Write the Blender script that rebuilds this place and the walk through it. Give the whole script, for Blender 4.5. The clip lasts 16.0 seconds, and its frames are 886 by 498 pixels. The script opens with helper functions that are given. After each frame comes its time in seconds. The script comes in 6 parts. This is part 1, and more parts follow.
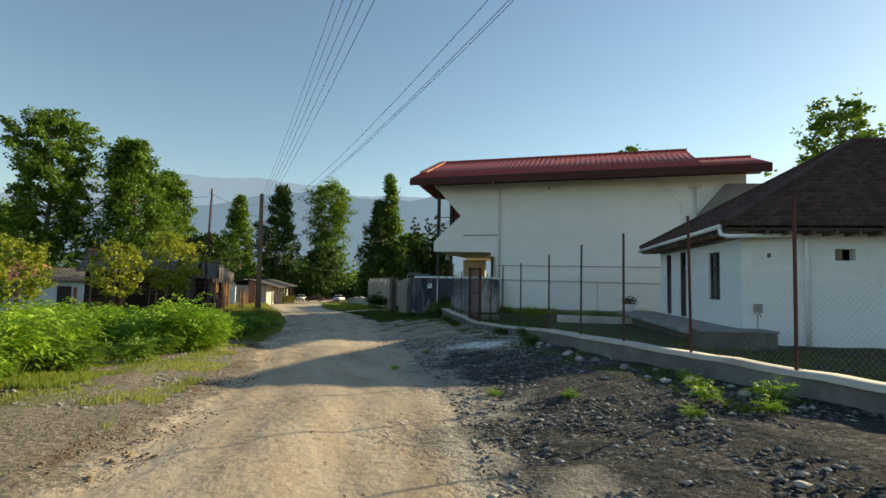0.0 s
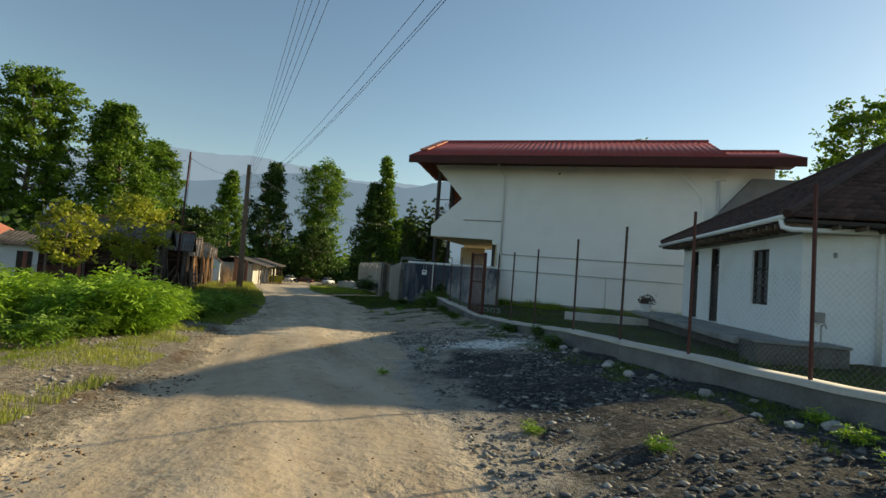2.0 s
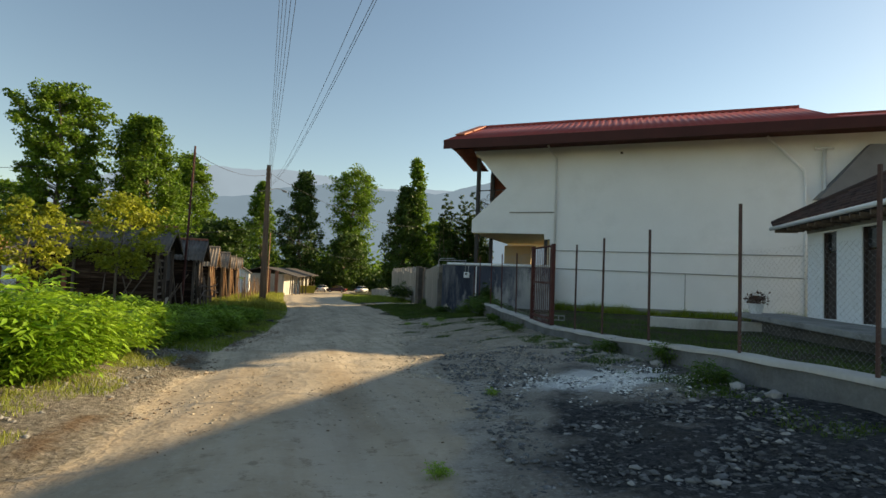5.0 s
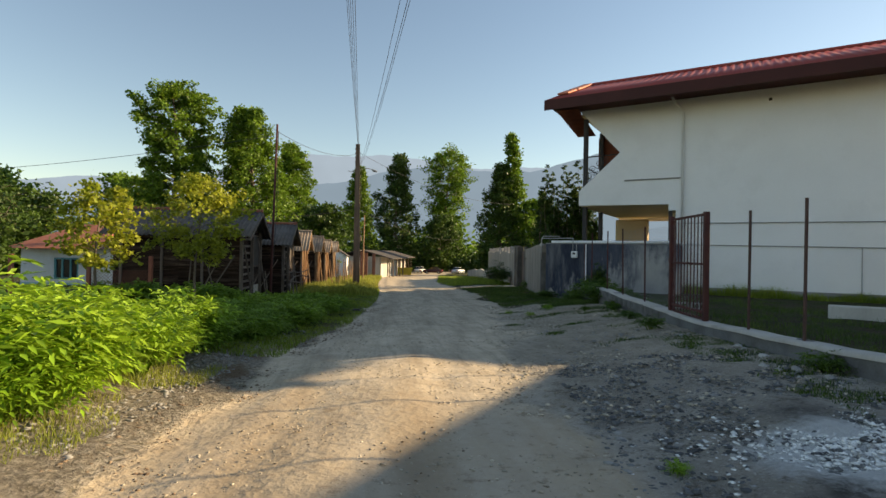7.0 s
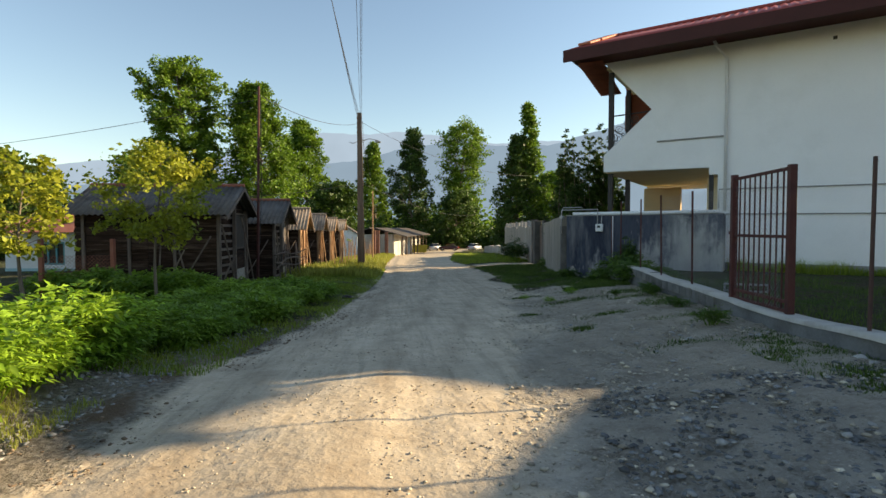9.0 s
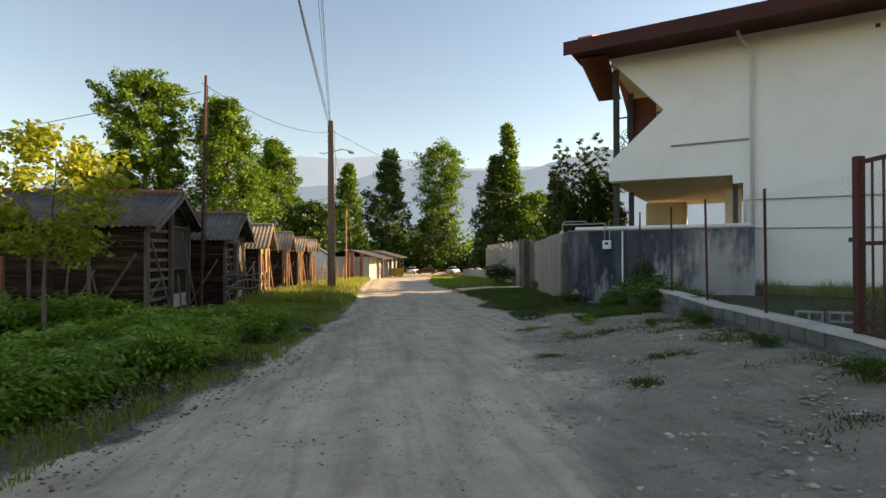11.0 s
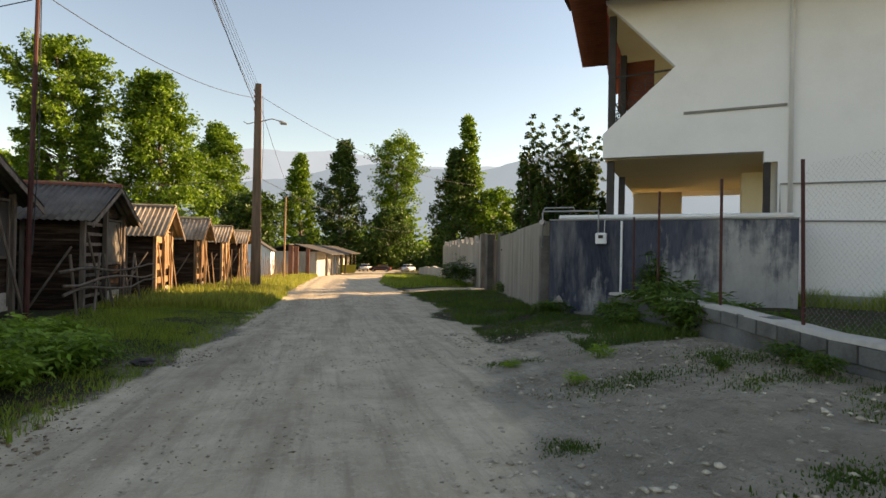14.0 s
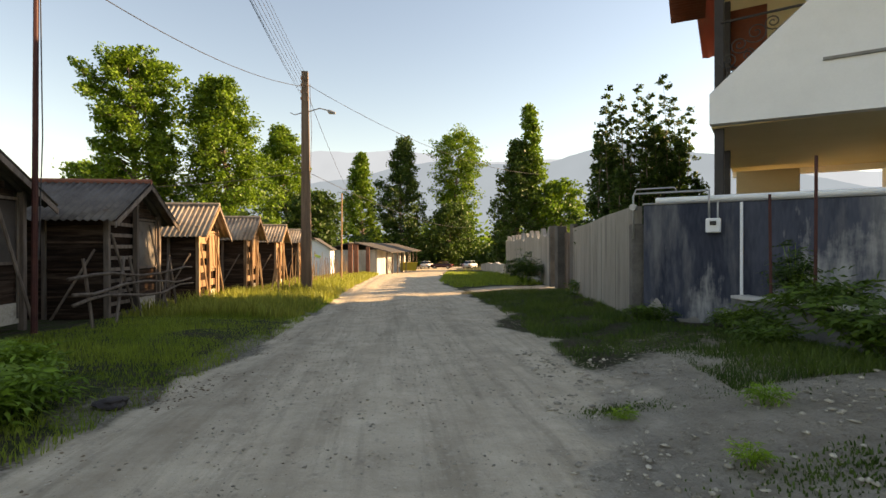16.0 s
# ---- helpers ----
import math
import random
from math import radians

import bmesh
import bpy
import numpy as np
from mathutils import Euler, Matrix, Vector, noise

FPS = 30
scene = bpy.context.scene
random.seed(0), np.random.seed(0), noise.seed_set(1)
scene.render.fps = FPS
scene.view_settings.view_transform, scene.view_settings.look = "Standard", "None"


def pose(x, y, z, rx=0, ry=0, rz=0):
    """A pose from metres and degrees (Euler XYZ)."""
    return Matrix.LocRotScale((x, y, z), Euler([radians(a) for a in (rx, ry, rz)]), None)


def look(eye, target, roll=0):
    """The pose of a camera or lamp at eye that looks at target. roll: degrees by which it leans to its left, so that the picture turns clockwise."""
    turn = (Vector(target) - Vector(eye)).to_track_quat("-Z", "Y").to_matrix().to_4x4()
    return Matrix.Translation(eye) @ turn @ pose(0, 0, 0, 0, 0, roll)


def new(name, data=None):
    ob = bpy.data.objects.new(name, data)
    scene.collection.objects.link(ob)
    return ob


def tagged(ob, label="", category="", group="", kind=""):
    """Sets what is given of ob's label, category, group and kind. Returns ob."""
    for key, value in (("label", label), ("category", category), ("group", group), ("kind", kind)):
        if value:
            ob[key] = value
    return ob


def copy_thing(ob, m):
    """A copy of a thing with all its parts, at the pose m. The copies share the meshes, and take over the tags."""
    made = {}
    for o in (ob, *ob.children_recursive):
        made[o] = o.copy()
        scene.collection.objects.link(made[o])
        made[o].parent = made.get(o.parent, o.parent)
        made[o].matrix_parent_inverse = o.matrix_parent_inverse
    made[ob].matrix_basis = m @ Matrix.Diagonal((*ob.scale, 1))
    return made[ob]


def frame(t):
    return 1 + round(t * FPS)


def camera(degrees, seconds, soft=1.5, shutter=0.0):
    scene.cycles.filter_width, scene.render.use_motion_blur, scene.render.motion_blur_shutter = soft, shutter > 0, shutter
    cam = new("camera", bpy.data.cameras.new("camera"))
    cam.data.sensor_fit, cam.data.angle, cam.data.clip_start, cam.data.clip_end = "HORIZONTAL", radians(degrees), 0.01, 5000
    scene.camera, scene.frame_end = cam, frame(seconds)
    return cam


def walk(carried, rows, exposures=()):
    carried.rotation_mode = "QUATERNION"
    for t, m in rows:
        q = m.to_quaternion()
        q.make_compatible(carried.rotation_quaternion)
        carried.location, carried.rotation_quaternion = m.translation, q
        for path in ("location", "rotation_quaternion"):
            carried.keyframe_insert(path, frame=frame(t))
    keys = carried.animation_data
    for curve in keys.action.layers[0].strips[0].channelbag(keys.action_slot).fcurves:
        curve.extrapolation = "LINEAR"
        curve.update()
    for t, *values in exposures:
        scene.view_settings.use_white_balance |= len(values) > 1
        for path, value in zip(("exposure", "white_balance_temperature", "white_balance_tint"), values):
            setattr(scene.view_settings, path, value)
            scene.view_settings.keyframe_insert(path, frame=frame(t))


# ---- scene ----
cam = camera(80.7, 16.0)
PATH = [
    (0, (0.053, -0.1, 1.498), (0.756, 1.768, 1.627), 1.1),
    (0.5, (0.279, 0.567, 1.448), (1.011, 2.423, 1.589), 0.7),
    (1, (0.384, 1.204, 1.412), (1.127, 3.055, 1.553), 1.2),
    (1.5, (0.518, 1.829, 1.359), (1.275, 3.676, 1.484), 2.4),
    (2, (0.72, 2.464, 1.358), (1.451, 4.323, 1.447), 4.2),
    (2.5, (0.845, 3.182, 1.352), (1.604, 5.029, 1.463), 3.9),
    (3, (1.088, 3.856, 1.306), (1.798, 5.722, 1.426), 3.6),
    (3.5, (1.37, 4.679, 1.311), (2.038, 6.56, 1.432), 2.6),
    (4, (1.597, 5.345, 1.23), (2.232, 7.237, 1.353), 2.2),
    (6.3, (2.018, 8.49, 1.178), (2.562, 10.414, 1.211), 2.1),
    (6.5, (2.116, 8.752, 1.194), (2.598, 10.693, 1.214), 2.0),
    (7, (2.343, 9.534, 1.238), (2.602, 11.517, 1.253), 1.0),
    (7.5, (2.609, 10.201, 1.26), (2.736, 12.196, 1.315), 1.1),
    (8, (2.833, 10.695, 1.229), (3.017, 12.687, 1.237), 1.2),
    (8.5, (3.063, 11.424, 1.241), (3.287, 13.41, 1.174), 0.1),
    (8.7, (3.126, 11.713, 1.237), (3.314, 13.703, 1.16), -0.2),
    (10.8, (3.183, 15.032, 1.014), (3.44, 17.016, 1.016), 0.7),
    (11, (3.244, 15.38, 0.987), (3.525, 17.36, 1.003), -0.1),
    (11.5, (3.341, 16.128, 0.952), (3.66, 18.102, 0.991), 0.0),
    (12, (3.523, 16.916, 0.927), (3.861, 18.887, 0.974), 0.3),
    (12.5, (3.67, 17.57, 0.938), (3.933, 19.552, 0.983), -0.1),
    (13, (3.782, 18.446, 0.885), (4.023, 20.431, 0.93), 0.4),
    (13.5, (4.026, 19.16, 0.846), (4.349, 21.133, 0.861), 1.7),
    (14, (4.295, 19.982, 0.839), (4.737, 21.933, 0.849), 1.1),
    (14.5, (4.379, 20.69, 0.835), (4.842, 22.636, 0.857), 0.5),
    (15, (4.566, 21.291, 0.817), (4.967, 23.25, 0.831), 0.5),
    (15.5, (4.751, 21.973, 0.807), (5.079, 23.946, 0.825), -0.2),
    (16, (4.734, 22.394, 0.826), (4.943, 24.383, 0.819), -0.1),
]
walk(cam, [(t, look(eye, target, roll)) for t, eye, target, roll in PATH],
     [(0.0, 0.76, 7000, 4), (0.5, 0.58, 7000, 4), (2.0, 0.58, 7100, 4), (3.0, 0.58, 7200, 5), (3.4, 0.82, 7400, 6), (4.0, 0.77, 7500, 6), (6.5, 0.98, 7900, 12), (7.5, 1.0, 7500, 11), (8.5, 1.12, 7300, 10), (11.0, 1.36, 8500, 17), (13.5, 1.44, 9100, 19), (16.0, 1.58, 9500, 20)])

# ---------- light ----------
SUN_AZ, SUN_EL = 82.4, 18.8            # degrees clockwise from +y, degrees up
sun_way = Vector((math.sin(radians(SUN_AZ)) * math.cos(radians(SUN_EL)), math.cos(radians(SUN_AZ)) * math.cos(radians(SUN_EL)), math.sin(radians(SUN_EL))))
world = bpy.data.worlds.new("sky")
scene.world = world
world.use_nodes = True
wn = world.node_tree
sky = wn.nodes.new("ShaderNodeTexSky")
sky.sky_type, sky.sun_disc = "NISHITA", False
sky.sun_elevation, sky.sun_rotation = radians(SUN_EL), radians(SUN_AZ)
sky.air_density, sky.dust_density, sky.ozone_density = 1.1, 0.2, 1.9
wn.nodes["Background"].inputs["Strength"].default_value = 0.1
wn.links.new(sky.outputs[0], wn.nodes["Background"].inputs["Color"])
sun = new("sun", bpy.data.lights.new("sun", "SUN"))
sun.data.energy, sun.data.angle, sun.data.color = 5.0, radians(0.6), (1.0, 0.84, 0.58)
sun.matrix_world = look(sun_way * 60, (0, 0, 0))


# ---------- materials ----------
def mat(name, a, b, scale=3.0, fine=40.0, rough=0.8, bump=0.3, metal=0.0, stain=None, stain_scale=0.8, stain_amount=0.5, vary=0.15, stretch=(1, 1, 1), world_space=False, island=False, through_light=0.0, spec=0.3):
    """Two colours mixed by large and fine noise, an optional stain colour, fine relief, and a shift from piece to piece."""
    m = bpy.data.materials.new(name)
    m.use_nodes = True
    nt = m.node_tree
    N, L = nt.nodes, nt.links
    bsdf = N["Principled BSDF"]
    bsdf.inputs["Roughness"].default_value, bsdf.inputs["Metallic"].default_value = rough, metal
    bsdf.inputs["Specular IOR Level"].default_value = spec
    if world_space:
        co = N.new("ShaderNodeNewGeometry").outputs["Position"]
    else:
        co = N.new("ShaderNodeTexCoord").outputs["Object"]
    info = N.new("ShaderNodeObjectInfo").outputs["Random"] if not island else N.new("ShaderNodeNewGeometry").outputs["Random Per Island"]
    mapping = N.new("ShaderNodeMapping")
    mapping.inputs["Scale"].default_value = stretch
    L.new(co, mapping.inputs["Vector"])
    if not world_space:
        sh = N.new("ShaderNodeMath")
        sh.operation = "MULTIPLY"
        sh.inputs[1].default_value = 37.0
        L.new(info, sh.inputs[0])
        L.new(sh.outputs[0], mapping.inputs["Location"])
    n1, n2 = N.new("ShaderNodeTexNoise"), N.new("ShaderNodeTexNoise")
    n1.inputs["Scale"].default_value, n2.inputs["Scale"].default_value = scale, fine
    n1.inputs["Detail"].default_value, n2.inputs["Detail"].default_value = 5, 4
    for n in (n1, n2):
        L.new(mapping.outputs[0], n.inputs["Vector"])
    add = N.new("ShaderNodeMath")
    add.operation = "MULTIPLY_ADD"
    add.inputs[1].default_value = 0.45
    L.new(n2.outputs["Fac"], add.inputs[0])
    L.new(n1.outputs["Fac"], add.inputs[2])
    ramp = N.new("ShaderNodeMapRange")
    ramp.inputs["From Min"].default_value, ramp.inputs["From Max"].default_value = 0.45, 1.0
    L.new(add.outputs[0], ramp.inputs["Value"])
    mix = N.new("ShaderNodeMix")
    mix.data_type = "RGBA"
    mix.inputs["A"].default_value, mix.inputs["B"].default_value = (*a, 1), (*b, 1)
    L.new(ramp.outputs[0], mix.inputs["Factor"])
    col = mix.outputs["Result"]
    if stain:
        n3 = N.new("ShaderNodeTexNoise")
        n3.inputs["Scale"].default_value, n3.inputs["Detail"].default_value = stain_scale, 6
        n3.inputs["Roughness"].default_value = 0.65
        L.new(mapping.outputs[0], n3.inputs["Vector"])
        r3 = N.new("ShaderNodeMapRange")
        r3.inputs["From Min"].default_value, r3.inputs["From Max"].default_value, r3.inputs["To Max"].default_value = 0.5, 0.68, stain_amount
        L.new(n3.outputs["Fac"], r3.inputs["Value"])
        m3 = N.new("ShaderNodeMix")
        m3.data_type = "RGBA"
        m3.inputs["B"].default_value = (*stain, 1)
        L.new(r3.outputs[0], m3.inputs["Factor"])
        L.new(col, m3.inputs["A"])
        col = m3.outputs["Result"]
    if vary:
        hsv = N.new("ShaderNodeHueSaturation")
        vr = N.new("ShaderNodeMapRange")
        vr.inputs["To Min"].default_value, vr.inputs["To Max"].default_value = 1 - vary, 1 + vary
        L.new(info, vr.inputs["Value"])
        L.new(vr.outputs[0], hsv.inputs["Value"])
        L.new(col, hsv.inputs["Color"])
        col = hsv.outputs["Color"]
    L.new(col, bsdf.inputs["Base Color"])
    if bump:
        bp = N.new("ShaderNodeBump")
        bp.inputs["Strength"].default_value, bp.inputs["Distance"].default_value = bump, 0.02
        L.new(add.outputs[0], bp.inputs["Height"])
        L.new(bp.outputs[0], bsdf.inputs["Normal"])
    if through_light:
        tr = N.new("ShaderNodeBsdfTranslucent")
        L.new(col, tr.inputs["Color"])
        ms = N.new("ShaderNodeMixShader")
        ms.inputs[0].default_value = through_light
        L.new(bsdf.outputs[0], ms.inputs[1])
        L.new(tr.outputs[0], ms.inputs[2])
        L.new(ms.outputs[0], N["Material Output"].inputs["Surface"])
    return m


def leaf_mat(name, a, b, through_light=0.45):
    return mat(name, a, b, 0.6, 3.0, 0.55, 0, vary=0.35, island=True, world_space=True, through_light=through_light, spec=0.35)


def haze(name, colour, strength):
    """Far hills, seen through miles of air; haze put in as glowing colour."""
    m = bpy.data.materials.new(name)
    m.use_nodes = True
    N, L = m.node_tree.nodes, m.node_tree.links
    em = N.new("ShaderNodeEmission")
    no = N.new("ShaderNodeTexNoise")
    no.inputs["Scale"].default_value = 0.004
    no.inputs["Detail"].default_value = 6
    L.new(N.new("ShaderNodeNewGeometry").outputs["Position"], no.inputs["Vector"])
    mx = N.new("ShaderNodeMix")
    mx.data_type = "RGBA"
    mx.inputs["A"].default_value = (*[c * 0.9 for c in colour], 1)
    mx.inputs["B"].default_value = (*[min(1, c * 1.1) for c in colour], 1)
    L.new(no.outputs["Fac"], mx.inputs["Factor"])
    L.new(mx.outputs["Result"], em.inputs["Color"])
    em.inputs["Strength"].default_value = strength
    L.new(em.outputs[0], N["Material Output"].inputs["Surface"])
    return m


PLASTER = mat("white_plaster", (0.75, 0.76, 0.77), (0.82, 0.83, 0.84), 0.5, 30, 0.85, 0.15, stain=(0.63, 0.64, 0.64), stain_scale=0.35, stain_amount=0.4, vary=0)
COTTAGE_WHITE = mat("limewash", (0.74, 0.77, 0.8), (0.82, 0.85, 0.88), 0.7, 14, 0.9, 0.4, stain=(0.58, 0.58, 0.55), stain_scale=0.7, stain_amount=0.5, vary=0)
TAN = mat("tan_render", (0.5, 0.36, 0.2), (0.58, 0.42, 0.25), 1, 30, 0.85, 0.15, vary=0)
RED_ROOF = mat("red_roof_metal", (0.27, 0.04, 0.032), (0.35, 0.06, 0.045), 1, 20, 0.6, 0.05, metal=0.1, stain=(0.25, 0.1, 0.08), vary=0, spec=0.5)
FASCIA = mat("brown_fascia", (0.045, 0.009, 0.007), (0.07, 0.015, 0.012), 1, 20, 0.6, 0.05, vary=0)
# Orange flashing, lighter than the red roof sheets.
VERGE_CAP = mat("orange_roof_flashing", (0.42, 0.13, 0.07), (0.55, 0.2, 0.12), 2, 20, 0.6, 0.05, vary=0)
ROOF_UNDER = mat("rust_red_underside", (0.13, 0.036, 0.02), (0.2, 0.06, 0.032), 2, 20, 0.8, 0.1)
CREAM = mat("cream_soffit", (0.72, 0.62, 0.42), (0.78, 0.68, 0.48), 1, 20, 0.8, 0.1, vary=0)
BLACK_STEEL = mat("black_steel", (0.03, 0.027, 0.028), (0.05, 0.045, 0.045), 3, 40, 0.6, 0.1)


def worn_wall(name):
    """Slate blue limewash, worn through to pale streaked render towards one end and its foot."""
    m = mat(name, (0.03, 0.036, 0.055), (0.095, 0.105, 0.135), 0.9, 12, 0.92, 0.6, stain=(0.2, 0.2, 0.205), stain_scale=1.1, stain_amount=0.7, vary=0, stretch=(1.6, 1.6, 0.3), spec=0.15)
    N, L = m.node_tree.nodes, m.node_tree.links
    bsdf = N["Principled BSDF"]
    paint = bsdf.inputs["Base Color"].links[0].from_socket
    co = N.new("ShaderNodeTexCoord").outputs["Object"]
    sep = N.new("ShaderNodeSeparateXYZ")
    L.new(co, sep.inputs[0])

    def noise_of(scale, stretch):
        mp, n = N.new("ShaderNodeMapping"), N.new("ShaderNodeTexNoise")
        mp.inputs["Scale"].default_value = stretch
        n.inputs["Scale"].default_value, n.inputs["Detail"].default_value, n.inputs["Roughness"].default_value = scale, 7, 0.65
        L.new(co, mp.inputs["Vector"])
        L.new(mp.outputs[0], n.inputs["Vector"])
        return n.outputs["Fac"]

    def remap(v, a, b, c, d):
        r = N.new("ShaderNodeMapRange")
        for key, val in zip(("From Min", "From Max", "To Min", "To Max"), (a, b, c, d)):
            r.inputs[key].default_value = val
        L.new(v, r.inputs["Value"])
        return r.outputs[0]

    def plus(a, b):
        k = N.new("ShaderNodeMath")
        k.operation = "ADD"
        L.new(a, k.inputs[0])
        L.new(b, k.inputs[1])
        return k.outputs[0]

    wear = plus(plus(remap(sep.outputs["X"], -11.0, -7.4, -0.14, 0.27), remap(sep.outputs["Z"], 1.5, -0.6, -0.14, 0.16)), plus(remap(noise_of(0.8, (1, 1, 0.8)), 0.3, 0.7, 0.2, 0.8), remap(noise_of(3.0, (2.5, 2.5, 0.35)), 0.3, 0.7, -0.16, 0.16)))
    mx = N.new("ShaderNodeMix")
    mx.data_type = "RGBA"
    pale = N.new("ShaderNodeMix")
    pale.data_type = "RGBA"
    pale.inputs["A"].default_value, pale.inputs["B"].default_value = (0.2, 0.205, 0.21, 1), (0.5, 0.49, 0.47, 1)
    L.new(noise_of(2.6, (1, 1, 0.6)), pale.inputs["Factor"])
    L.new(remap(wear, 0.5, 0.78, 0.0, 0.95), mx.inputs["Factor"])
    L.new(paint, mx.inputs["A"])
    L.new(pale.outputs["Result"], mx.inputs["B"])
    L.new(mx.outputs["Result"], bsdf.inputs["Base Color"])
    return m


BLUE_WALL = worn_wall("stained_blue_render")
CONCRETE = mat("concrete", (0.19, 0.19, 0.185), (0.34, 0.335, 0.32), 1.2, 30, 0.9, 0.5, stain=(0.11, 0.105, 0.095), stain_scale=1.0, vary=0.1)
# Darkened so the shade on the kerb face sits in the colour.
KERB = mat("rough_kerb_concrete", (0.1, 0.1, 0.098), (0.2, 0.198, 0.19), 1.6, 30, 0.92, 0.7, stain=(0.075, 0.068, 0.058), stain_scale=1.3, stain_amount=0.7, vary=0)
CONCRETE_PALE = mat("weathered_wall_render", (0.42, 0.39, 0.35), (0.58, 0.55, 0.5), 1.0, 20, 0.9, 0.4, stain=(0.24, 0.21, 0.18), stain_scale=0.8, stain_amount=0.65, vary=0.08, stretch=(1, 1, 0.3))
WOOD = mat("weathered_boards", (0.016, 0.0095, 0.007), (0.06, 0.034, 0.023), 2, 30, 0.92, 0.6, spec=0.12, stain=(0.15, 0.105, 0.078), stain_scale=1.4, stain_amount=0.55, vary=0.35, stretch=(0.6, 0.6, 6))
# Warm low sunlight on the far sheds is put into this timber's colour.
WOOD_PALE = mat("sunlit_toned_timber", (0.19, 0.1, 0.055), (0.38, 0.24, 0.145), 2, 30, 0.9, 0.6, spec=0.15, stain=(0.5, 0.4, 0.28), stain_scale=1.5, vary=0.25, stretch=(6, 6, 0.6))
WOOD_GREY = mat("grey_timber", (0.1, 0.074, 0.06), (0.24, 0.19, 0.16), 2, 30, 0.9, 0.6, spec=0.15, stain=(0.06, 0.04, 0.03), stain_scale=1.5, vary=0.25, stretch=(5, 5, 0.6))
POLE_WOOD = mat("pole_timber", (0.1, 0.068, 0.05), (0.23, 0.165, 0.12), 1.5, 20, 0.85, 0.5, stain=(0.06, 0.04, 0.03), stain_scale=0.6, vary=0, stretch=(5, 5, 0.4))
FIBRE = mat("fibre_cement_sheet", (0.1, 0.085, 0.075), (0.21, 0.182, 0.16), 1.5, 30, 0.95, 0.4, spec=0.1, stain=(0.07, 0.055, 0.045), stain_scale=1.2, stain_amount=0.7, vary=0.12)
# Copy of the roof sheet with sunlit beige put into its colour.
FIBRE_WARM = mat("fibre_cement_sheet_sunlit", (0.26, 0.2, 0.15), (0.42, 0.34, 0.27), 1.5, 30, 0.95, 0.4, spec=0.1, stain=(0.14, 0.1, 0.075), stain_scale=1.2, stain_amount=0.6, vary=0.12)
RUST_CAP = mat("rusty_ridge_cap", (0.27, 0.09, 0.06), (0.36, 0.14, 0.09), 3, 30, 0.8, 0.3)
RED_IRON = mat("red_oxide_iron", (0.06, 0.018, 0.016), (0.1, 0.03, 0.026), 4, 40, 0.65, 0.2, stain=(0.1, 0.045, 0.03), stain_scale=3)
DARK_IRON = mat("dark_rusty_iron", (0.06, 0.032, 0.028), (0.1, 0.055, 0.045), 4, 40, 0.7, 0.2)
WIRE = mat("galvanised_wire", (0.3, 0.3, 0.3), (0.42, 0.42, 0.42), 10, 60, 0.5, 0, metal=0.6, vary=0)
CABLE = mat("black_cable", (0.03, 0.03, 0.035), (0.05, 0.05, 0.055), 1, 10, 0.6, 0, vary=0)
PIPE_WHITE = mat("white_pipe", (0.66, 0.67, 0.68), (0.76, 0.77, 0.78), 2, 20, 0.5, 0.05)
CLAY = mat("old_dark_roof_tiles", (0.045, 0.026, 0.024), (0.095, 0.055, 0.046), 2, 20, 0.85, 0.4, stain=(0.05, 0.04, 0.035), stain_scale=0.6, stain_amount=0.7, vary=0.3, island=True)
GREY_ROOF = mat("grey_sheet_roof", (0.16, 0.16, 0.17), (0.23, 0.23, 0.24), 1, 20, 0.7, 0.1)
DARK_WOOD = mat("dark_door_paint", (0.035, 0.026, 0.022), (0.06, 0.045, 0.04), 3, 30, 0.6, 0.2)
SHED_LINING = mat("near_black_lining_boards", (0.012, 0.007, 0.005), (0.035, 0.019, 0.013), 2, 30, 0.95, 0.5, stain=(0.075, 0.048, 0.034), stain_scale=1.3, stain_amount=0.5, vary=0.2, stretch=(1, 0.6, 5), spec=0.05)
WHITEWASHED = mat("peeling_whitewashed_board", (0.3, 0.25, 0.2), (0.6, 0.54, 0.46), 3, 25, 0.95, 0.5, stain=(0.14, 0.1, 0.07), stain_scale=3, stain_amount=0.7, spec=0.1)
DARK_GLASS = mat("dark_window_glass", (0.02, 0.022, 0.025), (0.03, 0.032, 0.035), 2, 10, 0.12, 0, vary=0, spec=0.6)
TEAL = mat("teal_paint", (0.1, 0.32, 0.36), (0.14, 0.4, 0.44), 3, 30, 0.6, 0.1)
BLUE_DADO = mat("pale_blue_paint", (0.32, 0.55, 0.62), (0.4, 0.62, 0.68), 2, 20, 0.8, 0.2)
BARK = mat("bark", (0.11, 0.085, 0.065), (0.2, 0.16, 0.125), 2, 20, 0.9, 0.7, stretch=(3, 3, 0.7))
STONE = mat("rubble_stone", (0.26, 0.25, 0.24), (0.46, 0.44, 0.41), 3, 20, 0.9, 0.4, vary=0.3)
CLOD = mat("brown_clods", (0.13, 0.085, 0.055), (0.28, 0.2, 0.13), 3, 20, 0.95, 0.3, vary=0.3, island=True, world_space=True)
PEBBLE = mat("loose_stones", (0.05, 0.051, 0.054), (0.22, 0.22, 0.218), 3, 20, 0.9, 0.2, vary=0.3, island=True, world_space=True)
ROAD_GRAVEL = mat("road_gravel", (0.24, 0.2, 0.15), (0.6, 0.52, 0.41), 3, 20, 0.95, 0.2, vary=0.35, island=True, world_space=True)
CHALK = mat("white_rubble", (0.7, 0.69, 0.67), (0.86, 0.85, 0.82), 8, 40, 0.9, 0.4, vary=0.2, island=True, world_space=True)
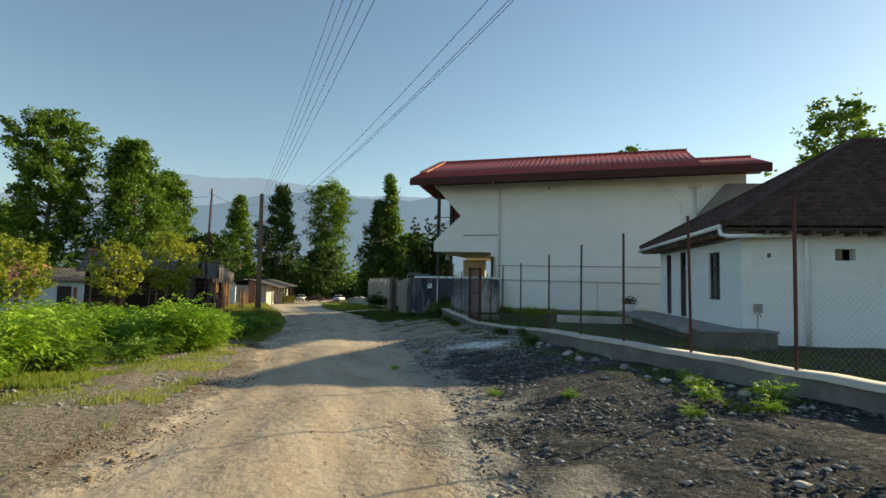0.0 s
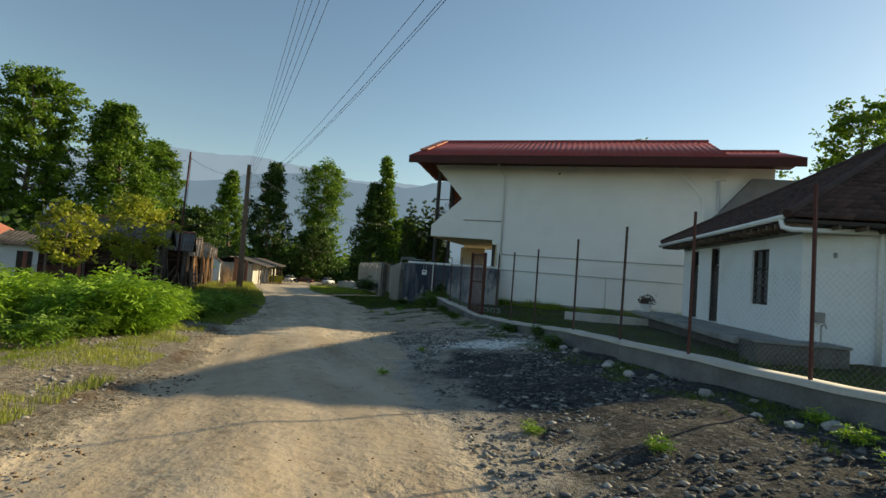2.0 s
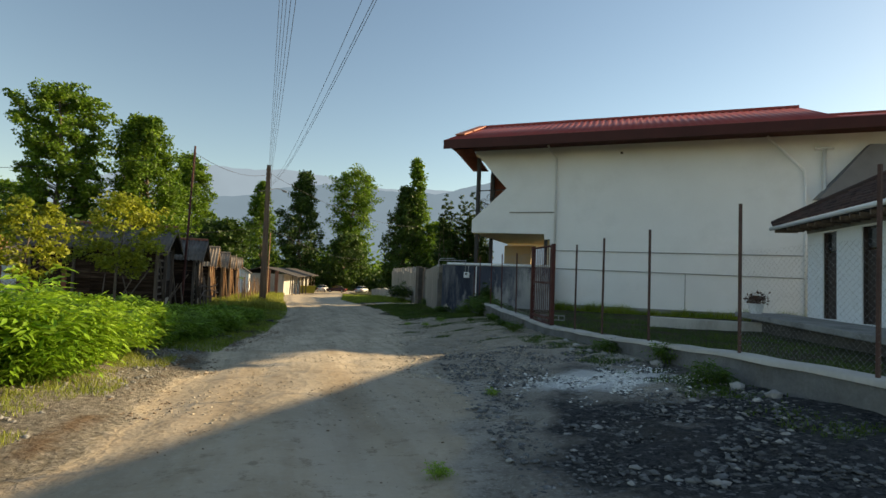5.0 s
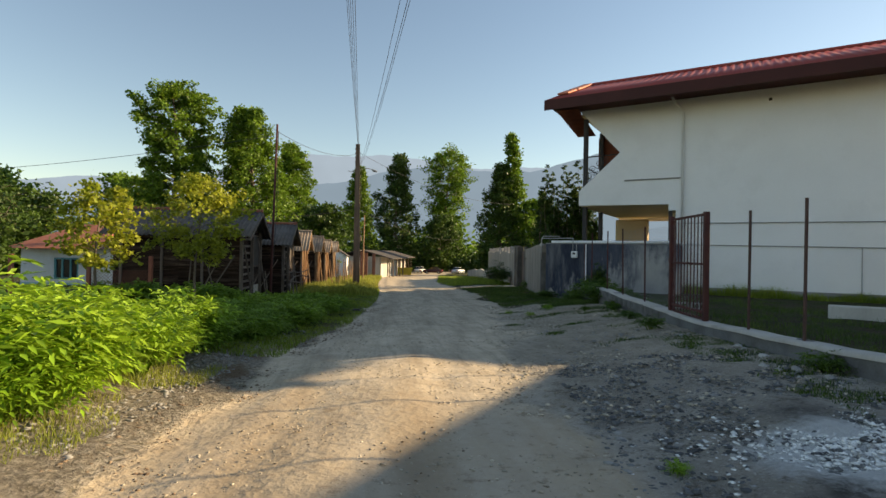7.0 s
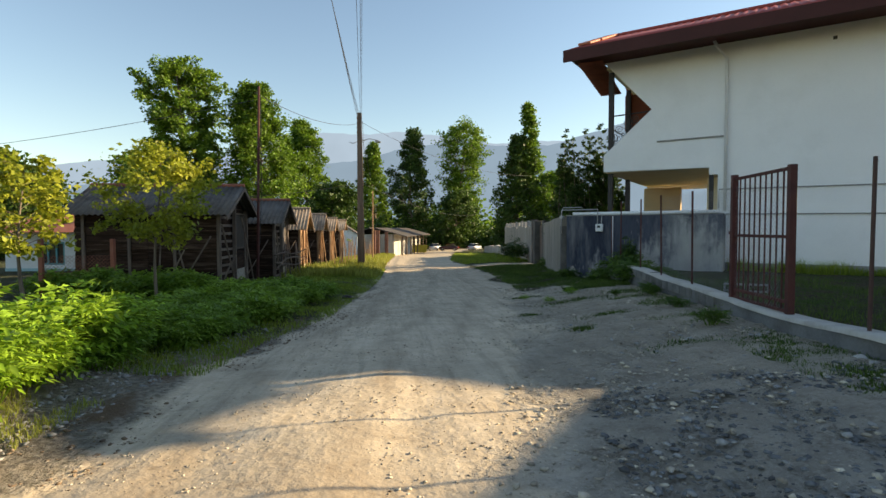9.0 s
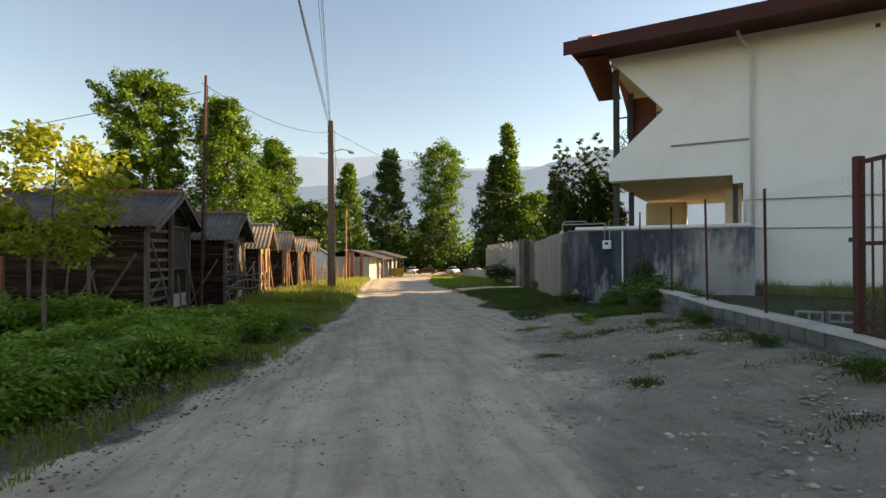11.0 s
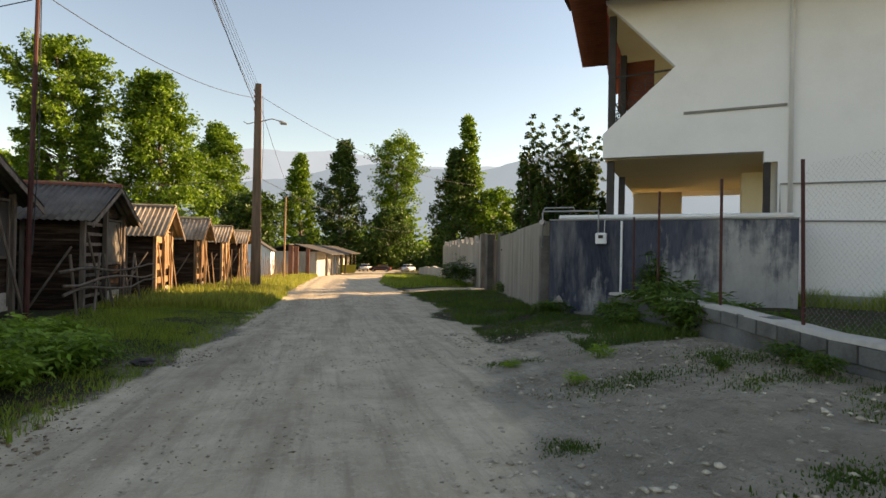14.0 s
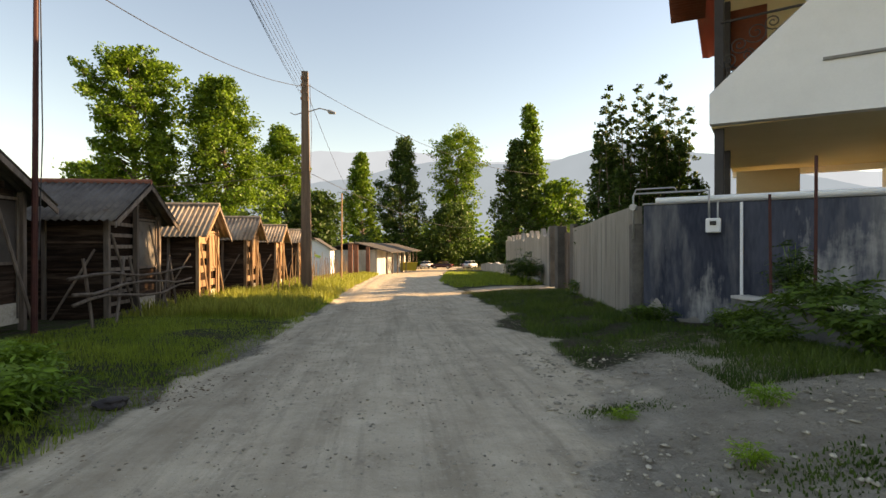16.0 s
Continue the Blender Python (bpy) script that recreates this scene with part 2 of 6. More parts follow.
LEAF_FAR = leaf_mat("tree_leaves", (0.06, 0.13, 0.012), (0.18, 0.285, 0.024), 0.4)
LEAF_DARK = leaf_mat("dark_tree_leaves", (0.026, 0.06, 0.01), (0.075, 0.13, 0.018), 0.34)
LEAF_YELLOW = leaf_mat("yellow_green_leaves", (0.17, 0.225, 0.02), (0.36, 0.37, 0.035), 0.42)
LEAF_BUSH = leaf_mat("bush_leaves", (0.155, 0.3, 0.02), (0.33, 0.48, 0.042), 0.35)
LEAF_WEED = leaf_mat("weed_leaves", (0.1, 0.2, 0.018), (0.23, 0.35, 0.04), 0.36)
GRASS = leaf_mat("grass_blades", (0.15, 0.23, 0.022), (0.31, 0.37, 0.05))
# Sunny, dark and shade tints put sunlight and shade into the leaf colour.
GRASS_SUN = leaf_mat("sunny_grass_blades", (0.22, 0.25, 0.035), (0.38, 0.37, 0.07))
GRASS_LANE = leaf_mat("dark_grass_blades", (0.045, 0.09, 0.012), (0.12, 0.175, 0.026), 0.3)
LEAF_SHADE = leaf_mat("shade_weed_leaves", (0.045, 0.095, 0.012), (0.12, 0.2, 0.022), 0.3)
LANE_WALL = mat("stained_wall_render", (0.23, 0.205, 0.175), (0.4, 0.365, 0.315), 1.2, 22, 0.92, 0.5, stain=(0.13, 0.115, 0.1), stain_scale=1.6, stain_amount=0.75, vary=0.08, stretch=(1.3, 1.3, 0.13))
# Darker concrete; on the terrace base it paints in shade.
PILLAR_DARK = mat("dark_concrete", (0.08, 0.073, 0.066), (0.17, 0.155, 0.14), 1.5, 20, 0.92, 0.5, stain=(0.05, 0.046, 0.04), stain_scale=1.4)
DARK_SHEET = mat("dark_roof_sheet", (0.045, 0.04, 0.038), (0.1, 0.088, 0.08), 1.5, 20, 0.8, 0.3, stain=(0.13, 0.07, 0.045), stain_scale=0.8, stain_amount=0.4)
BRICK_RED = mat("dull_red_brick", (0.17, 0.07, 0.045), (0.27, 0.12, 0.08), 2, 25, 0.9, 0.4, stain=(0.1, 0.06, 0.045), stain_scale=1.2)
GATE_BROWN = mat("dull_brown_gate_paint", (0.11, 0.08, 0.065), (0.2, 0.155, 0.125), 1.5, 20, 0.75, 0.3, stain=(0.08, 0.055, 0.04), stain_scale=1.4, vary=0.1, stretch=(1, 1, 0.3))
GRASS_DRY = leaf_mat("dry_grass_blades", (0.22, 0.27, 0.04), (0.4, 0.41, 0.08))
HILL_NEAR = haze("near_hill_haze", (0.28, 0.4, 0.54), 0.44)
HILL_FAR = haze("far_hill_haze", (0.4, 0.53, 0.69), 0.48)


# ---------- building helpers ----------
def link(name, bm, material, parent=None, label="", smooth=False):
    me = bpy.data.meshes.new(name)
    bm.normal_update()
    bm.to_mesh(me)
    bm.free()
    me.materials.append(material)
    if smooth:
        for p in me.polygons:
            p.use_smooth = True
    ob = new(name, me)
    if parent:
        ob.parent = parent
    if label:
        ob["label"] = label
    return ob


part = link


def thing(name, m, label, category, group="", kind=""):
    ob = new(name)
    ob.empty_display_size = 0.2
    ob.matrix_world = m
    return tagged(ob, label, category, group, kind)


def add_box(bm, x0, x1, y0, y1, z0, z1, m=None, bevel=0.0):
    r = bmesh.ops.create_cube(bm, size=1)
    vs = r["verts"]
    for v in vs:
        v.co = Vector((x0 + (v.co.x + 0.5) * (x1 - x0), y0 + (v.co.y + 0.5) * (y1 - y0), z0 + (v.co.z + 0.5) * (z1 - z0)))
    if bevel:
        es = list({e for v in vs for e in v.link_edges})
        vs = list({v for f in bmesh.ops.bevel(bm, geom=es, offset=bevel, segments=1, affect="EDGES")["faces"] for v in f.verts} | {v for v in vs if v.is_valid})
    if m:
        bmesh.ops.transform(bm, matrix=m, verts=[v for v in vs if v.is_valid])
    return bm


def box(x0, x1, y0, y1, z0, z1, m=None, bevel=0.0):
    return add_box(bmesh.new(), x0, x1, y0, y1, z0, z1, m, bevel)


def tube(points, radii, sides=8, bm=None, caps=True):
    """A round bar through points, with a radius at each."""
    bm = bm or bmesh.new()
    pts = [Vector(p) for p in points]
    if not hasattr(radii, "__len__"):
        radii = [radii] * len(pts)
    rings = []
    for i, p in enumerate(pts):
        d = (pts[min(i + 1, len(pts) - 1)] - pts[max(i - 1, 0)]).normalized()
        a = d.orthogonal().normalized() if not rings else (rings_a - d * rings_a.dot(d)).normalized()
        rings_a = a
        b = d.cross(a)
        rings.append([bm.verts.new(p + (a * math.cos(2 * math.pi * k / sides) + b * math.sin(2 * math.pi * k / sides)) * radii[i]) for k in range(sides)])
    for r0, r1 in zip(rings, rings[1:]):
        for k in range(sides):
            bm.faces.new((r0[k], r0[(k + 1) % sides], r1[(k + 1) % sides], r1[k]))
    if caps:
        bm.faces.new(rings[0][::-1])
        bm.faces.new(rings[-1])
    return bm


def prism(outline, depth, m=None):
    """An outline in x, z, given thickness along y from 0 to depth."""
    bm = bmesh.new()
    a = [bm.verts.new((x, 0, z)) for x, z in outline]
    b = [bm.verts.new((x, depth, z)) for x, z in outline]
    n = len(a)
    bm.faces.new(a)
    bm.faces.new(b[::-1])
    for i in range(n):
        bm.faces.new((a[(i + 1) % n], a[i], b[i], b[(i + 1) % n]))
    bmesh.ops.recalc_face_normals(bm, faces=bm.faces)
    if m:
        bmesh.ops.transform(bm, matrix=m, verts=bm.verts)
    return bm


def mesh_object(name, verts, faces, material, parent=None, smooth=False, label=""):
    me = bpy.data.meshes.new(name)
    verts, faces = np.asarray(verts, dtype=np.float32), np.asarray(faces, dtype=np.int32)
    k = faces.shape[1]
    me.vertices.add(len(verts))
    me.vertices.foreach_set("co", verts.ravel())
    me.loops.add(faces.size)
    me.loops.foreach_set("vertex_index", faces.ravel())
    me.polygons.add(len(faces))
    me.polygons.foreach_set("loop_start", np.arange(0, faces.size, k, dtype=np.int32))
    me.polygons.foreach_set("loop_total", np.full(len(faces), k, dtype=np.int32))
    if smooth:
        me.polygons.foreach_set("use_smooth", np.ones(len(faces), dtype=bool))
    me.update(calc_edges=True)
    me.validate()
    me.materials.append(material)
    ob = new(name, me)
    if parent:
        ob.parent = parent
    if label:
        ob["label"] = label
    return ob


def corrugated(width, length, pitch, depth, thick=0.012, step=None):
    """A wavy sheet: waves along x, running down y, both sides."""
    n = int(width / pitch) * 6 + 1
    xs = np.linspace(0, width, n)
    zs = depth * np.cos(2 * math.pi * xs / pitch)
    v, f = [], []
    for lift in (0, -thick):
        for y in (0, length):
            v += [(x, y, z + lift) for x, z in zip(xs, zs)]
    for i in range(n - 1):
        f.append((i, i + 1, n + i + 1, n + i))
        f.append((2 * n + i, 3 * n + i, 3 * n + i + 1, 2 * n + i + 1))
        f.append((i, 2 * n + i, 2 * n + i + 1, i + 1))
        f.append((n + i, n + i + 1, 3 * n + i + 1, 3 * n + i))
    return v, f


rng = np.random.default_rng(7)


def sstep(a, b, x):
    t = np.clip((np.asarray(x, dtype=float) - a) / (b - a), 0, 1)
    return t * t * (3 - 2 * t)


# ---------- lie of the land ----------
def road_z(y):
    return np.interp(y, [-30, -5, 0, 6, 10, 16, 25, 30, 37, 43, 47, 58, 80, 115, 200, 400], [0.3, 0.08, 0.03, -0.12, -0.28, -0.52, -0.84, -0.92, -1.02, -1.18, -1.3, -1.65, -2.35, -3.4, -4.3, -5.0])


def kerb_x(y):
    y = np.asarray(y, dtype=float)
    return 6.46 + 0.171 * (y - 4.45) + 0.26 * sstep(19.5, 25, y) - 0.02 * np.maximum(y - 27, 0)


def kerb_top(y):
    return np.interp(y, [-8, 3.4, 8.5, 12.3, 15.6, 19.3, 22, 25, 27, 28.5, 31.6], [0.62, 0.52, 0.38, 0.27, 0.07, -0.08, -0.05, -0.06, 0.03, 0.04, -0.1])


def kerb_foot(y):
    return np.interp(y, [-8, 3.3, 8.5, 10.5, 15, 19, 24, 28, 33], [0.4, 0.26, 0.04, 0.0, -0.16, -0.28, -0.4, -0.52, -0.8])


def yard_z(y):
    return np.minimum(np.interp(y, [-10, 0, 10, 16, 22, 40], [0.1, 0.05, -0.14, -0.2, -0.34, -0.36]), kerb_top(y) - 0.06)


def left_edge(y):
    return np.interp(y, [-10, 4.6, 6.9, 10.5, 11.8, 17.3, 21.4, 24.5, 29, 32, 34.6, 38, 47, 59, 95, 108, 122, 140], [-3.2, -1.3, -0.7, 0.0, 0.18, 0.6, 0.85, 1.6, 2.05, 2.35, 2.5, 2.6, 2.7, 2.8, 3.7, 6.2, 9.8, 14.0])


def right_edge(y):
    return np.interp(y, [-10, 3.5, 7.35, 19, 26, 29, 38, 47, 60, 112, 140], [0.2, 1.6, 2.7, 5.2, 6.6, 7.3, 7.9, 8.1, 8.2, 15, 24])


def land(x, y):
    """The ground's height."""
    x, y = np.asarray(x, dtype=float), np.asarray(y, dtype=float)
    z = road_z(y) + 0 * x
    k = kerb_x(np.minimum(y, 31.6))
    rise = sstep(-4.2, -0.3, x - k)
    z = z + rise * (kerb_foot(np.clip(y, -8, 33)) - road_z(np.clip(y, -8, 33)))
    inside = sstep(-0.1, 0.1, x - k) * sstep(32.0, 31.5, y)
    z = z * (1 - inside) + yard_z(y) * inside
    le = left_edge(y)
    z = z + 0.10 * sstep(0.2, 1.8, le - x) - 0.05 * sstep(0.6, 0.1, np.abs(x - le - 0.2))
    mid = (le + right_edge(y)) / 2
    z = z + 0.03 * np.exp(-((x - mid) / 0.5) ** 2)
    return z


def ground_z(x, y):
    return float(land(x, y))


def lattice(x, y, s, seed=0):
    """Smooth value noise in the plane, about 0 to 1."""
    r = np.random.default_rng(seed).random((64, 64))
    u, v = np.asarray(x) / s, np.asarray(y) / s
    i, j = np.floor(u).astype(int), np.floor(v).astype(int)
    a, b = u - i, v - j
    a, b = a * a * (3 - 2 * a), b * b * (3 - 2 * b)
    g = lambda p, q: r[p % 64, q % 64]
    return (g(i, j) * (1 - a) + g(i + 1, j) * a) * (1 - b) + (g(i, j + 1) * (1 - a) + g(i + 1, j + 1) * a) * b


def spread(lo, hi, near_lo, near_hi, step, grow=1.25):
    mid = list(np.arange(near_lo, near_hi + step / 2, step))
    a, d = [], step
    p = near_lo
    while p > lo:
        d *= grow
        p -= d
        a.append(max(p, lo))
    b, d, p = [], step, mid[-1]
    while p < hi:
        d *= grow
        p += d
        b.append(min(p, hi))
    return np.array(a[::-1] + mid + b)


gx = spread(-3000, 3000, -7, 13.5, 0.14, 1.3)
gy = spread(-300, 4500, -3, 42, 0.2, 1.12)
GX, GY = np.meshgrid(gx, gy)
GZ = land(GX, GY)
near = sstep(80, 40, np.abs(GY - 20)) * sstep(40, 15, np.abs(GX - 4))
edge_l, edge_r = left_edge(GY), right_edge(GY)
wob = (lattice(GX, GY, 1.3, 3) - 0.5) * 1.1 + (lattice(GX, GY, 0.45, 4) - 0.5) * 0.6
in_road = sstep(-0.25, 0.25, GX - edge_l + wob * 0.5) * sstep(0.5, -0.5, GX - edge_r + wob)
right_side = sstep(-0.5, 0.5, GX - edge_r + wob) * sstep(0.6, -0.6, GX - kerb_x(np.minimum(GY, 29)) - 0.6)
rubble = right_side * sstep(27, 20, GY + wob * 3) * (1 - in_road)
GZ = GZ + near * ((lattice(GX, GY, 0.9, 5) - 0.5) * 0.05 + (lattice(GX, GY, 0.33, 6) - 0.5) * (0.022 + 0.045 * rubble + 0.02 * (1 - in_road)))
along = (GX - edge_l) / np.maximum(edge_r - edge_l, 1.0)
GZ = GZ - near * in_road * 0.022 * (np.exp(-((along - 0.27 + 0.05 * wob) / 0.07) ** 2) + np.exp(-((along - 0.68 + 0.05 * wob) / 0.07) ** 2))
bare = np.clip(in_road + sstep(45, 46, GY + wob) * sstep(49.5, 48.5, GY + wob) * sstep(0, 1, GX - edge_r) + right_side * sstep(31.5, 27.5, GY + wob * 2), 0, 1)
verge_w = 3.0 - 2.2 * sstep(18.5, 21, GY)
verge = sstep(verge_w, verge_w - 0.9, edge_l - GX + wob * 0.9) * (1 - in_road) * (GX < edge_l + 1)
ny, nx = GX.shape
idx = np.arange(nx * ny).reshape(ny, nx)
quads = np.stack([idx[:-1, :-1], idx[:-1, 1:], idx[1:, 1:], idx[1:, :-1]], -1).reshape(-1, 4)


def ground_material():
    m = bpy.data.materials.new("village_ground")
    m.use_nodes = True
    N, L = m.node_tree.nodes, m.node_tree.links
    bsdf = N["Principled BSDF"]
    bsdf.inputs["Roughness"].default_value = 0.95
    bsdf.inputs["Specular IOR Level"].default_value = 0.15
    pos = N.new("ShaderNodeNewGeometry").outputs["Position"]

    def noise_tex(scale, detail=5, rough=0.6, stretch=None):
        n = N.new("ShaderNodeTexNoise")
        n.inputs["Scale"].default_value, n.inputs["Detail"].default_value, n.inputs["Roughness"].default_value = scale, detail, rough
        if stretch:
            mp = N.new("ShaderNodeMapping")
            mp.inputs["Scale"].default_value = stretch
            mp.inputs["Rotation"].default_value = (0, 0, radians(9))
            L.new(pos, mp.inputs["Vector"])
            L.new(mp.outputs[0], n.inputs["Vector"])
        else:
            L.new(pos, n.inputs["Vector"])
        return n.outputs["Fac"]

    def rng_map(v, a, b, c=0.0, d=1.0):
        r = N.new("ShaderNodeMapRange")
        for key, val in zip(("From Min", "From Max", "To Min", "To Max"), (a, b, c, d)):
            r.inputs[key].default_value = val
        L.new(v, r.inputs["Value"])
        return r.outputs[0]

    def mixc(f, a, b):
        x = N.new("ShaderNodeMix")
        x.data_type = "RGBA"
        for key, val in (("A", a), ("B", b)):
            if isinstance(val, tuple):
                x.inputs[key].default_value = (*val, 1)
            else:
                L.new(val, x.inputs[key])
        L.new(f, x.inputs["Factor"])
        return x.outputs["Result"]

    def attr(name):
        a = N.new("ShaderNodeAttribute")
        a.attribute_name = name
        return a.outputs["Fac"]

    def fuzzy(v, n, amount=0.5):
        s = N.new("ShaderNodeMath")
        s.operation = "MULTIPLY_ADD"
        s.inputs[1].default_value, s.inputs[2].default_value = amount, -amount / 2
        L.new(n, s.inputs[0])
        t = N.new("ShaderNodeMath")
        t.operation = "ADD"
        L.new(v, t.inputs[0])
        L.new(s.outputs[0], t.inputs[1])
        return rng_map(t.outputs[0], 0.3, 0.7)

    big, med, fine, grit = noise_tex(0.5), noise_tex(2.2), noise_tex(14), noise_tex(70, 3)
    tracks = noise_tex(1.6, 4, 0.6, (1.0, 0.07, 1))
    dirt = mixc(rng_map(med, 0.3, 0.72), (0.38, 0.29, 0.195), (0.5, 0.4, 0.285))
    dirt = mixc(rng_map(tracks, 0.4, 0.64), dirt, (0.47, 0.39, 0.295))
    streaks = noise_tex(2.4, 5, 0.6, (1.0, 0.09, 1))
    dirt = mixc(rng_map(streaks, 0.47, 0.7, 0, 0.6), dirt, (0.35, 0.275, 0.19))
    blot = noise_tex(1.1, 6, 0.68)
    dirt = mixc(rng_map(blot, 0.48, 0.7, 0, 0.5), dirt, (0.4, 0.32, 0.22))
    dirt = mixc(rng_map(grit, 0.57, 0.7, 0, 0.18), dirt, (0.25, 0.2, 0.15))
    dirt = mixc(rng_map(fine, 0.5, 0.7, 0, 0.3), dirt, (0.53, 0.455, 0.36))
    clods = noise_tex(4.5, 7, 0.8)
    dirt = mixc(rng_map(clods, 0.56, 0.63, 0, 0.75), dirt, (0.25, 0.19, 0.13))
    grains = noise_tex(34, 4, 0.7)
    dirt = mixc(rng_map(grains, 0.57, 0.7, 0, 0.16), dirt, (0.36, 0.29, 0.21))
    prints = noise_tex(7, 4, 0.6)
    dirt = mixc(rng_map(prints, 0.58, 0.7, 0, 0.3), dirt, (0.32, 0.25, 0.18))

    dust = mixc(rng_map(med, 0.35, 0.7), (0.5, 0.4, 0.285), (0.67, 0.555, 0.41))
    lines = noise_tex(6.5, 5, 0.65, (1.0, 0.06, 1))
    dust = mixc(rng_map(lines, 0.47, 0.66, 0, 0.6), dust, (0.34, 0.27, 0.19))
    dust = mixc(rng_map(streaks, 0.5, 0.7, 0, 0.4), dust, (0.38, 0.305, 0.22))
    dust = mixc(rng_map(fine, 0.52, 0.68, 0, 0.35), dust, (0.7, 0.6, 0.46))
    dust = mixc(rng_map(grit, 0.56, 0.68, 0, 0.4), dust, (0.27, 0.225, 0.175))
    dust = mixc(rng_map(clods, 0.57, 0.66, 0, 0.6), dust, (0.25, 0.21, 0.165))
    dirt = mixc(fuzzy(attr("dusty"), blot, 0.6), dirt, dust)

    def chips(scale):
        v = N.new("ShaderNodeTexVoronoi")
        v.inputs["Scale"].default_value = scale
        warp = N.new("ShaderNodeTexNoise")
        warp.inputs["Scale"].default_value = scale * 0.9
        off = N.new("ShaderNodeVectorMath")
        off.operation = "MULTIPLY_ADD"
        off.inputs[1].default_value = (1.2 / scale,) * 3
        L.new(pos, warp.inputs["Vector"])
        L.new(warp.outputs["Color"], off.inputs[0])
        L.new(pos, off.inputs[2])
        L.new(off.outputs[0], v.inputs["Vector"])
        sp = N.new("ShaderNodeSeparateColor")
        L.new(v.outputs["Color"], sp.inputs[0])
        return sp.outputs[0]

    tone1, tone2 = chips(22), chips(47)
    grey = mixc(rng_map(med, 0.35, 0.7), (0.36, 0.32, 0.27), (0.54, 0.485, 0.41))
    grey = mixc(rng_map(fine, 0.54, 0.68, 0, 0.7), grey, (0.22, 0.19, 0.16))
    grey = mixc(rng_map(clods, 0.54, 0.62, 0, 0.85), grey, (0.18, 0.15, 0.115))
    grey = mixc(rng_map(tone2, 0.75, 1.0, 0, 0.5), grey, (0.62, 0.57, 0.49))
    grey = mixc(rng_map(attr("dusty"), 0.2, 1.0, 0, 0.55), grey, dust)
    dark = mixc(rng_map(fine, 0.4, 0.62), (0.024, 0.026, 0.029), (0.068, 0.07, 0.073))
    dark = mixc(rng_map(med, 0.5, 0.7, 0, 0.7), dark, (0.095, 0.088, 0.075))
    dark = mixc(rng_map(tone2, 0.45, 1.0, 0, 0.55), dark, (0.12, 0.12, 0.121))
    dark = mixc(rng_map(tone1, 0.84, 0.95, 0, 0.6), dark, (0.28, 0.278, 0.272))
    grey = mixc(fuzzy(attr("rubble"), med, 0.9), grey, dark)
    soil = mixc(rng_map(fine, 0.4, 0.7), (0.055, 0.047, 0.03), (0.12, 0.1, 0.064))
    soil = mixc(rng_map(med, 0.42, 0.6), soil, (0.055, 0.075, 0.02))
    brown = mixc(rng_map(fine, 0.4, 0.7), (0.2, 0.17, 0.13), (0.43, 0.38, 0.31))
    brown = mixc(rng_map(clods, 0.52, 0.62, 0, 0.7), brown, (0.24, 0.2, 0.15))
    c = mixc(fuzzy(attr("verge"), fine, 0.7), soil, brown)
    c = mixc(fuzzy(attr("bare"), fine, 0.8), c, grey)
    c = mixc(fuzzy(attr("road"), med, 0.7), c, dirt)
    c = mixc(rng_map(attr("rut"), 0.1, 0.9, 0, 0.5), c, (0.24, 0.18, 0.12))
    c = mixc(fuzzy(attr("dug"), clods, 1.0), c, (0.2, 0.135, 0.085))
    c = mixc(fuzzy(attr("chalk"), fine, 0.6), c, (0.8, 0.79, 0.76))
    shade = N.new("ShaderNodeHueSaturation")
    L.new(rng_map(big, 0.3, 0.7, 0.88, 1.1), shade.inputs["Value"])
    L.new(c, shade.inputs["Color"])
    L.new(shade.outputs[0], bsdf.inputs["Base Color"])
    h = N.new("ShaderNodeMath")
    h.operation = "MULTIPLY_ADD"
    h.inputs[1].default_value = 0.05
    L.new(grit, h.inputs[0])
    L.new(prints, h.inputs[2])
    h2 = N.new("ShaderNodeMath")
    h2.operation = "MULTIPLY_ADD"
    h2.inputs[1].default_value = 0.9
    L.new(clods, h2.inputs[0])
    L.new(h.outputs[0], h2.inputs[2])
    rough_h = N.new("ShaderNodeMix")
    L.new(attr("road"), rough_h.inputs["Factor"])
    L.new(h2.outputs[0], rough_h.inputs["A"])
    L.new(h.outputs[0], rough_h.inputs["B"])
    bp = N.new("ShaderNodeBump")
    bp.inputs["Strength"].default_value, bp.inputs["Distance"].default_value = 1.0, 0.12
    L.new(rng_map(attr("road"), 0, 1, 0.16, 0.024), bp.inputs["Distance"])
    L.new(rough_h.outputs["Result"], bp.inputs["Height"])
    L.new(bp.outputs[0], bsdf.inputs["Normal"])
    return m


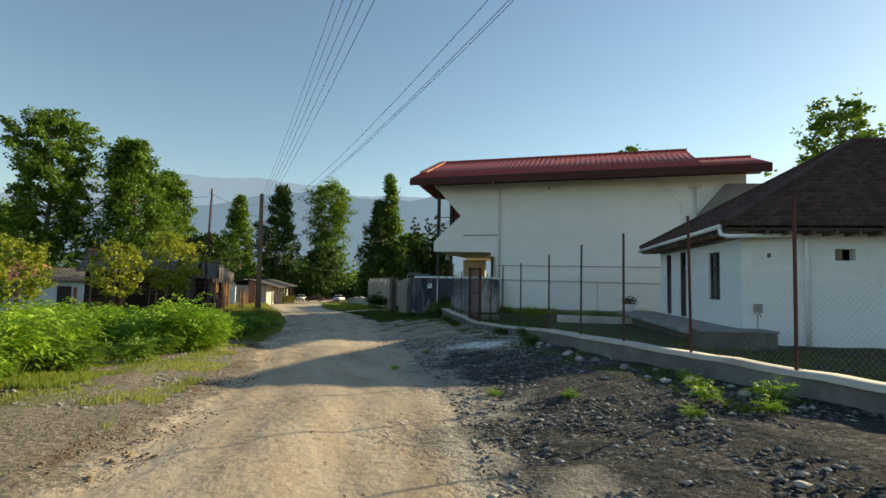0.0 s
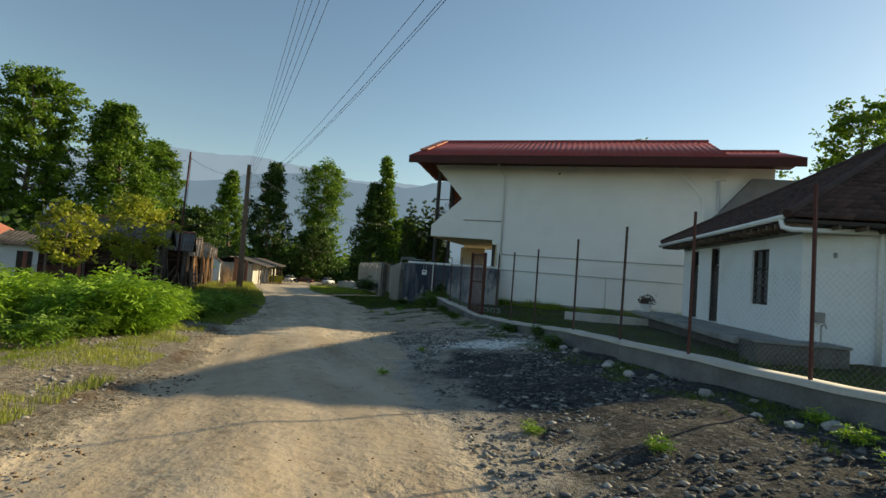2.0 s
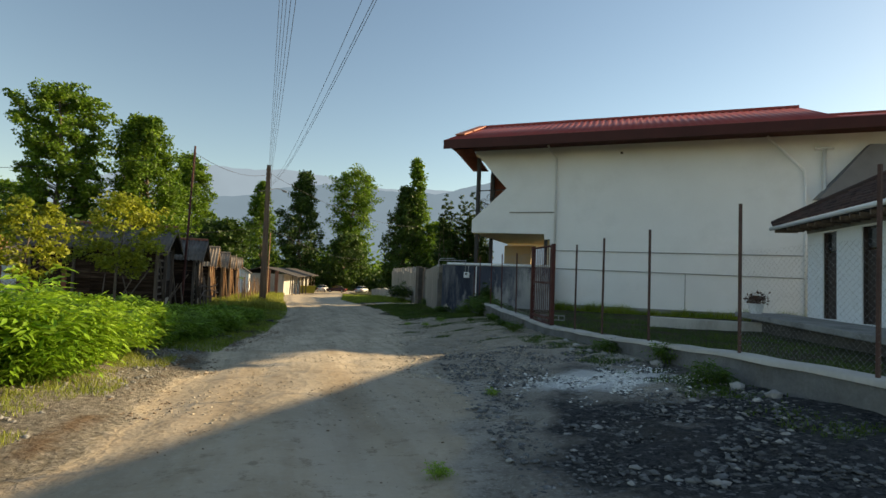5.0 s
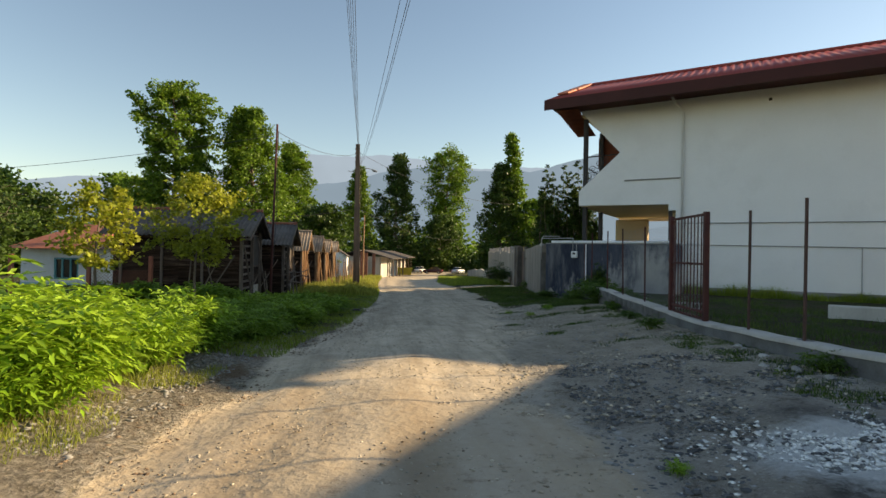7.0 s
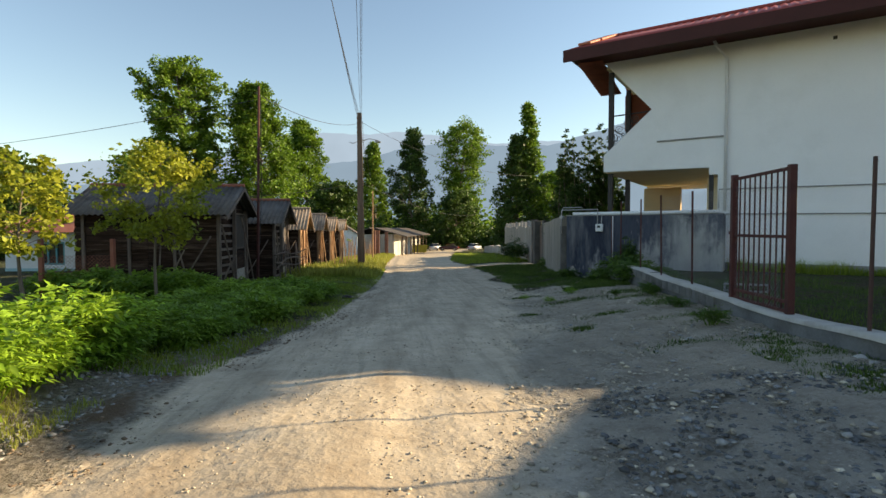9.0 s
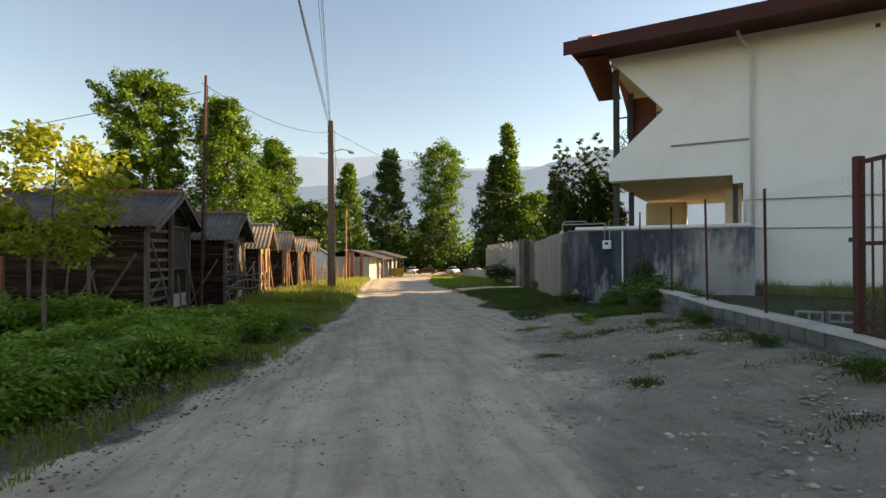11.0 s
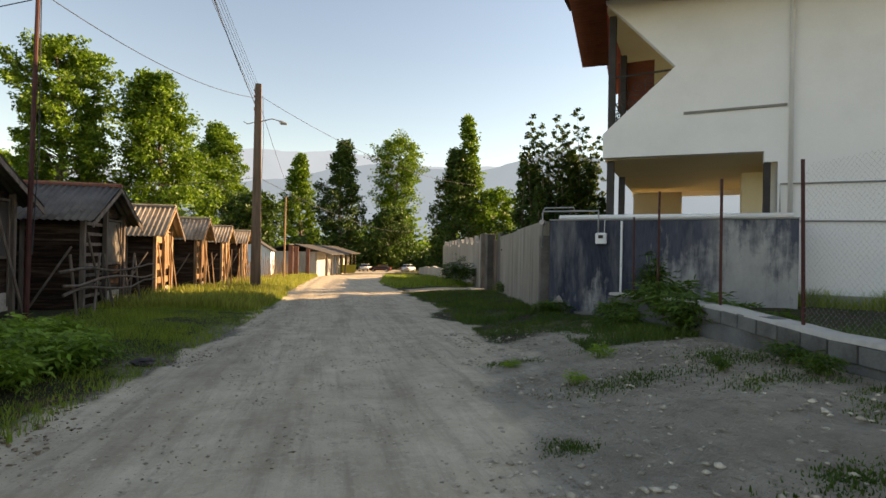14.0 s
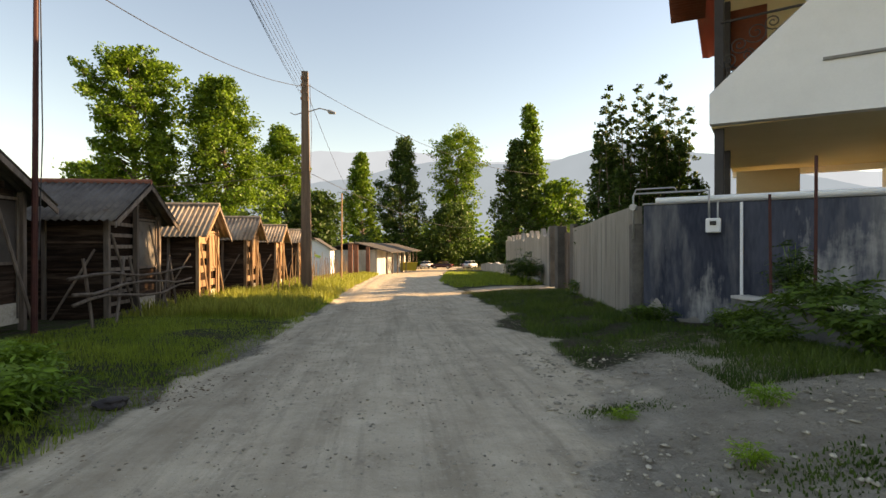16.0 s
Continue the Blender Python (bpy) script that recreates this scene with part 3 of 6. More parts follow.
ground = mesh_object("ground", np.stack([GX, GY, GZ], -1).reshape(-1, 3), quads, ground_material(), smooth=True)
tagged(ground, "beige dirt road with grey rubble edge and soil verges", "ground", kind="structure")
for name, values in (("road", in_road), ("bare", bare), ("verge", verge), ("rubble", rubble * sstep(19.5, 13, GY + wob * 4) * sstep(0.0, 1.7, GX - edge_r + wob * 1.6) * (1.05 - 0.75 * sstep(9.5, 14, GY + wob * 3) + 0.45 * (lattice(GX, GY, 0.7, 51) - 0.5))),
                     ("rut", np.exp(-((GX - edge_r + 0.3 + 0.15 * np.sin(GY * 0.8)) / 0.16) ** 2) * sstep(9, 5.5, GY) + sstep(9, 14, GY) * sstep(60, 40, GY) * (0.75 * np.exp(-((GX - edge_l - 0.75 + wob * 0.5) / 0.3) ** 2) + 0.6 * np.exp(-((GX - edge_l - 2.3 + wob * 0.4) / 0.22) ** 2) + 0.35 * np.exp(-((GX - edge_r + 1.4 + wob * 0.5) / 0.3) ** 2)) * (0.4 + 0.9 * lattice(GX, GY * 0.4, 0.5, 35))),
                     ("dusty", sstep(12, 20, GY + wob * 1.5)),
                     ("dug", np.exp(-((GX - edge_l + 0.3 + wob * 0.3) / 0.2) ** 2) * sstep(36, 24, GY) * (0.95 * lattice(GX, GY, 0.8, 33) - 0.05 + 0.35 * (lattice(GX, GY, 0.2, 37) - 0.5))),
                     ("chalk", np.exp(-(((GX - 6.15) / 1.1) ** 2 + ((GY - 13.0) / 0.85) ** 2) ** 2) * (0.55 + 0.45 * lattice(GX, GY, 0.3, 31)))):
    ground.data.attributes.new(name, "FLOAT", "POINT").data.foreach_set("value", values.astype(np.float32).ravel())


# ---------- hills ----------
def hill(name, dist, tops, material, depth=300):
    """A far range along a rim; tops: heights by azimuth in degrees from +y."""
    az = np.linspace(-75, 75, 220)
    h = np.interp(az, *zip(*tops)) * dist
    h = h * (1 + 0.03 * np.sin(az * 0.4) + 0.012 * np.sin(az * 0.9 + 1) + 0.004 * np.sin(az * 3.3))
    v, f = [], []
    for k, (r, s) in enumerate(((dist, -0.02), (dist + depth * 0.5, 0.6), (dist + depth, 1.0), (dist + depth * 1.6, 0.0))):
        for a, t in zip(az, h):
            v.append((r * math.sin(radians(a)), r * math.cos(radians(a)), t * s if s > 0 else s * dist))
    n = len(az)
    for k in range(3):
        for i in range(n - 1):
            f.append((k * n + i, k * n + i + 1, (k + 1) * n + i + 1, (k + 1) * n + i))
    ob = mesh_object(name, v, f, material, smooth=True)
    return tagged(ob, "hazy blue wooded mountain range on the horizon", "mountain", kind="structure")


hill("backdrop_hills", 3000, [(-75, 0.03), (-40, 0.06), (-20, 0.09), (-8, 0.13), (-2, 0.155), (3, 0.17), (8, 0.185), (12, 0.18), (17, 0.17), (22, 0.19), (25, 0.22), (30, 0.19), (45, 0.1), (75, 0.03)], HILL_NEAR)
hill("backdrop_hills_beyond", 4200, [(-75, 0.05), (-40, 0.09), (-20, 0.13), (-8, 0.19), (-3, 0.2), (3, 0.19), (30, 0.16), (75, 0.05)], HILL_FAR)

# ---------- the white two-storey house ----------
HOUSE = pose(0, 0, 0, 0, 0, -38)        # local x along its long wall, local y away from the road; wall face at y = 34
WY = 34.0
house = thing("white_house", HOUSE, "white plastered two-storey house with red metal roof and open balcony", "house")
T = 0.28
# long wall: full height right of the terrace, upper storey over it with the diamond cut at the balcony
outline = [(-6.9, -0.9), (7.95, -0.9), (7.95, 8.2), (-11.22, 8.2), (-9.32, 6.06), (-11.22, 4.33), (-11.22, 3.64), (-7.2, 3.58), (-7.2, 3.3), (-6.9, 3.3)]
part("wall", prism(outline, T, pose(0, WY, 0)), PLASTER, house)
part("wall", box(7.67, 7.95, WY + T, WY + 9.0, -0.9, 8.15), PLASTER, house)
part("wall", box(-11.2, 7.67, WY + 8.72, WY + 9.0, 3.4, 8.15), PLASTER, house)
part("wall", box(-6.9, -6.62, WY + T, WY + 8.72, -0.9, 3.38), PLASTER, house)
part("wall", box(-8.6, -8.32, WY + T + 0.02, WY + 8.72, 3.7, 8.1), CREAM, house, "cream balcony back wall")
part("floor_slab", box(-11.2, 7.6, WY + T + 0.005, WY + 8.7, 3.6, 3.78), CREAM, house, "cream soffit of the balcony")
part("ceiling", box(-11.2, 7.6, WY + T + 0.005, WY + 8.7, 8.0, 8.14), CREAM, house)
part("ledge", box(-9.1, -6.72, WY - 0.05, WY - 0.002, 4.7, 4.76), CONCRETE, house)
for u0, u1, w0, w1 in ((-11.0, -9.2, WY + 7.0, WY + 7.5),):
    part("column", box(u0, u1, w0, w1, -0.9, 3.38, bevel=0.03), TAN, house, "tan rendered block of wall under the balcony")
part("column", box(-7.5, -6.95, WY + 2.4, WY + 3.0, -0.9, 3.38), CREAM, house)
part("column", box(-7.2, -7.05, WY + 0.02, WY + 0.2, -0.9, 3.29), BLACK_STEEL, house)
for u, w, top in ((-11.05, WY + 0.5, 7.9), (-11.1, WY + 3.8, 7.9)):
    p = part("post", box(u - 0.1, u + 0.1, w - 0.1, w + 0.1, -0.95, top, bevel=0.01), BLACK_STEEL, house, "black steel balcony post")
rail = part("railing", tube([(-11.05, WY + 0.5, 5.55), (-11.05, WY + 8.3, 5.55)], 0.025, 6), BLACK_STEEL, house, "wrought iron balcony railing")
part("bar", tube([(-11.05, WY + 0.5, 3.95), (-11.05, WY + 8.3, 3.95)], 0.02, 6), BLACK_STEEL, rail)
for k in range(7):
    w = WY + 0.8 + k * 1.1
    s = bmesh.new()
    for sgn in (-1, 1):
        tube([(-11.05, w + 0.45 * sgn * (0.15 + 0.85 * q / 20) * math.cos(q * 0.55), 4.75 + sgn * 0.35 + 0.42 * (0.15 + 0.85 * q / 20) * math.sin(q * 0.55)) for q in range(21)], 0.014, 5, s)
    part("scroll", s, BLACK_STEEL, rail)
# a scrollwork railing in the diamond opening, under a level handrail
dr = part("railing", tube([(-11.0, WY + 0.16, 5.98), (-9.4, WY + 0.16, 6.02)], 0.028, 6), BLACK_STEEL, house, "wrought iron rail across the balcony opening")
s = bmesh.new()
for cx, cz, r, turn, hand in ((-9.98, 5.78, 0.17, 0.4, 1), (-10.3, 5.62, 0.24, 2.2, -1), (-10.62, 5.4, 0.2, 0.9, 1), (-10.45, 5.15, 0.14, 3.0, 1), (-10.85, 5.1, 0.2, 1.4, -1), (-10.78, 4.78, 0.16, 4.0, 1)):
    tube([(cx + r * (0.15 + 0.85 * q / 22) * math.cos(hand * q * 0.5 + turn), WY + 0.16, cz + r * (0.15 + 0.85 * q / 22) * math.sin(hand * q * 0.5 + turn)) for q in range(23)], 0.014, 5, s)
tube([(-9.55, WY + 0.16, 5.9), (-9.9, WY + 0.16, 5.6), (-10.5, WY + 0.16, 5.02), (-11.0, WY + 0.16, 4.6)], 0.016, 5, s)
part("scroll", s, BLACK_STEEL, dr, "black wrought iron scrollwork")

# roof: a long gable, its ridge along the house, with a lower stretch at the far end
EY = WY - 1.85


def house_roof(u0, u1, zr, depth_front, lab):
    run = depth_front
    v, f = corrugated(u1 - u0, math.hypot(run, zr - 8.38), 0.34, 0.022, 0.02)
    m = pose(u0, EY, 8.4) @ pose(0, 0, 0, math.degrees(math.atan2(zr - 8.38, run)))
    v = [m @ Vector(p) for p in v]
    slope = mesh_object("roof", v, f, RED_ROOF, house, label=lab)
    back = WY + 9.9
    v2, f2 = corrugated(u1 - u0, math.hypot(back - EY - run, zr - 8.38), 0.34, 0.022, 0.02)
    m2 = pose(u1, back, 8.4, 0, 0, 180) @ pose(0, 0, 0, math.degrees(math.atan2(zr - 8.38, back - EY - run)))
    mesh_object("roof", [m2 @ Vector(p) for p in v2], f2, RED_ROOF, house)
    part("ridge_cap", tube([(u0 - 0.02, EY + run, zr + 0.03), (u1 + 0.02, EY + run, zr + 0.03)], 0.13, 8), RED_ROOF, house)
    gable = prism([(EY + 1.9, 8.1), (EY + run, zr - 0.12), (back - 0.9, 8.1)], 0.12)
    bmesh.ops.transform(gable, matrix=pose(0, 0, 0, 0, 0, 90), verts=gable.verts)
    bmesh.ops.translate(gable, vec=(u1 - 0.9, 0, 0), verts=gable.verts)
    part("gable", gable, FASCIA, house)


house_roof(-12.32, 5.4, 10.88, 6.5, "corrugated red metal roof sheets")
house_roof(5.42, 8.78, 9.72, 4.4, "lower corrugated red roof sheets")
part("fascia", box(-12.36, 8.8, EY - 0.06, EY - 0.02, 7.93, 8.4), FASCIA, house, "dark brown eaves board")
part("soffit", box(-12.3, 8.7, EY - 0.015, WY + 0.25, 8.205, 8.24), FASCIA, house)
# left eave: a corrugated overhang seen from below, running back from the corner
v, f = corrugated(5.8, 1.0, 0.2, 0.035, 0.012)
m = pose(-11.13, WY - 0.6, 8.14, 0, 0, 96.5)
mesh_object("eave_sheet", [m @ Vector(p) for p in v], f, ROOF_UNDER, house, label="rust red corrugated underside of the eave")
rise = math.degrees(math.atan2(10.88 - 8.38, 6.5))
part("bargeboard", box(-0.02, 0.02, 0, 6.9, -0.16, 0.06, pose(-12.35, EY, 8.34, rise)), FASCIA, house)
for a, b in ((2.0, 3.6), (3.9, 6.9)):
    part("verge_flashing", box(-0.06, 0.5, a, b, 0.07, 0.17, pose(-12.32, EY, 8.36, rise), 0.03), VERGE_CAP, house, "orange verge flashing")
part("brace_panel", box(-11.3, -10.1, WY + 3.95, WY + 4.03, 6.0, 7.7), ROOF_UNDER, house, "rust red panel under the roof")

# pipes, ledges and vents on the long wall
part("downpipe", tube([(-7.05, WY - 0.5, 8.2), (-6.95, WY - 0.35, 8.0), (-6.64, WY - 0.09, 7.6), (-6.64, WY - 0.09, 1.9)], 0.055, 10), PIPE_WHITE, house, "white plastic rainwater pipe", True)
part("downpipe", tube([(2.9, WY - 0.5, 8.1), (4.45, WY - 0.09, 6.55), (4.5, WY - 0.09, 5.9), (4.5, WY - 0.09, -0.2)], 0.055, 10), PIPE_WHITE, house, "white plastic rainwater pipe", True)
part("flue", tube([(5.2, WY - 0.14, 4.0), (5.2, WY - 0.14, 7.5)], 0.08, 12), PIPE_WHITE, house, "white flue pipe", True)
part("flue_cap", tube([(4.85, WY - 0.14, 7.55), (5.55, WY - 0.14, 7.55)], 0.09, 10), PIPE_WHITE, house)
for u in (-3.4,):
    v1 = part("vent", box(u - 0.13, u + 0.13, WY - 0.04, WY - 0.002, 7.62, 7.88, bevel=0.01), PIPE_WHITE, house, "white wall vent")
    part("hole", box(u - 0.06, u + 0.06, WY - 0.052, WY - 0.041, 7.68, 7.8), BLACK_STEEL, v1)
part("gas_pipe", tube([(-6.85, WY - 0.05, 2.0), (-6.85, WY - 0.05, 2.72), (7.8, WY - 0.05, 2.66)], 0.022, 6), WIRE, house, "thin grey gas pipe along the wall")
part("gas_pipe", tube([(-6.6, WY - 0.05, 1.78), (7.8, WY - 0.05, 1.62)], 0.022, 6), WIRE, house)
part("gas_pipe", tube([(-0.4, WY - 0.05, 1.7), (-0.4, WY - 0.05, -0.3)], 0.018, 6), WIRE, house)
part("plinth", box(-6.88, 7.93, WY - 0.03, WY - 0.002, -0.8, -0.05), CONCRETE, house, "damp stained grey plinth")


# ---------- the blue-grey yard wall ----------
BY = 32.9
blue = thing("yard_wall", HOUSE, "stained blue-grey rendered yard wall with white pipe along its top", "wall")
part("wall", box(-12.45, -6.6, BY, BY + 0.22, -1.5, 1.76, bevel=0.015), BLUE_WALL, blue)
PEELED = mat("bare_plaster", (0.24, 0.225, 0.2), (0.37, 0.345, 0.31), 3, 25, 0.95, 0.5, stain=(0.2, 0.19, 0.18), stain_scale=3)
for cx, cz, rx, rz, sd in ((-12.2, -0.72, 0.24, 0.34, 1), (-11.5, -0.85, 0.3, 0.16, 2), (-9.2, -0.5, 0.35, 0.22, 5)):
    pts = [(max(-12.44, cx + rx * math.cos(a) * (1 + 0.3 * math.sin(a * 3 + sd) + 0.15 * math.sin(a * 7 + sd))), cz + rz * math.sin(a) * (1 + 0.25 * math.cos(a * 4 + sd))) for a in np.linspace(0, 6.283, 30)[:-1]]
    part("peeled_patch", prism(pts, 0.006, pose(0, BY - 0.008, 0)), PEELED, blue, "bare pale plaster patch")
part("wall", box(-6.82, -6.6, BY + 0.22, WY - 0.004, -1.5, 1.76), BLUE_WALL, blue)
part("coping", box(-12.47, -6.58, BY - 0.03, BY + 0.25, 1.762, 1.8, bevel=0.01), CONCRETE, blue)
part("pipe", tube([(-12.2, BY + 0.08, 1.86), (-6.7, BY + 0.1, 1.86)], 0.06, 10), PIPE_WHITE, blue, "white plastic pipe lying on the coping", True)
part("pipe", tube([(-10.53, BY - 0.05, -0.8), (-10.53, BY - 0.05, 1.74)], 0.03, 8), PIPE_WHITE, blue, "thin white upright pipe")
gas = thing("gas_meter", HOUSE, "small white gas meter box with bent grey pipes", "meter")
part("box", box(-11.18, -10.9, BY - 0.2, BY - 0.03, 1.12, 1.42, bevel=0.02), PIPE_WHITE, gas)
part("dial", box(-11.1, -10.98, BY - 0.215, BY - 0.201, 1.27, 1.36), BLACK_STEEL, gas)
part("pipe", tube([(-11.12, BY - 0.1, 1.42), (-11.12, BY - 0.1, 1.95), (-11.12, BY - 0.02, 2.02), (-12.62, BY - 0.02, 2.02), (-12.66, BY - 0.02, 1.98), (-12.66, BY - 0.02, 1.0)], 0.022, 8), WIRE, gas, "", True)
part("pipe", tube([(-10.96, BY - 0.1, 1.42), (-10.96, BY - 0.06, 1.75), (-10.9, BY + 0.3, 1.9)], 0.018, 8), WIRE, gas)
part("pipe", tube([(-12.66, BY - 0.02, 1.98), (-12.6, BY - 0.02, 2.12), (-11.8, BY - 0.02, 2.12), (-11.75, BY - 0.02, 2.02)], 0.018, 8), WIRE, gas)
part("valve", tube([(-12.66, BY - 0.12, 1.72), (-12.66, BY + 0.08, 1.72)], 0.075, 10), WIRE, gas)


def wall_run(name, a, b, z0, z1, thick, material, label, tops=None, category="wall"):
    """A straight wall from a to b; tops: a wavy or stepped top, as (part of the way, height)."""
    a, b = Vector((*a, 0)), Vector((*b, 0))
    d = b - a
    n = d.length
    w = thing(name, pose(a.x, a.y, 0, 0, 0, math.degrees(math.atan2(d.y, d.x))), label, category)
    tops = tops or [(0, z1), (1, z1)]
    part("wall", prism([(0, z0), (n, z0)] + [(s * n, z) for s, z in reversed(tops)], thick), material, w)
    return w, n


wp, n = wall_run("lane_wall", (10.55, 33.85), (12.3, 42.6), -1.6, 1.8, 0.2, LANE_WALL, "weathered grey concrete panel wall beside the lane", [(0, 1.76), (0.35, 1.72), (0.6, 1.62), (1, 1.58)])
for k in range(5):
    part("panel_joint", box(k * n / 5 + 1.7, k * n / 5 + 1.75, 0.2, 0.208, -1.5, 1.55), LANE_WALL, wp)
part("pillar", box(-0.16, 0.14, -0.06, 0.26, -1.6, 1.35, bevel=0.02), PILLAR_DARK, wp, "dark weathered pillar")
gp = thing("gateway", pose(12.35, 42.9, 0), "dull brown gate leaf between concrete pillars", "gate")
for y in (0.0, 1.95):
    part("pillar", box(-0.22, 0.22, y - 0.2, y + 0.2, -1.5, 1.75, bevel=0.02), PILLAR_DARK, gp)
for y0, y1 in ((0.22, 1.73),):
    lf = part("leaf", box(0.1, 0.14, y0, y1, -0.95, 1.45), GATE_BROWN, gp, "dull brown sheet gate leaf")
    for q in range(4):
        part("rib", box(0.07, 0.098, y0 + 0.1 + q * 0.42, y0 + 0.14 + q * 0.42, -0.9, 1.4), GATE_BROWN, lf)
tops = []
for k in range(11):
    s = k / 11
    up = 1.84 + 0.05 * math.sin(k * 2.7)
    tops += [(s, up), (s + 0.016, up + 0.02)] + [(s + 0.018 + 0.07 * q / 6, up - (0.46 + 0.1 * math.sin(k * 1.9)) * (1 - (2 * q / 6 - 1) ** 2) ** 0.6 - 0.02 * q / 6) for q in range(1, 6)]
tops.append((1, 1.5))
cw, n = wall_run("scalloped_wall", (13.2, 48.5), (17.2, 76), -3.2, 1.7, 0.2, LANE_WALL, "weathered grey wall with scalloped top beside the lane", tops)
part("pillar", box(-0.42, -0.003, -0.2, 0.24, -3.2, 1.9, bevel=0.02), PILLAR_DARK, cw, "dark weathered end pillar")
lw, n = wall_run("rubble_wall", (17.2, 76.5), (20.5, 108), -4.0, 0.0, 0.4, CONCRETE_PALE, "low broken whitewashed rubble wall", [(0, -0.9), (0.1, -1.1), (0.25, -1.0), (0.4, -1.35), (0.6, -1.4), (0.8, -1.75), (1, -2.0)])

# ---------- kerb wall, fence and gate ----------
ys = np.arange(-8, 31.7, 0.5)
v, f = [], []
for i, y in enumerate(ys):
    x = float(kerb_x(y))
    j = rng.normal(0, 0.012, 4)
    zt = float(kerb_top(y)) + j[0]
    zb = float(min(kerb_foot(y), yard_z(y))) - 0.25
    v += [(x - 0.17 + j[1], y, zb), (x - 0.16 + j[1], y, zt - 0.02), (x - 0.13 + j[1], y, zt), (x + 0.13 + j[2], y, zt + j[3]), (x + 0.16 + j[2], y, zt - 0.03), (x + 0.17, y, zb)]
    if i:
        for k in range(5):
            f.append((6 * i - 6 + k, 6 * i + k, 6 * i + k + 1, 6 * i - 5 + k))
n = len(v)
f += [(n - 6, n - 5, n - 4, n - 3), (n - 6, n - 3, n - 2, n - 1)]
kerb = mesh_object("retaining_kerb", v, f, KERB, smooth=False)
tagged(kerb, "rough cast concrete retaining kerb carrying the wire fence", "kerb", kind="structure")
# Pale cap added: skylight on the kerb top, put into its colour.
cap_v, cap_f = [], []
for i, y in enumerate(ys):
    x, zt = float(kerb_x(y)) + rng.normal(0, 0.008), float(kerb_top(y)) + rng.normal(0, 0.006)
    cap_v += [(x - 0.19, y, zt - 0.035), (x - 0.185, y, zt + 0.02), (x + 0.15, y, zt + 0.026), (x + 0.18, y, zt - 0.035)]
    if i:
        for k in range(3):
            cap_f.append((4 * i - 4 + k, 4 * i + k, 4 * i + k + 1, 4 * i - 3 + k))
mesh_object("coping", cap_v, cap_f, CONCRETE_PALE, kerb, label="pale mortar along the kerb top, lightened for skylight")
for k in range(17):
    ya = 21.6 + k * 0.415
    x, zt = float(kerb_x(ya + 0.2)), float(kerb_top(ya + 0.2)) - 0.04
    o = link("block", box(-0.03, 0.03, 0.0, 0.395, -0.2, 0.0, bevel=0.008), KERB, kerb)
    o.location = (x - 0.172 - 0.04 + rng.normal(0, 0.003), ya, zt)
    o.rotation_euler = (math.atan2(float(kerb_top(ya + 0.4) - kerb_top(ya)), 0.4), 0, -math.atan2(float(kerb_x(ya + 0.4) - kerb_x(ya)), 0.4))
# broken blocks where the kerb ends
for x, y, s, r in ((11.75, 32.0, 0.3, 30), (12.3, 31.9, 0.24, 60)):
    b = box(-s, s, -s * 0.6, s * 0.6, -0.3, 0.2, pose(0, 0, 0, 3, -4, r), 0.05)
    o = link("concrete_block", b, CONCRETE)
    o.location = (x, y, ground_z(x, y) + 0.1)
    tagged(o, "broken grey concrete block beside the kerb", "block", "kerb blocks")

fence = thing("wire_fence", pose(0, 0, 0), "wire mesh fence on rusty red angle iron posts", "fence")
for y, top in ((-3.5, 2.75), (-1.5, 2.72), (0.5, 2.7), (2.5, 2.68), (4.45, 2.66), (6.4, 2.66), (8.42, 2.56), (10.3, 2.46), (12.2, 2.32), (14.46, 2.16), (16.3, 2.12), (17.75, 2.06), (23.35, 2.07), (25.5, 2.12), (27.3, 2.12), (29.4, 2.15), (30.5, 1.7)):
    x, z = float(kerb_x(y)), float(kerb_top(y))
    lean = rng.normal(0, 0.03, 2)
    b = bmesh.new()
    add_box(b, -0.016, 0.016, -0.016, -0.011, 0, 1)
    add_box(b, -0.016, -0.011, -0.011, 0.016, 0, 1)
    for vv in b.verts:
        vv.co = Vector((x + vv.co.x + lean[0] * vv.co.z, y + vv.co.y + lean[1] * vv.co.z, z - 0.12 + vv.co.z * (top - z + 0.12)))
    part("post", b, RED_IRON if y < 9 or y > 20 else DARK_IRON, fence, "" if y < 9 else "dark rusty post")


def mesh_wires(y0, y1, low, high, pitch=0.075):
    """Diamond mesh along the kerb between two posts."""
    b = bmesh.new()
    n = int((y1 - y0 + high - low) / pitch)
    for sgn in (1, -1):
        for i in range(n):
            s = i * pitch - (high - low)
            pts = []
            for q in (0.0, 1.0):
                yy = s + q * (high - low) if sgn > 0 else s + (1 - q) * (high - low)
                pts.append((yy, low + q * (high - low)))
            (ya, za), (yb, zb) = pts
            if ya == yb:
                continue
            lo_t, hi_t = 0.0, 1.0
            ta, tb = (0 - ya) / (yb - ya), ((y1 - y0) - ya) / (yb - ya)
            lo_t, hi_t = max(lo_t, min(ta, tb)), min(hi_t, max(ta, tb))
            if hi_t - lo_t < 0.02:
                continue
            P = []
            for t in (lo_t, hi_t):
                y = y0 + ya + (yb - ya) * t
                P.append((float(kerb_x(y)) + 0.01 * sgn, y, float(kerb_top(y)) + za + (zb - za) * t))
            tube(P, 0.001, 3, b, False)
    return b


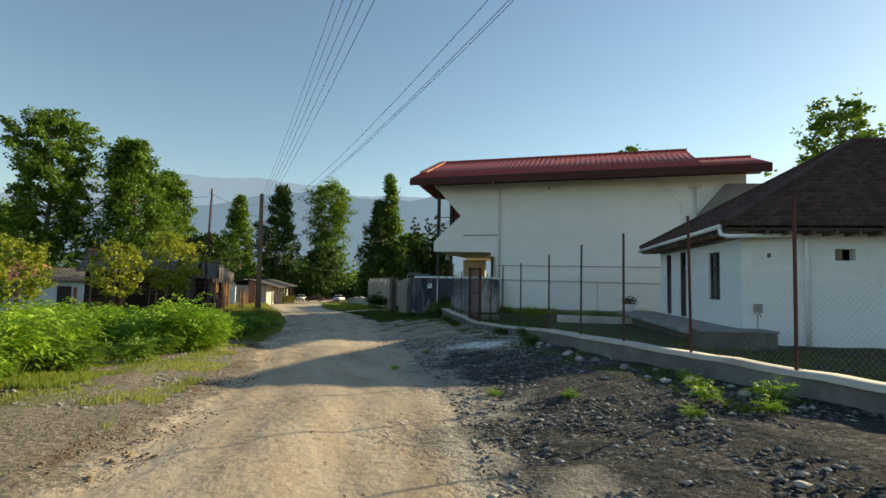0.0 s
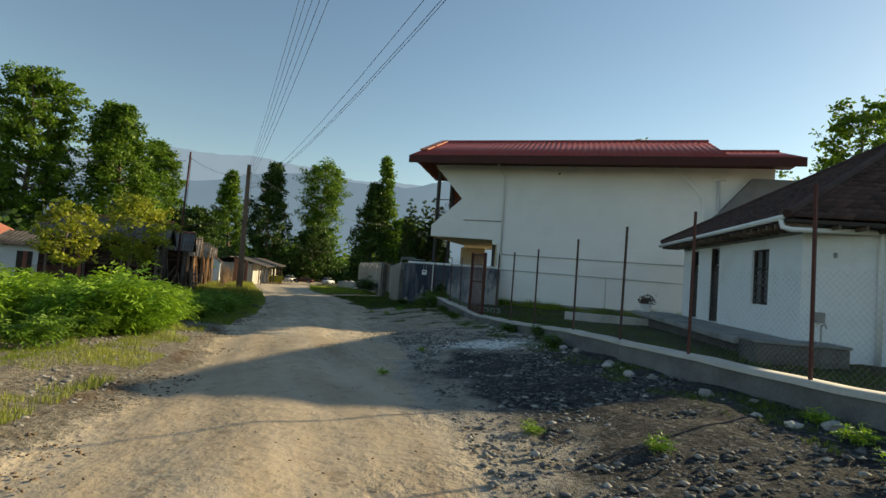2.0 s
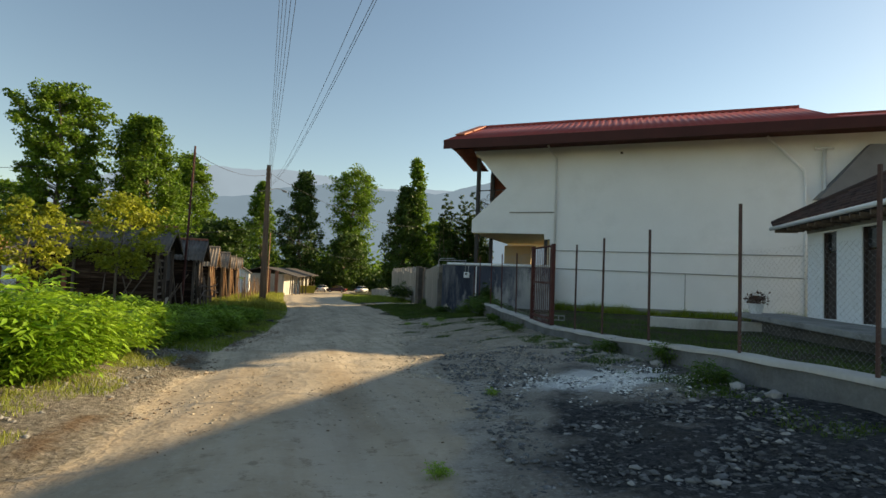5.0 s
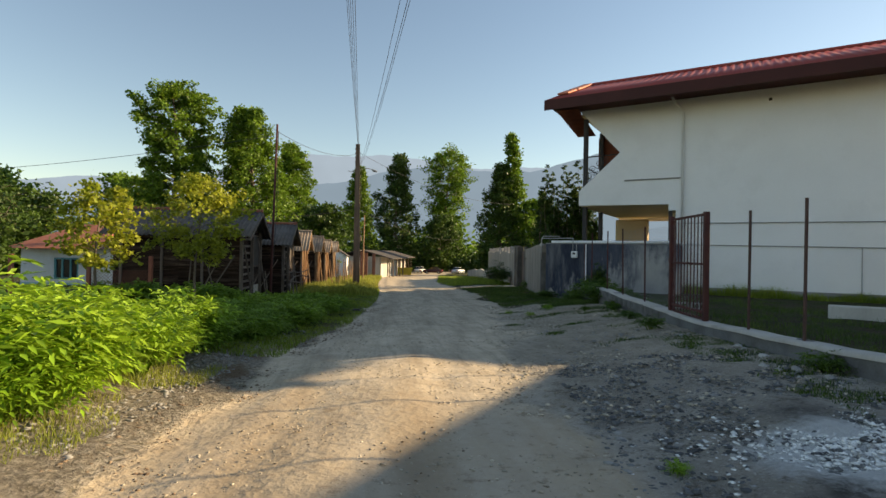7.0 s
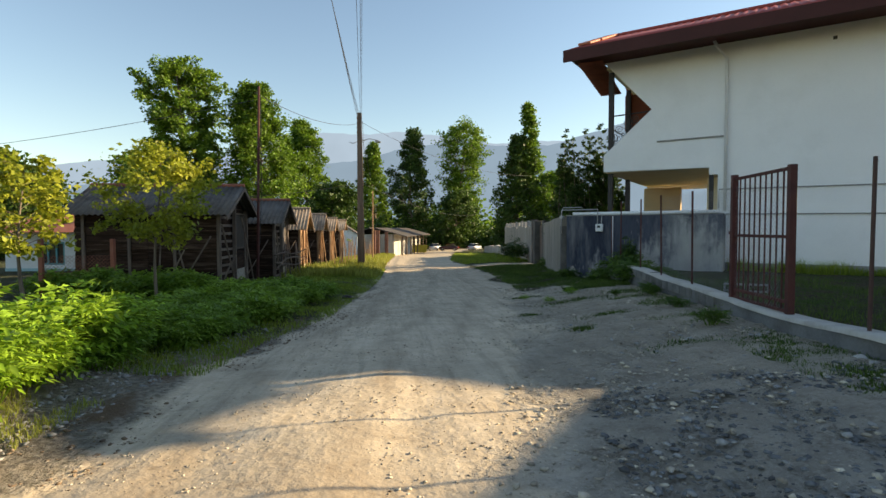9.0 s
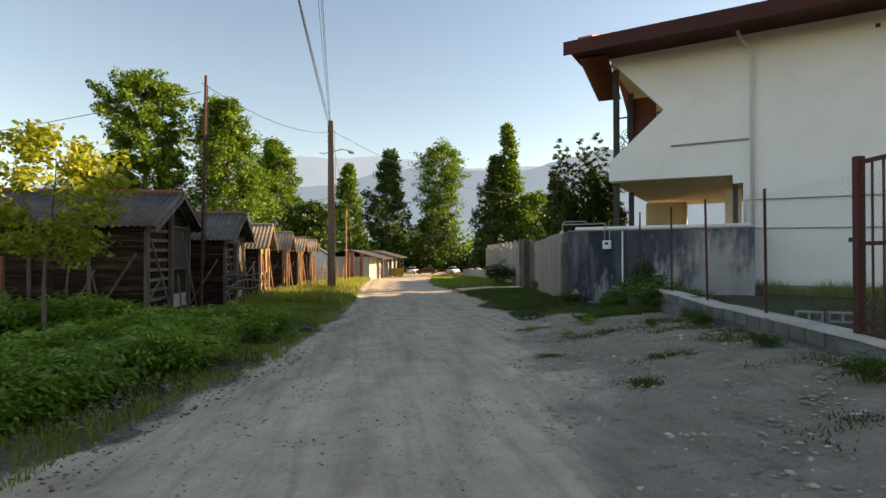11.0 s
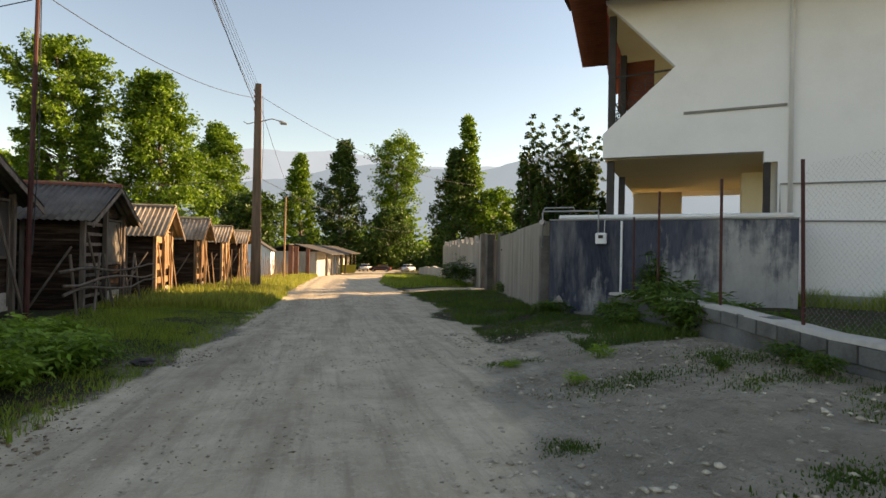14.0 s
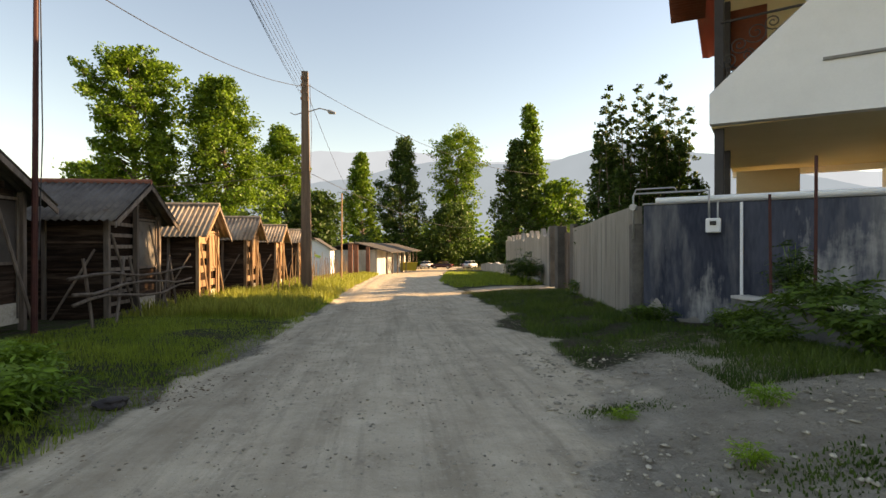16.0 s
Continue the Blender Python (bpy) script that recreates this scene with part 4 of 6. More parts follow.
for y0, y1, hi in ((-3.5, 4.45, 1.1), (4.45, 8.42, 1.25), (8.42, 12.2, 1.4), (19.6, 23.35, 2.05), (23.35, 25.5, 2.1)):
    part("mesh", mesh_wires(y0, y1, 0.05, hi), WIRE, fence, "thin galvanised diamond mesh")

gx0, gy0, gx1, gy1 = 9.02, 19.35, 9.36, 21.15
ga = math.degrees(math.atan2(gy1 - gy0, gx1 - gx0))
gate = thing("iron_gate", pose(gx0, gy0, 0, 0, 0, ga), "red painted iron bar gate leaf standing open", "gate")
gl = math.hypot(gx1 - gx0, gy1 - gy0)
part("frame_post", box(-0.05, 0.05, -0.05, 0.05, -0.2, 2.17, bevel=0.006), RED_IRON, gate)
part("frame_post", box(gl - 0.05, gl + 0.05, -0.05, 0.05, -0.2, 2.2, bevel=0.006), RED_IRON, gate)
for z in (-0.02, 0.12, 1.1, 2.12):
    part("rail", box(0.05, gl - 0.05, -0.02, 0.02, z - 0.025, z + 0.025), RED_IRON, gate)
for k in range(9):
    x = 0.05 + (k + 1) * (gl - 0.1) / 10
    part("bar", tube([(x, 0, -0.02), (x, 0, 2.12)], 0.014, 6), RED_IRON, gate)
part("latch", box(gl + 0.05, gl + 0.14, -0.03, 0.03, 1.12, 1.18), RED_IRON, gate)

def hollow_block(x, y, turn, tip=0.0):
    """A hollow concrete building block: a shell with two cores through it."""
    t = thing("hollow_block", pose(x, y, ground_z(x, y) + 0.02, tip, 0, turn), "grey hollow concrete block lying in the yard", "block", "yard blocks")
    for z0, z1 in ((0.0, 0.035), (0.165, 0.2)):
        part("shell", box(-0.22, 0.22, -0.1, 0.1, z0, z1, bevel=0.006), CONCRETE, t)
    for x0 in (-0.22, -0.018, 0.185):
        part("web", box(x0, x0 + 0.035, -0.098, 0.098, 0.037, 0.163), CONCRETE, t)
    return t


hollow_block(11.5, 24.2, -40)
hollow_block(11.95, 23.95, -34)
# low inner wall along the house yard
yk = thing("garden_kerb", HOUSE, "low white concrete edging in front of the house", "kerb")
part("edging", box(-2.2, 2.9, 26.3, 26.55, -0.5, 0.02, bevel=0.03), CONCRETE_PALE, yk)

# ---------- the cottage ----------
CX, CY = 13.85, 11.3
COT = pose(CX, CY, 0, 0, 0, -29)         # local x: end wall, local y: front wall with doors
cot = thing("cottage", COT, "limewashed single-storey cottage with dark tiled hip roof", "house")
LF, LE = 8.95, 12.0


def pierced(length, z0, z1, holes, thick):
    """A wall along x with rectangular holes through it."""
    b = bmesh.new()
    xs = sorted({0, length, *[h[0] for h in holes], *[h[1] for h in holes]})
    for xa, xb in zip(xs, xs[1:]):
        hs = [h for h in holes if h[0] <= xa and h[1] >= xb]
        if not hs:
            add_box(b, xa, xb, 0, thick, z0, z1)
        else:
            h = hs[0]
            if h[2] > z0:
                add_box(b, xa, xb, 0, thick, z0, h[2])
            if h[3] < z1:
                add_box(b, xa, xb, 0, thick, h[3], z1)
    bmesh.ops.remove_doubles(b, verts=b.verts, dist=0.0005)
    return b


holes = [(1.68, 2.72, 1.1, 2.7), (5.22, 6.0, 0.32, 2.92), (7.25, 8.0, 0.32, 2.92)]
fr = pierced(LF, -0.7, 3.15, holes, 0.3)
bmesh.ops.transform(fr, matrix=Matrix.Rotation(math.pi / 2, 4, "Z") @ Matrix.Scale(-1, 4, (0, 1, 0)), verts=fr.verts)
bmesh.ops.reverse_faces(fr, faces=fr.faces)
part("wall", fr, COTTAGE_WHITE, cot, "white limewashed front wall")
ew = pierced(LE, -0.5, 3.15, [(2.25, 2.8, 2.36, 2.7), (0.42, 0.52, 2.42, 2.56)], 0.3)
bmesh.ops.translate(ew, vec=(0.302, 0, 0), verts=ew.verts)
part("wall", ew, COTTAGE_WHITE, cot)
part("wall", box(0.302, LE, LF - 0.3, LF, -0.5, 3.15), COTTAGE_WHITE, cot)
part("wall", box(LE + 0.01, LE + 0.3, 0.0, LF, -0.5, 3.15), COTTAGE_WHITE, cot)
part("frieze", box(-0.03, -0.003, 0.0, LF, 2.98, 3.15), CONCRETE, cot, "grey band under the eaves")
w = part("window", box(0.1, 0.14, 1.7, 2.7, 1.12, 2.68), DARK_GLASS, cot, "dark barred window")
part("frame", box(0.06, 0.13, 1.68, 1.74, 1.1, 2.7), DARK_WOOD, w)
part("frame", box(0.06, 0.13, 2.66, 2.72, 1.1, 2.7), DARK_WOOD, w)
part("mullion", box(0.06, 0.098, 2.17, 2.23, 1.1, 2.7), DARK_WOOD, w)
for z in (1.13, 1.65, 2.15, 2.67):
    part("bar", box(0.06, 0.098, 1.74, 2.66, z - 0.02, z + 0.02), DARK_WOOD, w)
for a, b in ((5.22, 6.0), (7.25, 8.0)):
    d = part("door", box(0.12, 0.17, a + 0.03, b - 0.03, 0.33, 2.3), DARK_WOOD, cot, "dark painted wooden door with transom light")
    part("transom", box(0.13, 0.15, a + 0.03, b - 0.03, 2.36, 2.88), DARK_GLASS, d)
    for z0, z1 in ((0.5, 1.2), (1.35, 2.15)):
        part("panel", box(0.105, 0.118, a + 0.14, b - 0.14, z0, z1), DARK_WOOD, d)
    part("handle", tube([(0.08, a + 0.1, 1.25), (0.08, a + 0.1, 1.38)], 0.014, 6), WIRE, d)
    part("frame", box(0.03, 0.2, a, a + 0.03, 0.32, 2.92), DARK_WOOD, d)
    part("frame", box(0.03, 0.2, b - 0.03, b, 0.32, 2.92), DARK_WOOD, d)
v1 = part("vent", box(2.25, 2.8, 0.1, 0.13, 2.36, 2.7), DARK_GLASS, cot, "small dark louvred window")
part("frame", box(2.25, 2.8, 0.02, 0.098, 2.36, 2.4), DARK_WOOD, v1)
part("frame", box(2.5, 2.54, 0.02, 0.098, 2.4, 2.7), DARK_WOOD, v1)
part("hole", box(0.42, 0.52, 0.1, 0.13, 2.42, 2.56), DARK_WOOD, cot)
part("cooler_bracket", box(0.32, 0.5, -0.16, -0.004, 0.8, 1.05, pose(0, 0, 0)), CONCRETE, cot, "grey box fixed to the wall")
OV = 0.75
part("gutter", tube([(-OV - 0.05, -OV + 0.1, 3.28), (-OV - 0.05, LF + OV, 3.2)], 0.07, 8), PIPE_WHITE, cot, "white gutter", True)
part("gutter", tube([(-OV - 0.05, -OV + 0.2, 3.3), (-OV - 0.02, -OV + 0.15, 3.05), (-OV + 0.1, -OV - 0.02, 2.98), (0.6, -0.35, 3.05), (1.72, -0.12, 3.1), (1.75, -0.1, 2.95), (1.75, -0.1, -0.2)], 0.065, 8), PIPE_WHITE, cot, "white downpipe", True)
PX, PY, PZ = 5.7, LF / 2, 7.0
PX2 = LE - 4.0


def tiled_slope(name, a, b, top_a, top_b, rows=24, pitch=0.24):
    """Rows of overlapping pantiles on a slope from eave a-b up to top_a-top_b."""
    a, b, top_a, top_b = map(Vector, (a, b, top_a, top_b))
    v, f = [], []
    nrm = (b - a).cross(top_a - a).normalized()
    if nrm.z < 0:
        nrm = -nrm
    for r in range(rows):
        t0, t1 = r / rows, min(1, (r + 1.25) / rows)
        p0, p1 = a.lerp(top_a, t0), b.lerp(top_b, t0)
        q0, q1 = a.lerp(top_a, t1), b.lerp(top_b, t1)
        n = max(1, int((p1 - p0).length / pitch))
        for i in range(n):
            e = rng.normal(0, 0.006)
            i0 = len(v)
            for s, lift in ((i / n, 0.05), ((i + 0.5) / n, 0.085), ((i + 1) / n, 0.05)):
                v.append(p0.lerp(p1, s) + nrm * (lift + e))
            for s, lift in ((i / n, 0.0), ((i + 0.5) / n, 0.03), ((i + 1) / n, 0.0)):
                v.append(q0.lerp(q1, s) + nrm * (lift + e))
            for s in (i / n, (i + 0.5) / n, (i + 1) / n):
                v.append(p0.lerp(p1, s) - nrm * 0.01)
            f += [(i0, i0 + 1, i0 + 4, i0 + 3), (i0 + 1, i0 + 2, i0 + 5, i0 + 4), (i0 + 6, i0 + 7, i0 + 1, i0), (i0 + 7, i0 + 8, i0 + 2, i0 + 1)]
    return mesh_object(name, v, f, CLAY, cot, label="old dark brown pantiles")


E0, E1, E2, E3 = (-OV, -OV, 3.3), (-OV, LF + OV, 3.3), (LE + OV, LF + OV, 3.3), (LE + OV, -OV, 3.3)
P1, P2 = (PX, PY, PZ), (PX2, PY, PZ)
tiled_slope("roof", E1, E0, P1, P1)
tiled_slope("roof", E0, E3, P1, P2)
tiled_slope("roof", E2, E1, P2, P1)
tiled_slope("roof", E3, E2, P2, P2)
for a, b in ((E0, P1), (E1, P1), (P1, P2), (E2, P2), (E3, P2)):
    part("ridge_cap", tube([Vector(a) + Vector((0, 0, 0.06)), Vector(b) + Vector((0, 0, 0.08))], 0.11, 7), CLAY, cot)
part("soffit", box(-OV, LE + OV, -OV, LF + OV, 3.16, 3.24), DARK_WOOD, cot)

for k in range(24):
    part("rafter", box(-OV + 0.02, -0.035, -0.6 + k * 0.44, -0.54 + k * 0.44, 3.06, 3.158), WOOD_GREY, cot)
for k in range(14):
    part("rafter", box(0.4 + k * 0.6, 0.46 + k * 0.6, -OV + 0.02, -0.035, 3.06, 3.158), WOOD_GREY, cot)
# terrace in front of the cottage
ter = thing("terrace", COT, "grey concrete terrace along the cottage front", "terrace")
part("slab", box(-1.7, -0.004, -0.4, LF + 1.4, 0.14, 0.3, bevel=0.02), CONCRETE, ter)
# The base's dark colour carries the shade under the slab.
part("base", box(-1.25, -0.01, -0.1, LF + 1.1, -0.9, 0.135), PILLAR_DARK, ter)
trough = thing("masonry_trough", COT @ pose(-0.7, -1.05, 0), "blue-grey masonry trough with dark lid beside the cottage corner", "trough")
part("basin", box(-0.95, 1.0, -0.45, 0.45, -0.8, 0.3, bevel=0.02), PILLAR_DARK, trough)
part("lid", box(-0.98, 1.03, -0.48, 0.48, 0.302, 0.36, bevel=0.008), CONCRETE, trough, "grey slab lid")
part("tap", tube([(0.85, 0.4, 0.2), (0.85, 0.4, 0.75), (0.85, 0.25, 0.8), (0.85, 0.2, 0.7)], 0.02, 6), WIRE, trough)
pot = thing("flower_pot", COT @ pose(-1.3, LF + 0.6, 0.3), "white flower pot with a dark red leafy plant", "plant pot")
part("pot", tube([(0, 0, 0), (0, 0, 0.02), (0, 0, 0.3), (0, 0, 0.34)], [0.16, 0.18, 0.24, 0.25], 14), PIPE_WHITE, pot, "white plastic pot")

# the grey roof and chimney behind
sh = thing("rear_building", COT @ pose(8, 16, 0), "grey-roofed building behind the cottage", "house")
part("wall", box(-4, 5, 0, 6, -0.5, 5.2), COTTAGE_WHITE, sh)
part("roof", prism([(-4.6, 5.2), (5.6, 5.2), (3.2, 7.6), (-2.6, 7.6)], 6.8, pose(0, -0.4, 0)), GREY_ROOF, sh)
part("chimney", tube([(-3.4, 1, 5.2), (-3.4, 1, 8.6)], 0.16, 10), CONCRETE, sh)
part("cowl", tube([(-3.4, 1, 8.6), (-3.4, 1, 8.9), (-3.4, 1, 9.2)], [0.3, 0.34, 0.12], 10), CONCRETE, sh)


# ---------- sheds along the lane ----------
plank_cache = {}


def plank(parent, name, x0, x1, y0, y1, z0, z1, material, label=""):
    """A board; boards of one size share a mesh."""
    dx, dy, dz = round(x1 - x0, 3), round(y1 - y0, 3), round(z1 - z0, 3)
    key = (name, dx, dy, dz, material.name)
    if key not in plank_cache:
        b = box(-dx / 2, dx / 2, -dy / 2, dy / 2, -dz / 2, dz / 2)
        me = bpy.data.meshes.new(name)
        b.to_mesh(me)
        b.free()
        me.materials.append(material)
        plank_cache[key] = me
    o = new(name, plank_cache[key])
    o.parent = parent
    o.location = ((x0 + x1) / 2, (y0 + y1) / 2, (z0 + z1) / 2)
    o.rotation_euler = rng.normal(0, 0.006, 3)
    if label:
        o["label"] = label
    return o


def shed(x, y0, y1, length, z0, eave, ridge, roof_mat, timber, front_gap, label, opening="board"):
    """A plank shed with its gable to the lane (at x), running back along -x."""
    s = thing("plank_shed", pose(x, y0, 0), label, "shed", "sheds along the lane")
    w = y1 - y0
    # side and back walls of level boards
    nb = int((eave - z0) / 0.27)
    for k in range(nb):
        za = z0 + 0.05 + k * (eave - z0 - 0.05) / nb
        zb = za + (eave - z0 - 0.05) / nb - 0.018
        half = length / 2
        for q in range(2):
            j = rng.normal(0, 0.008)
            plank(s, "board", -length + q * half + 0.01, -length + (q + 1) * half - 0.005, 0.06 + j, 0.085 + j, za, zb, WOOD)
            plank(s, "board", -length + q * half + 0.01, -length + (q + 1) * half - 0.005, w - 0.085, w - 0.06, za, zb, WOOD)
        plank(s, "board", -length, -length + 0.025, 0.1, w - 0.1, za, zb, WOOD)
        # lane front: boards on two thirds, slatted where it is open
        j = rng.normal(0, 0.006)
        if opening == "slats" and k % 2:
            continue
        zm = zb if opening == "slats" else za + 0.09
        plank(s, "slat", -0.1 + j, -0.075 + j, 0.1, w * front_gap, za, zm, timber)
        if k < nb * 0.42:
            plank(s, "slat", -0.1 + j, -0.075 + j, w * front_gap + 0.06, w - 0.1, za, zb, WOOD if opening != "slats" else timber)
    # Near-black sheets behind the side boards and the lane front.
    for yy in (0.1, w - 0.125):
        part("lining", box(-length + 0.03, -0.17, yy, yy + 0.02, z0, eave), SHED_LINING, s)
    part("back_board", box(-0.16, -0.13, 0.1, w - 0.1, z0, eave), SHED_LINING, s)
    part("skirting_board", box(-0.07, -0.045, w * front_gap + 0.06, w - 0.1, z0, z0 + 0.42), WHITEWASHED, s, "peeling whitewashed bottom board")
    for y in (0.0, w * front_gap, w - 0.1):
        part("post", box(-0.08, 0.05, y, y + 0.11, z0 - 0.5, eave + (0.1 if y in (0.0, w - 0.1) else (ridge - eave) * 0.7), bevel=0.012), timber, s, "weathered corner post")
    for q in range(1, 4):
        part("post", box(-length * q / 3.2 - 0.05, -length * q / 3.2 + 0.05, -0.01, 0.055, z0 - 0.15, eave, bevel=0.01), WOOD_GREY, s)
    part("window" if opening != "slats" else "hatch", box(-0.075, -0.055, w * front_gap + 0.14, w - 0.14, z0 + (eave - z0) * 0.48, eave - 0.12), DARK_WOOD if opening == "window" else WOOD_PALE if opening == "slats" else FIBRE, s, "grey sheet hatch" if opening == "board" else "")
    for y in (w * front_gap + 0.1, w - 0.17):
        part("jamb", box(-0.055, -0.02, y, y + 0.06, z0 + 0.1, eave), timber, s)
    for z in (z0 + (eave - z0) * 0.46, eave - 0.1):
        part("ledge", box(-0.055, -0.01, w * front_gap + 0.16, w - 0.17, z, z + 0.06), timber, s)
    # rails and a brace along the near side
    for q in (0.22, 0.47, 0.72):
        part("rail", box(-length, -0.1, 0.022, 0.056, z0 + (eave - z0) * q, z0 + (eave - z0) * q + 0.05), WOOD, s)
    part("brace", tube([(-0.25, -0.04, eave - 0.9), (-1.35, -0.04, z0 - 0.1)], 0.03, 6), WOOD_GREY, s)
    # braces
    def brace(a, b, r=0.035):
        part("brace", tube([a, b], r, 6), timber, s)
    brace((0.06, 0.12, eave - 0.5), (0.06, w * front_gap * 0.9, z0))
    brace((0.3, w * 0.95, z0 - 0.1), (0.05, w * 0.75, eave - 0.2))
    # gable boards
    n = 6
    for k in range(n):
        t0, t1 = k / n, (k + 1) / n - 0.02
        za, zb = eave + (ridge - eave - 0.1) * t0, eave + (ridge - eave - 0.1) * t1
        half = w / 2 * (1 - (t0 + t1) / 2) * 0.95
        plank(s, "gable_board", -0.1, -0.075, w / 2 - half, w / 2 + half, za, zb, WOOD)
    # roof
    ov, eo = 0.42, 0.42
    run, rise = w / 2 + eo, (ridge - eave) * (w / 2 + eo) / (w / 2)
    slope = math.hypot(run, rise)
    ang = math.degrees(math.atan2(rise, run))
    v, f = corrugated(length + ov + 0.3, slope, 0.177, 0.026, 0.012)
    for side in (0, 1):
        m = pose(-length - 0.3, -eo, ridge - rise + 0.05) if side == 0 else pose(ov, w + eo, ridge - rise + 0.05, 0, 0, 180)
        m = m @ pose(0, 0, 0, ang)
        mesh_object("roof_sheet", [m @ Vector(p) for p in v], f, roof_mat, s, label="weathered corrugated fibre cement roof sheets")
        sg = 1 if side == 0 else -1
        yb = -eo if side == 0 else w + eo
        bb = bmesh.new()
        a, b2 = Vector((ov - 0.02, yb, ridge - rise)), Vector((ov - 0.02, w / 2, ridge))
        vs = [bb.verts.new(p) for p in (a, b2, b2 - Vector((0, 0, 0.13)), a - Vector((0, 0, 0.13)))]
        vs2 = [bb.verts.new(p.co + Vector((0.03, 0, 0))) for p in vs]
        bb.faces.new(vs)
        bb.faces.new(vs2[::-1])
        for i in range(4):
            bb.faces.new((vs[i], vs[(i + 1) % 4], vs2[(i + 1) % 4], vs2[i]))
        bmesh.ops.recalc_face_normals(bb, faces=bb.faces)
        part("bargeboard", bb, timber if side == 0 else WOOD_GREY, s)
    part("ridge_cap", tube([(-length - 0.3, w / 2, ridge + 0.07), (ov, w / 2, ridge + 0.07)], 0.07, 6), RUST_CAP if roof_mat is FIBRE else roof_mat, s, "rusty red ridge capping" if roof_mat is FIBRE else "")
    return s


shed(-2.8, 30.7, 34.1, 4.7, -0.72, 1.9, 2.8, FIBRE, WOOD_GREY, 0.52, "dark weathered plank shed with grey corrugated roof", "window")
shed(-2.1, 35.9, 38.85, 4.6, -0.98, 1.68, 2.55, FIBRE, WOOD_GREY, 0.5, "dark weathered plank shed with grey corrugated roof and sheet hatch")
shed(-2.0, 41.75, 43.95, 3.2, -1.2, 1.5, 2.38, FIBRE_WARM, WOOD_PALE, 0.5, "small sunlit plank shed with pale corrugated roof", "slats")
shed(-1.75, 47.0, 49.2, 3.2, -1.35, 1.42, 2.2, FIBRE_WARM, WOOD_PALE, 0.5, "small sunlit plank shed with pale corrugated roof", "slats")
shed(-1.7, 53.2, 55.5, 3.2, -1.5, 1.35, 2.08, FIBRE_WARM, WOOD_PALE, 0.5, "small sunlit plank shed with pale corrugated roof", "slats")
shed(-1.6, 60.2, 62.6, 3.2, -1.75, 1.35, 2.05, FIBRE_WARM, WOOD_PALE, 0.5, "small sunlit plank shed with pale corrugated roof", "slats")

# ---------- poles and wires ----------
pole = thing("utility_pole", pose(1.1, 46.3, 0), "tall weathered timber utility pole with lamp arm and wires", "utility pole")
bm = bmesh.new()
add_box(bm, -0.24, 0.24, -0.16, 0.16, 0, 1)
for vv in bm.verts:
    k = 1 - 0.42 * vv.co.z
    vv.co = Vector((vv.co.x * k - 0.06 * vv.co.z, vv.co.y * k, -1.7 + vv.co.z * 10.4))
part("shaft", bm, POLE_WOOD, pole)
part("lamp_arm", tube([(0.05, 0, 6.9), (0.6, -0.1, 7.05), (1.0, -0.15, 6.95)], 0.025, 6), WIRE, pole)
part("lamp", tube([(0.95, -0.15, 6.95), (1.05, -0.16, 6.88), (1.3, -0.2, 6.82)], [0.05, 0.1, 0.05], 8), WIRE, pole, "small grey street lamp head")
for z in (8.3, 8.0, 7.7, 7.4):
    part("insulator", tube([(0.08, -0.14, z), (0.08, -0.22, z), (0.08, -0.22, z + 0.1)], 0.024, 6), DARK_IRON, pole)
    part("insulator", tube([(-0.2, -0.14, z), (-0.2, -0.22, z), (-0.2, -0.22, z + 0.1)], 0.024, 6), DARK_IRON, pole)
part("cable", tube([(0.14, 0.1, 8.2), (0.22, 0.05, 6.0), (0.16, 0.1, 4.2)], 0.012, 5), CABLE, pole)
part("bracket", tube([(-0.1, 0, 6.9), (-0.5, 0, 6.75), (-0.7, 0.0, 6.85)], 0.02, 6), WIRE, pole)


def wire(a, b, sag, r=0.012, label="sagging black overhead wire"):
    a, b = Vector(a), Vector(b)
    pts = [a.lerp(b, t) - Vector((0, 0, sag * 4 * t * (1 - t))) for t in np.linspace(0, 1, 18)]
    o = link("overhead_wire", tube(pts, r, 5), CABLE)
    return tagged(o, label, "wire", "overhead wires")


PT = Vector((1.05, 46.2, 0))
for i in range(5):
    wire((PT.x + 0.03 * i, PT.y, 8.6 - 0.3 * i), (2.2 + 0.13 * i, -14, 9.2 - 0.3 * i), 1.0, 0.0065)
wire((PT.x + 0.1, PT.y, 7.3), (4.5, -14, 7.8), 2.0, 0.0055)
wire((PT.x + 0.1, PT.y, 7.2), (4.68, -14, 7.53), 2.0, 0.0055)
wire((PT.x + 0.13, PT.y, 7.15), (4.71, -14, 7.5), 2.0, 0.005)
wire((PT.x, PT.y, 8.0), (-2.2, 33.4, 6.6), 0.5, 0.012)
wire((PT.x + 0.1, PT.y, 8.1), (16, 60, 6.2), 0.9, 0.012)
wire((-2.2, 33.4, 6.3), (-40, 52, 6.0), 0.7, 0.012)
wire((PT.x, PT.y, 4.2), (-16, 40, 3.4), 0.8, 0.012)
wire((PT.x + 0.1, PT.y, 4.2), (18, 95, 4.0), 1.2, 0.012)
wire((PT.x, PT.y, 8.0), (0.5, 110, 7.0), 1.2, 0.012)
rp = thing("rusty_pole", pose(-2.2, 33.45, 0) @ pose(0, 0, 0, 1.5, 1.5, 0), "slender rusty red iron pole beside the sheds", "pole")
part("shaft", tube([(0, 0, -1.0), (0, 0, 6.8)], [0.06, 0.045], 8), RED_IRON, rp)
part("cable", tube([(0.07, 0, 0.6), (0.12, 0.02, 3.0), (0.06, 0, 6.5)], 0.012, 5), CABLE, rp)
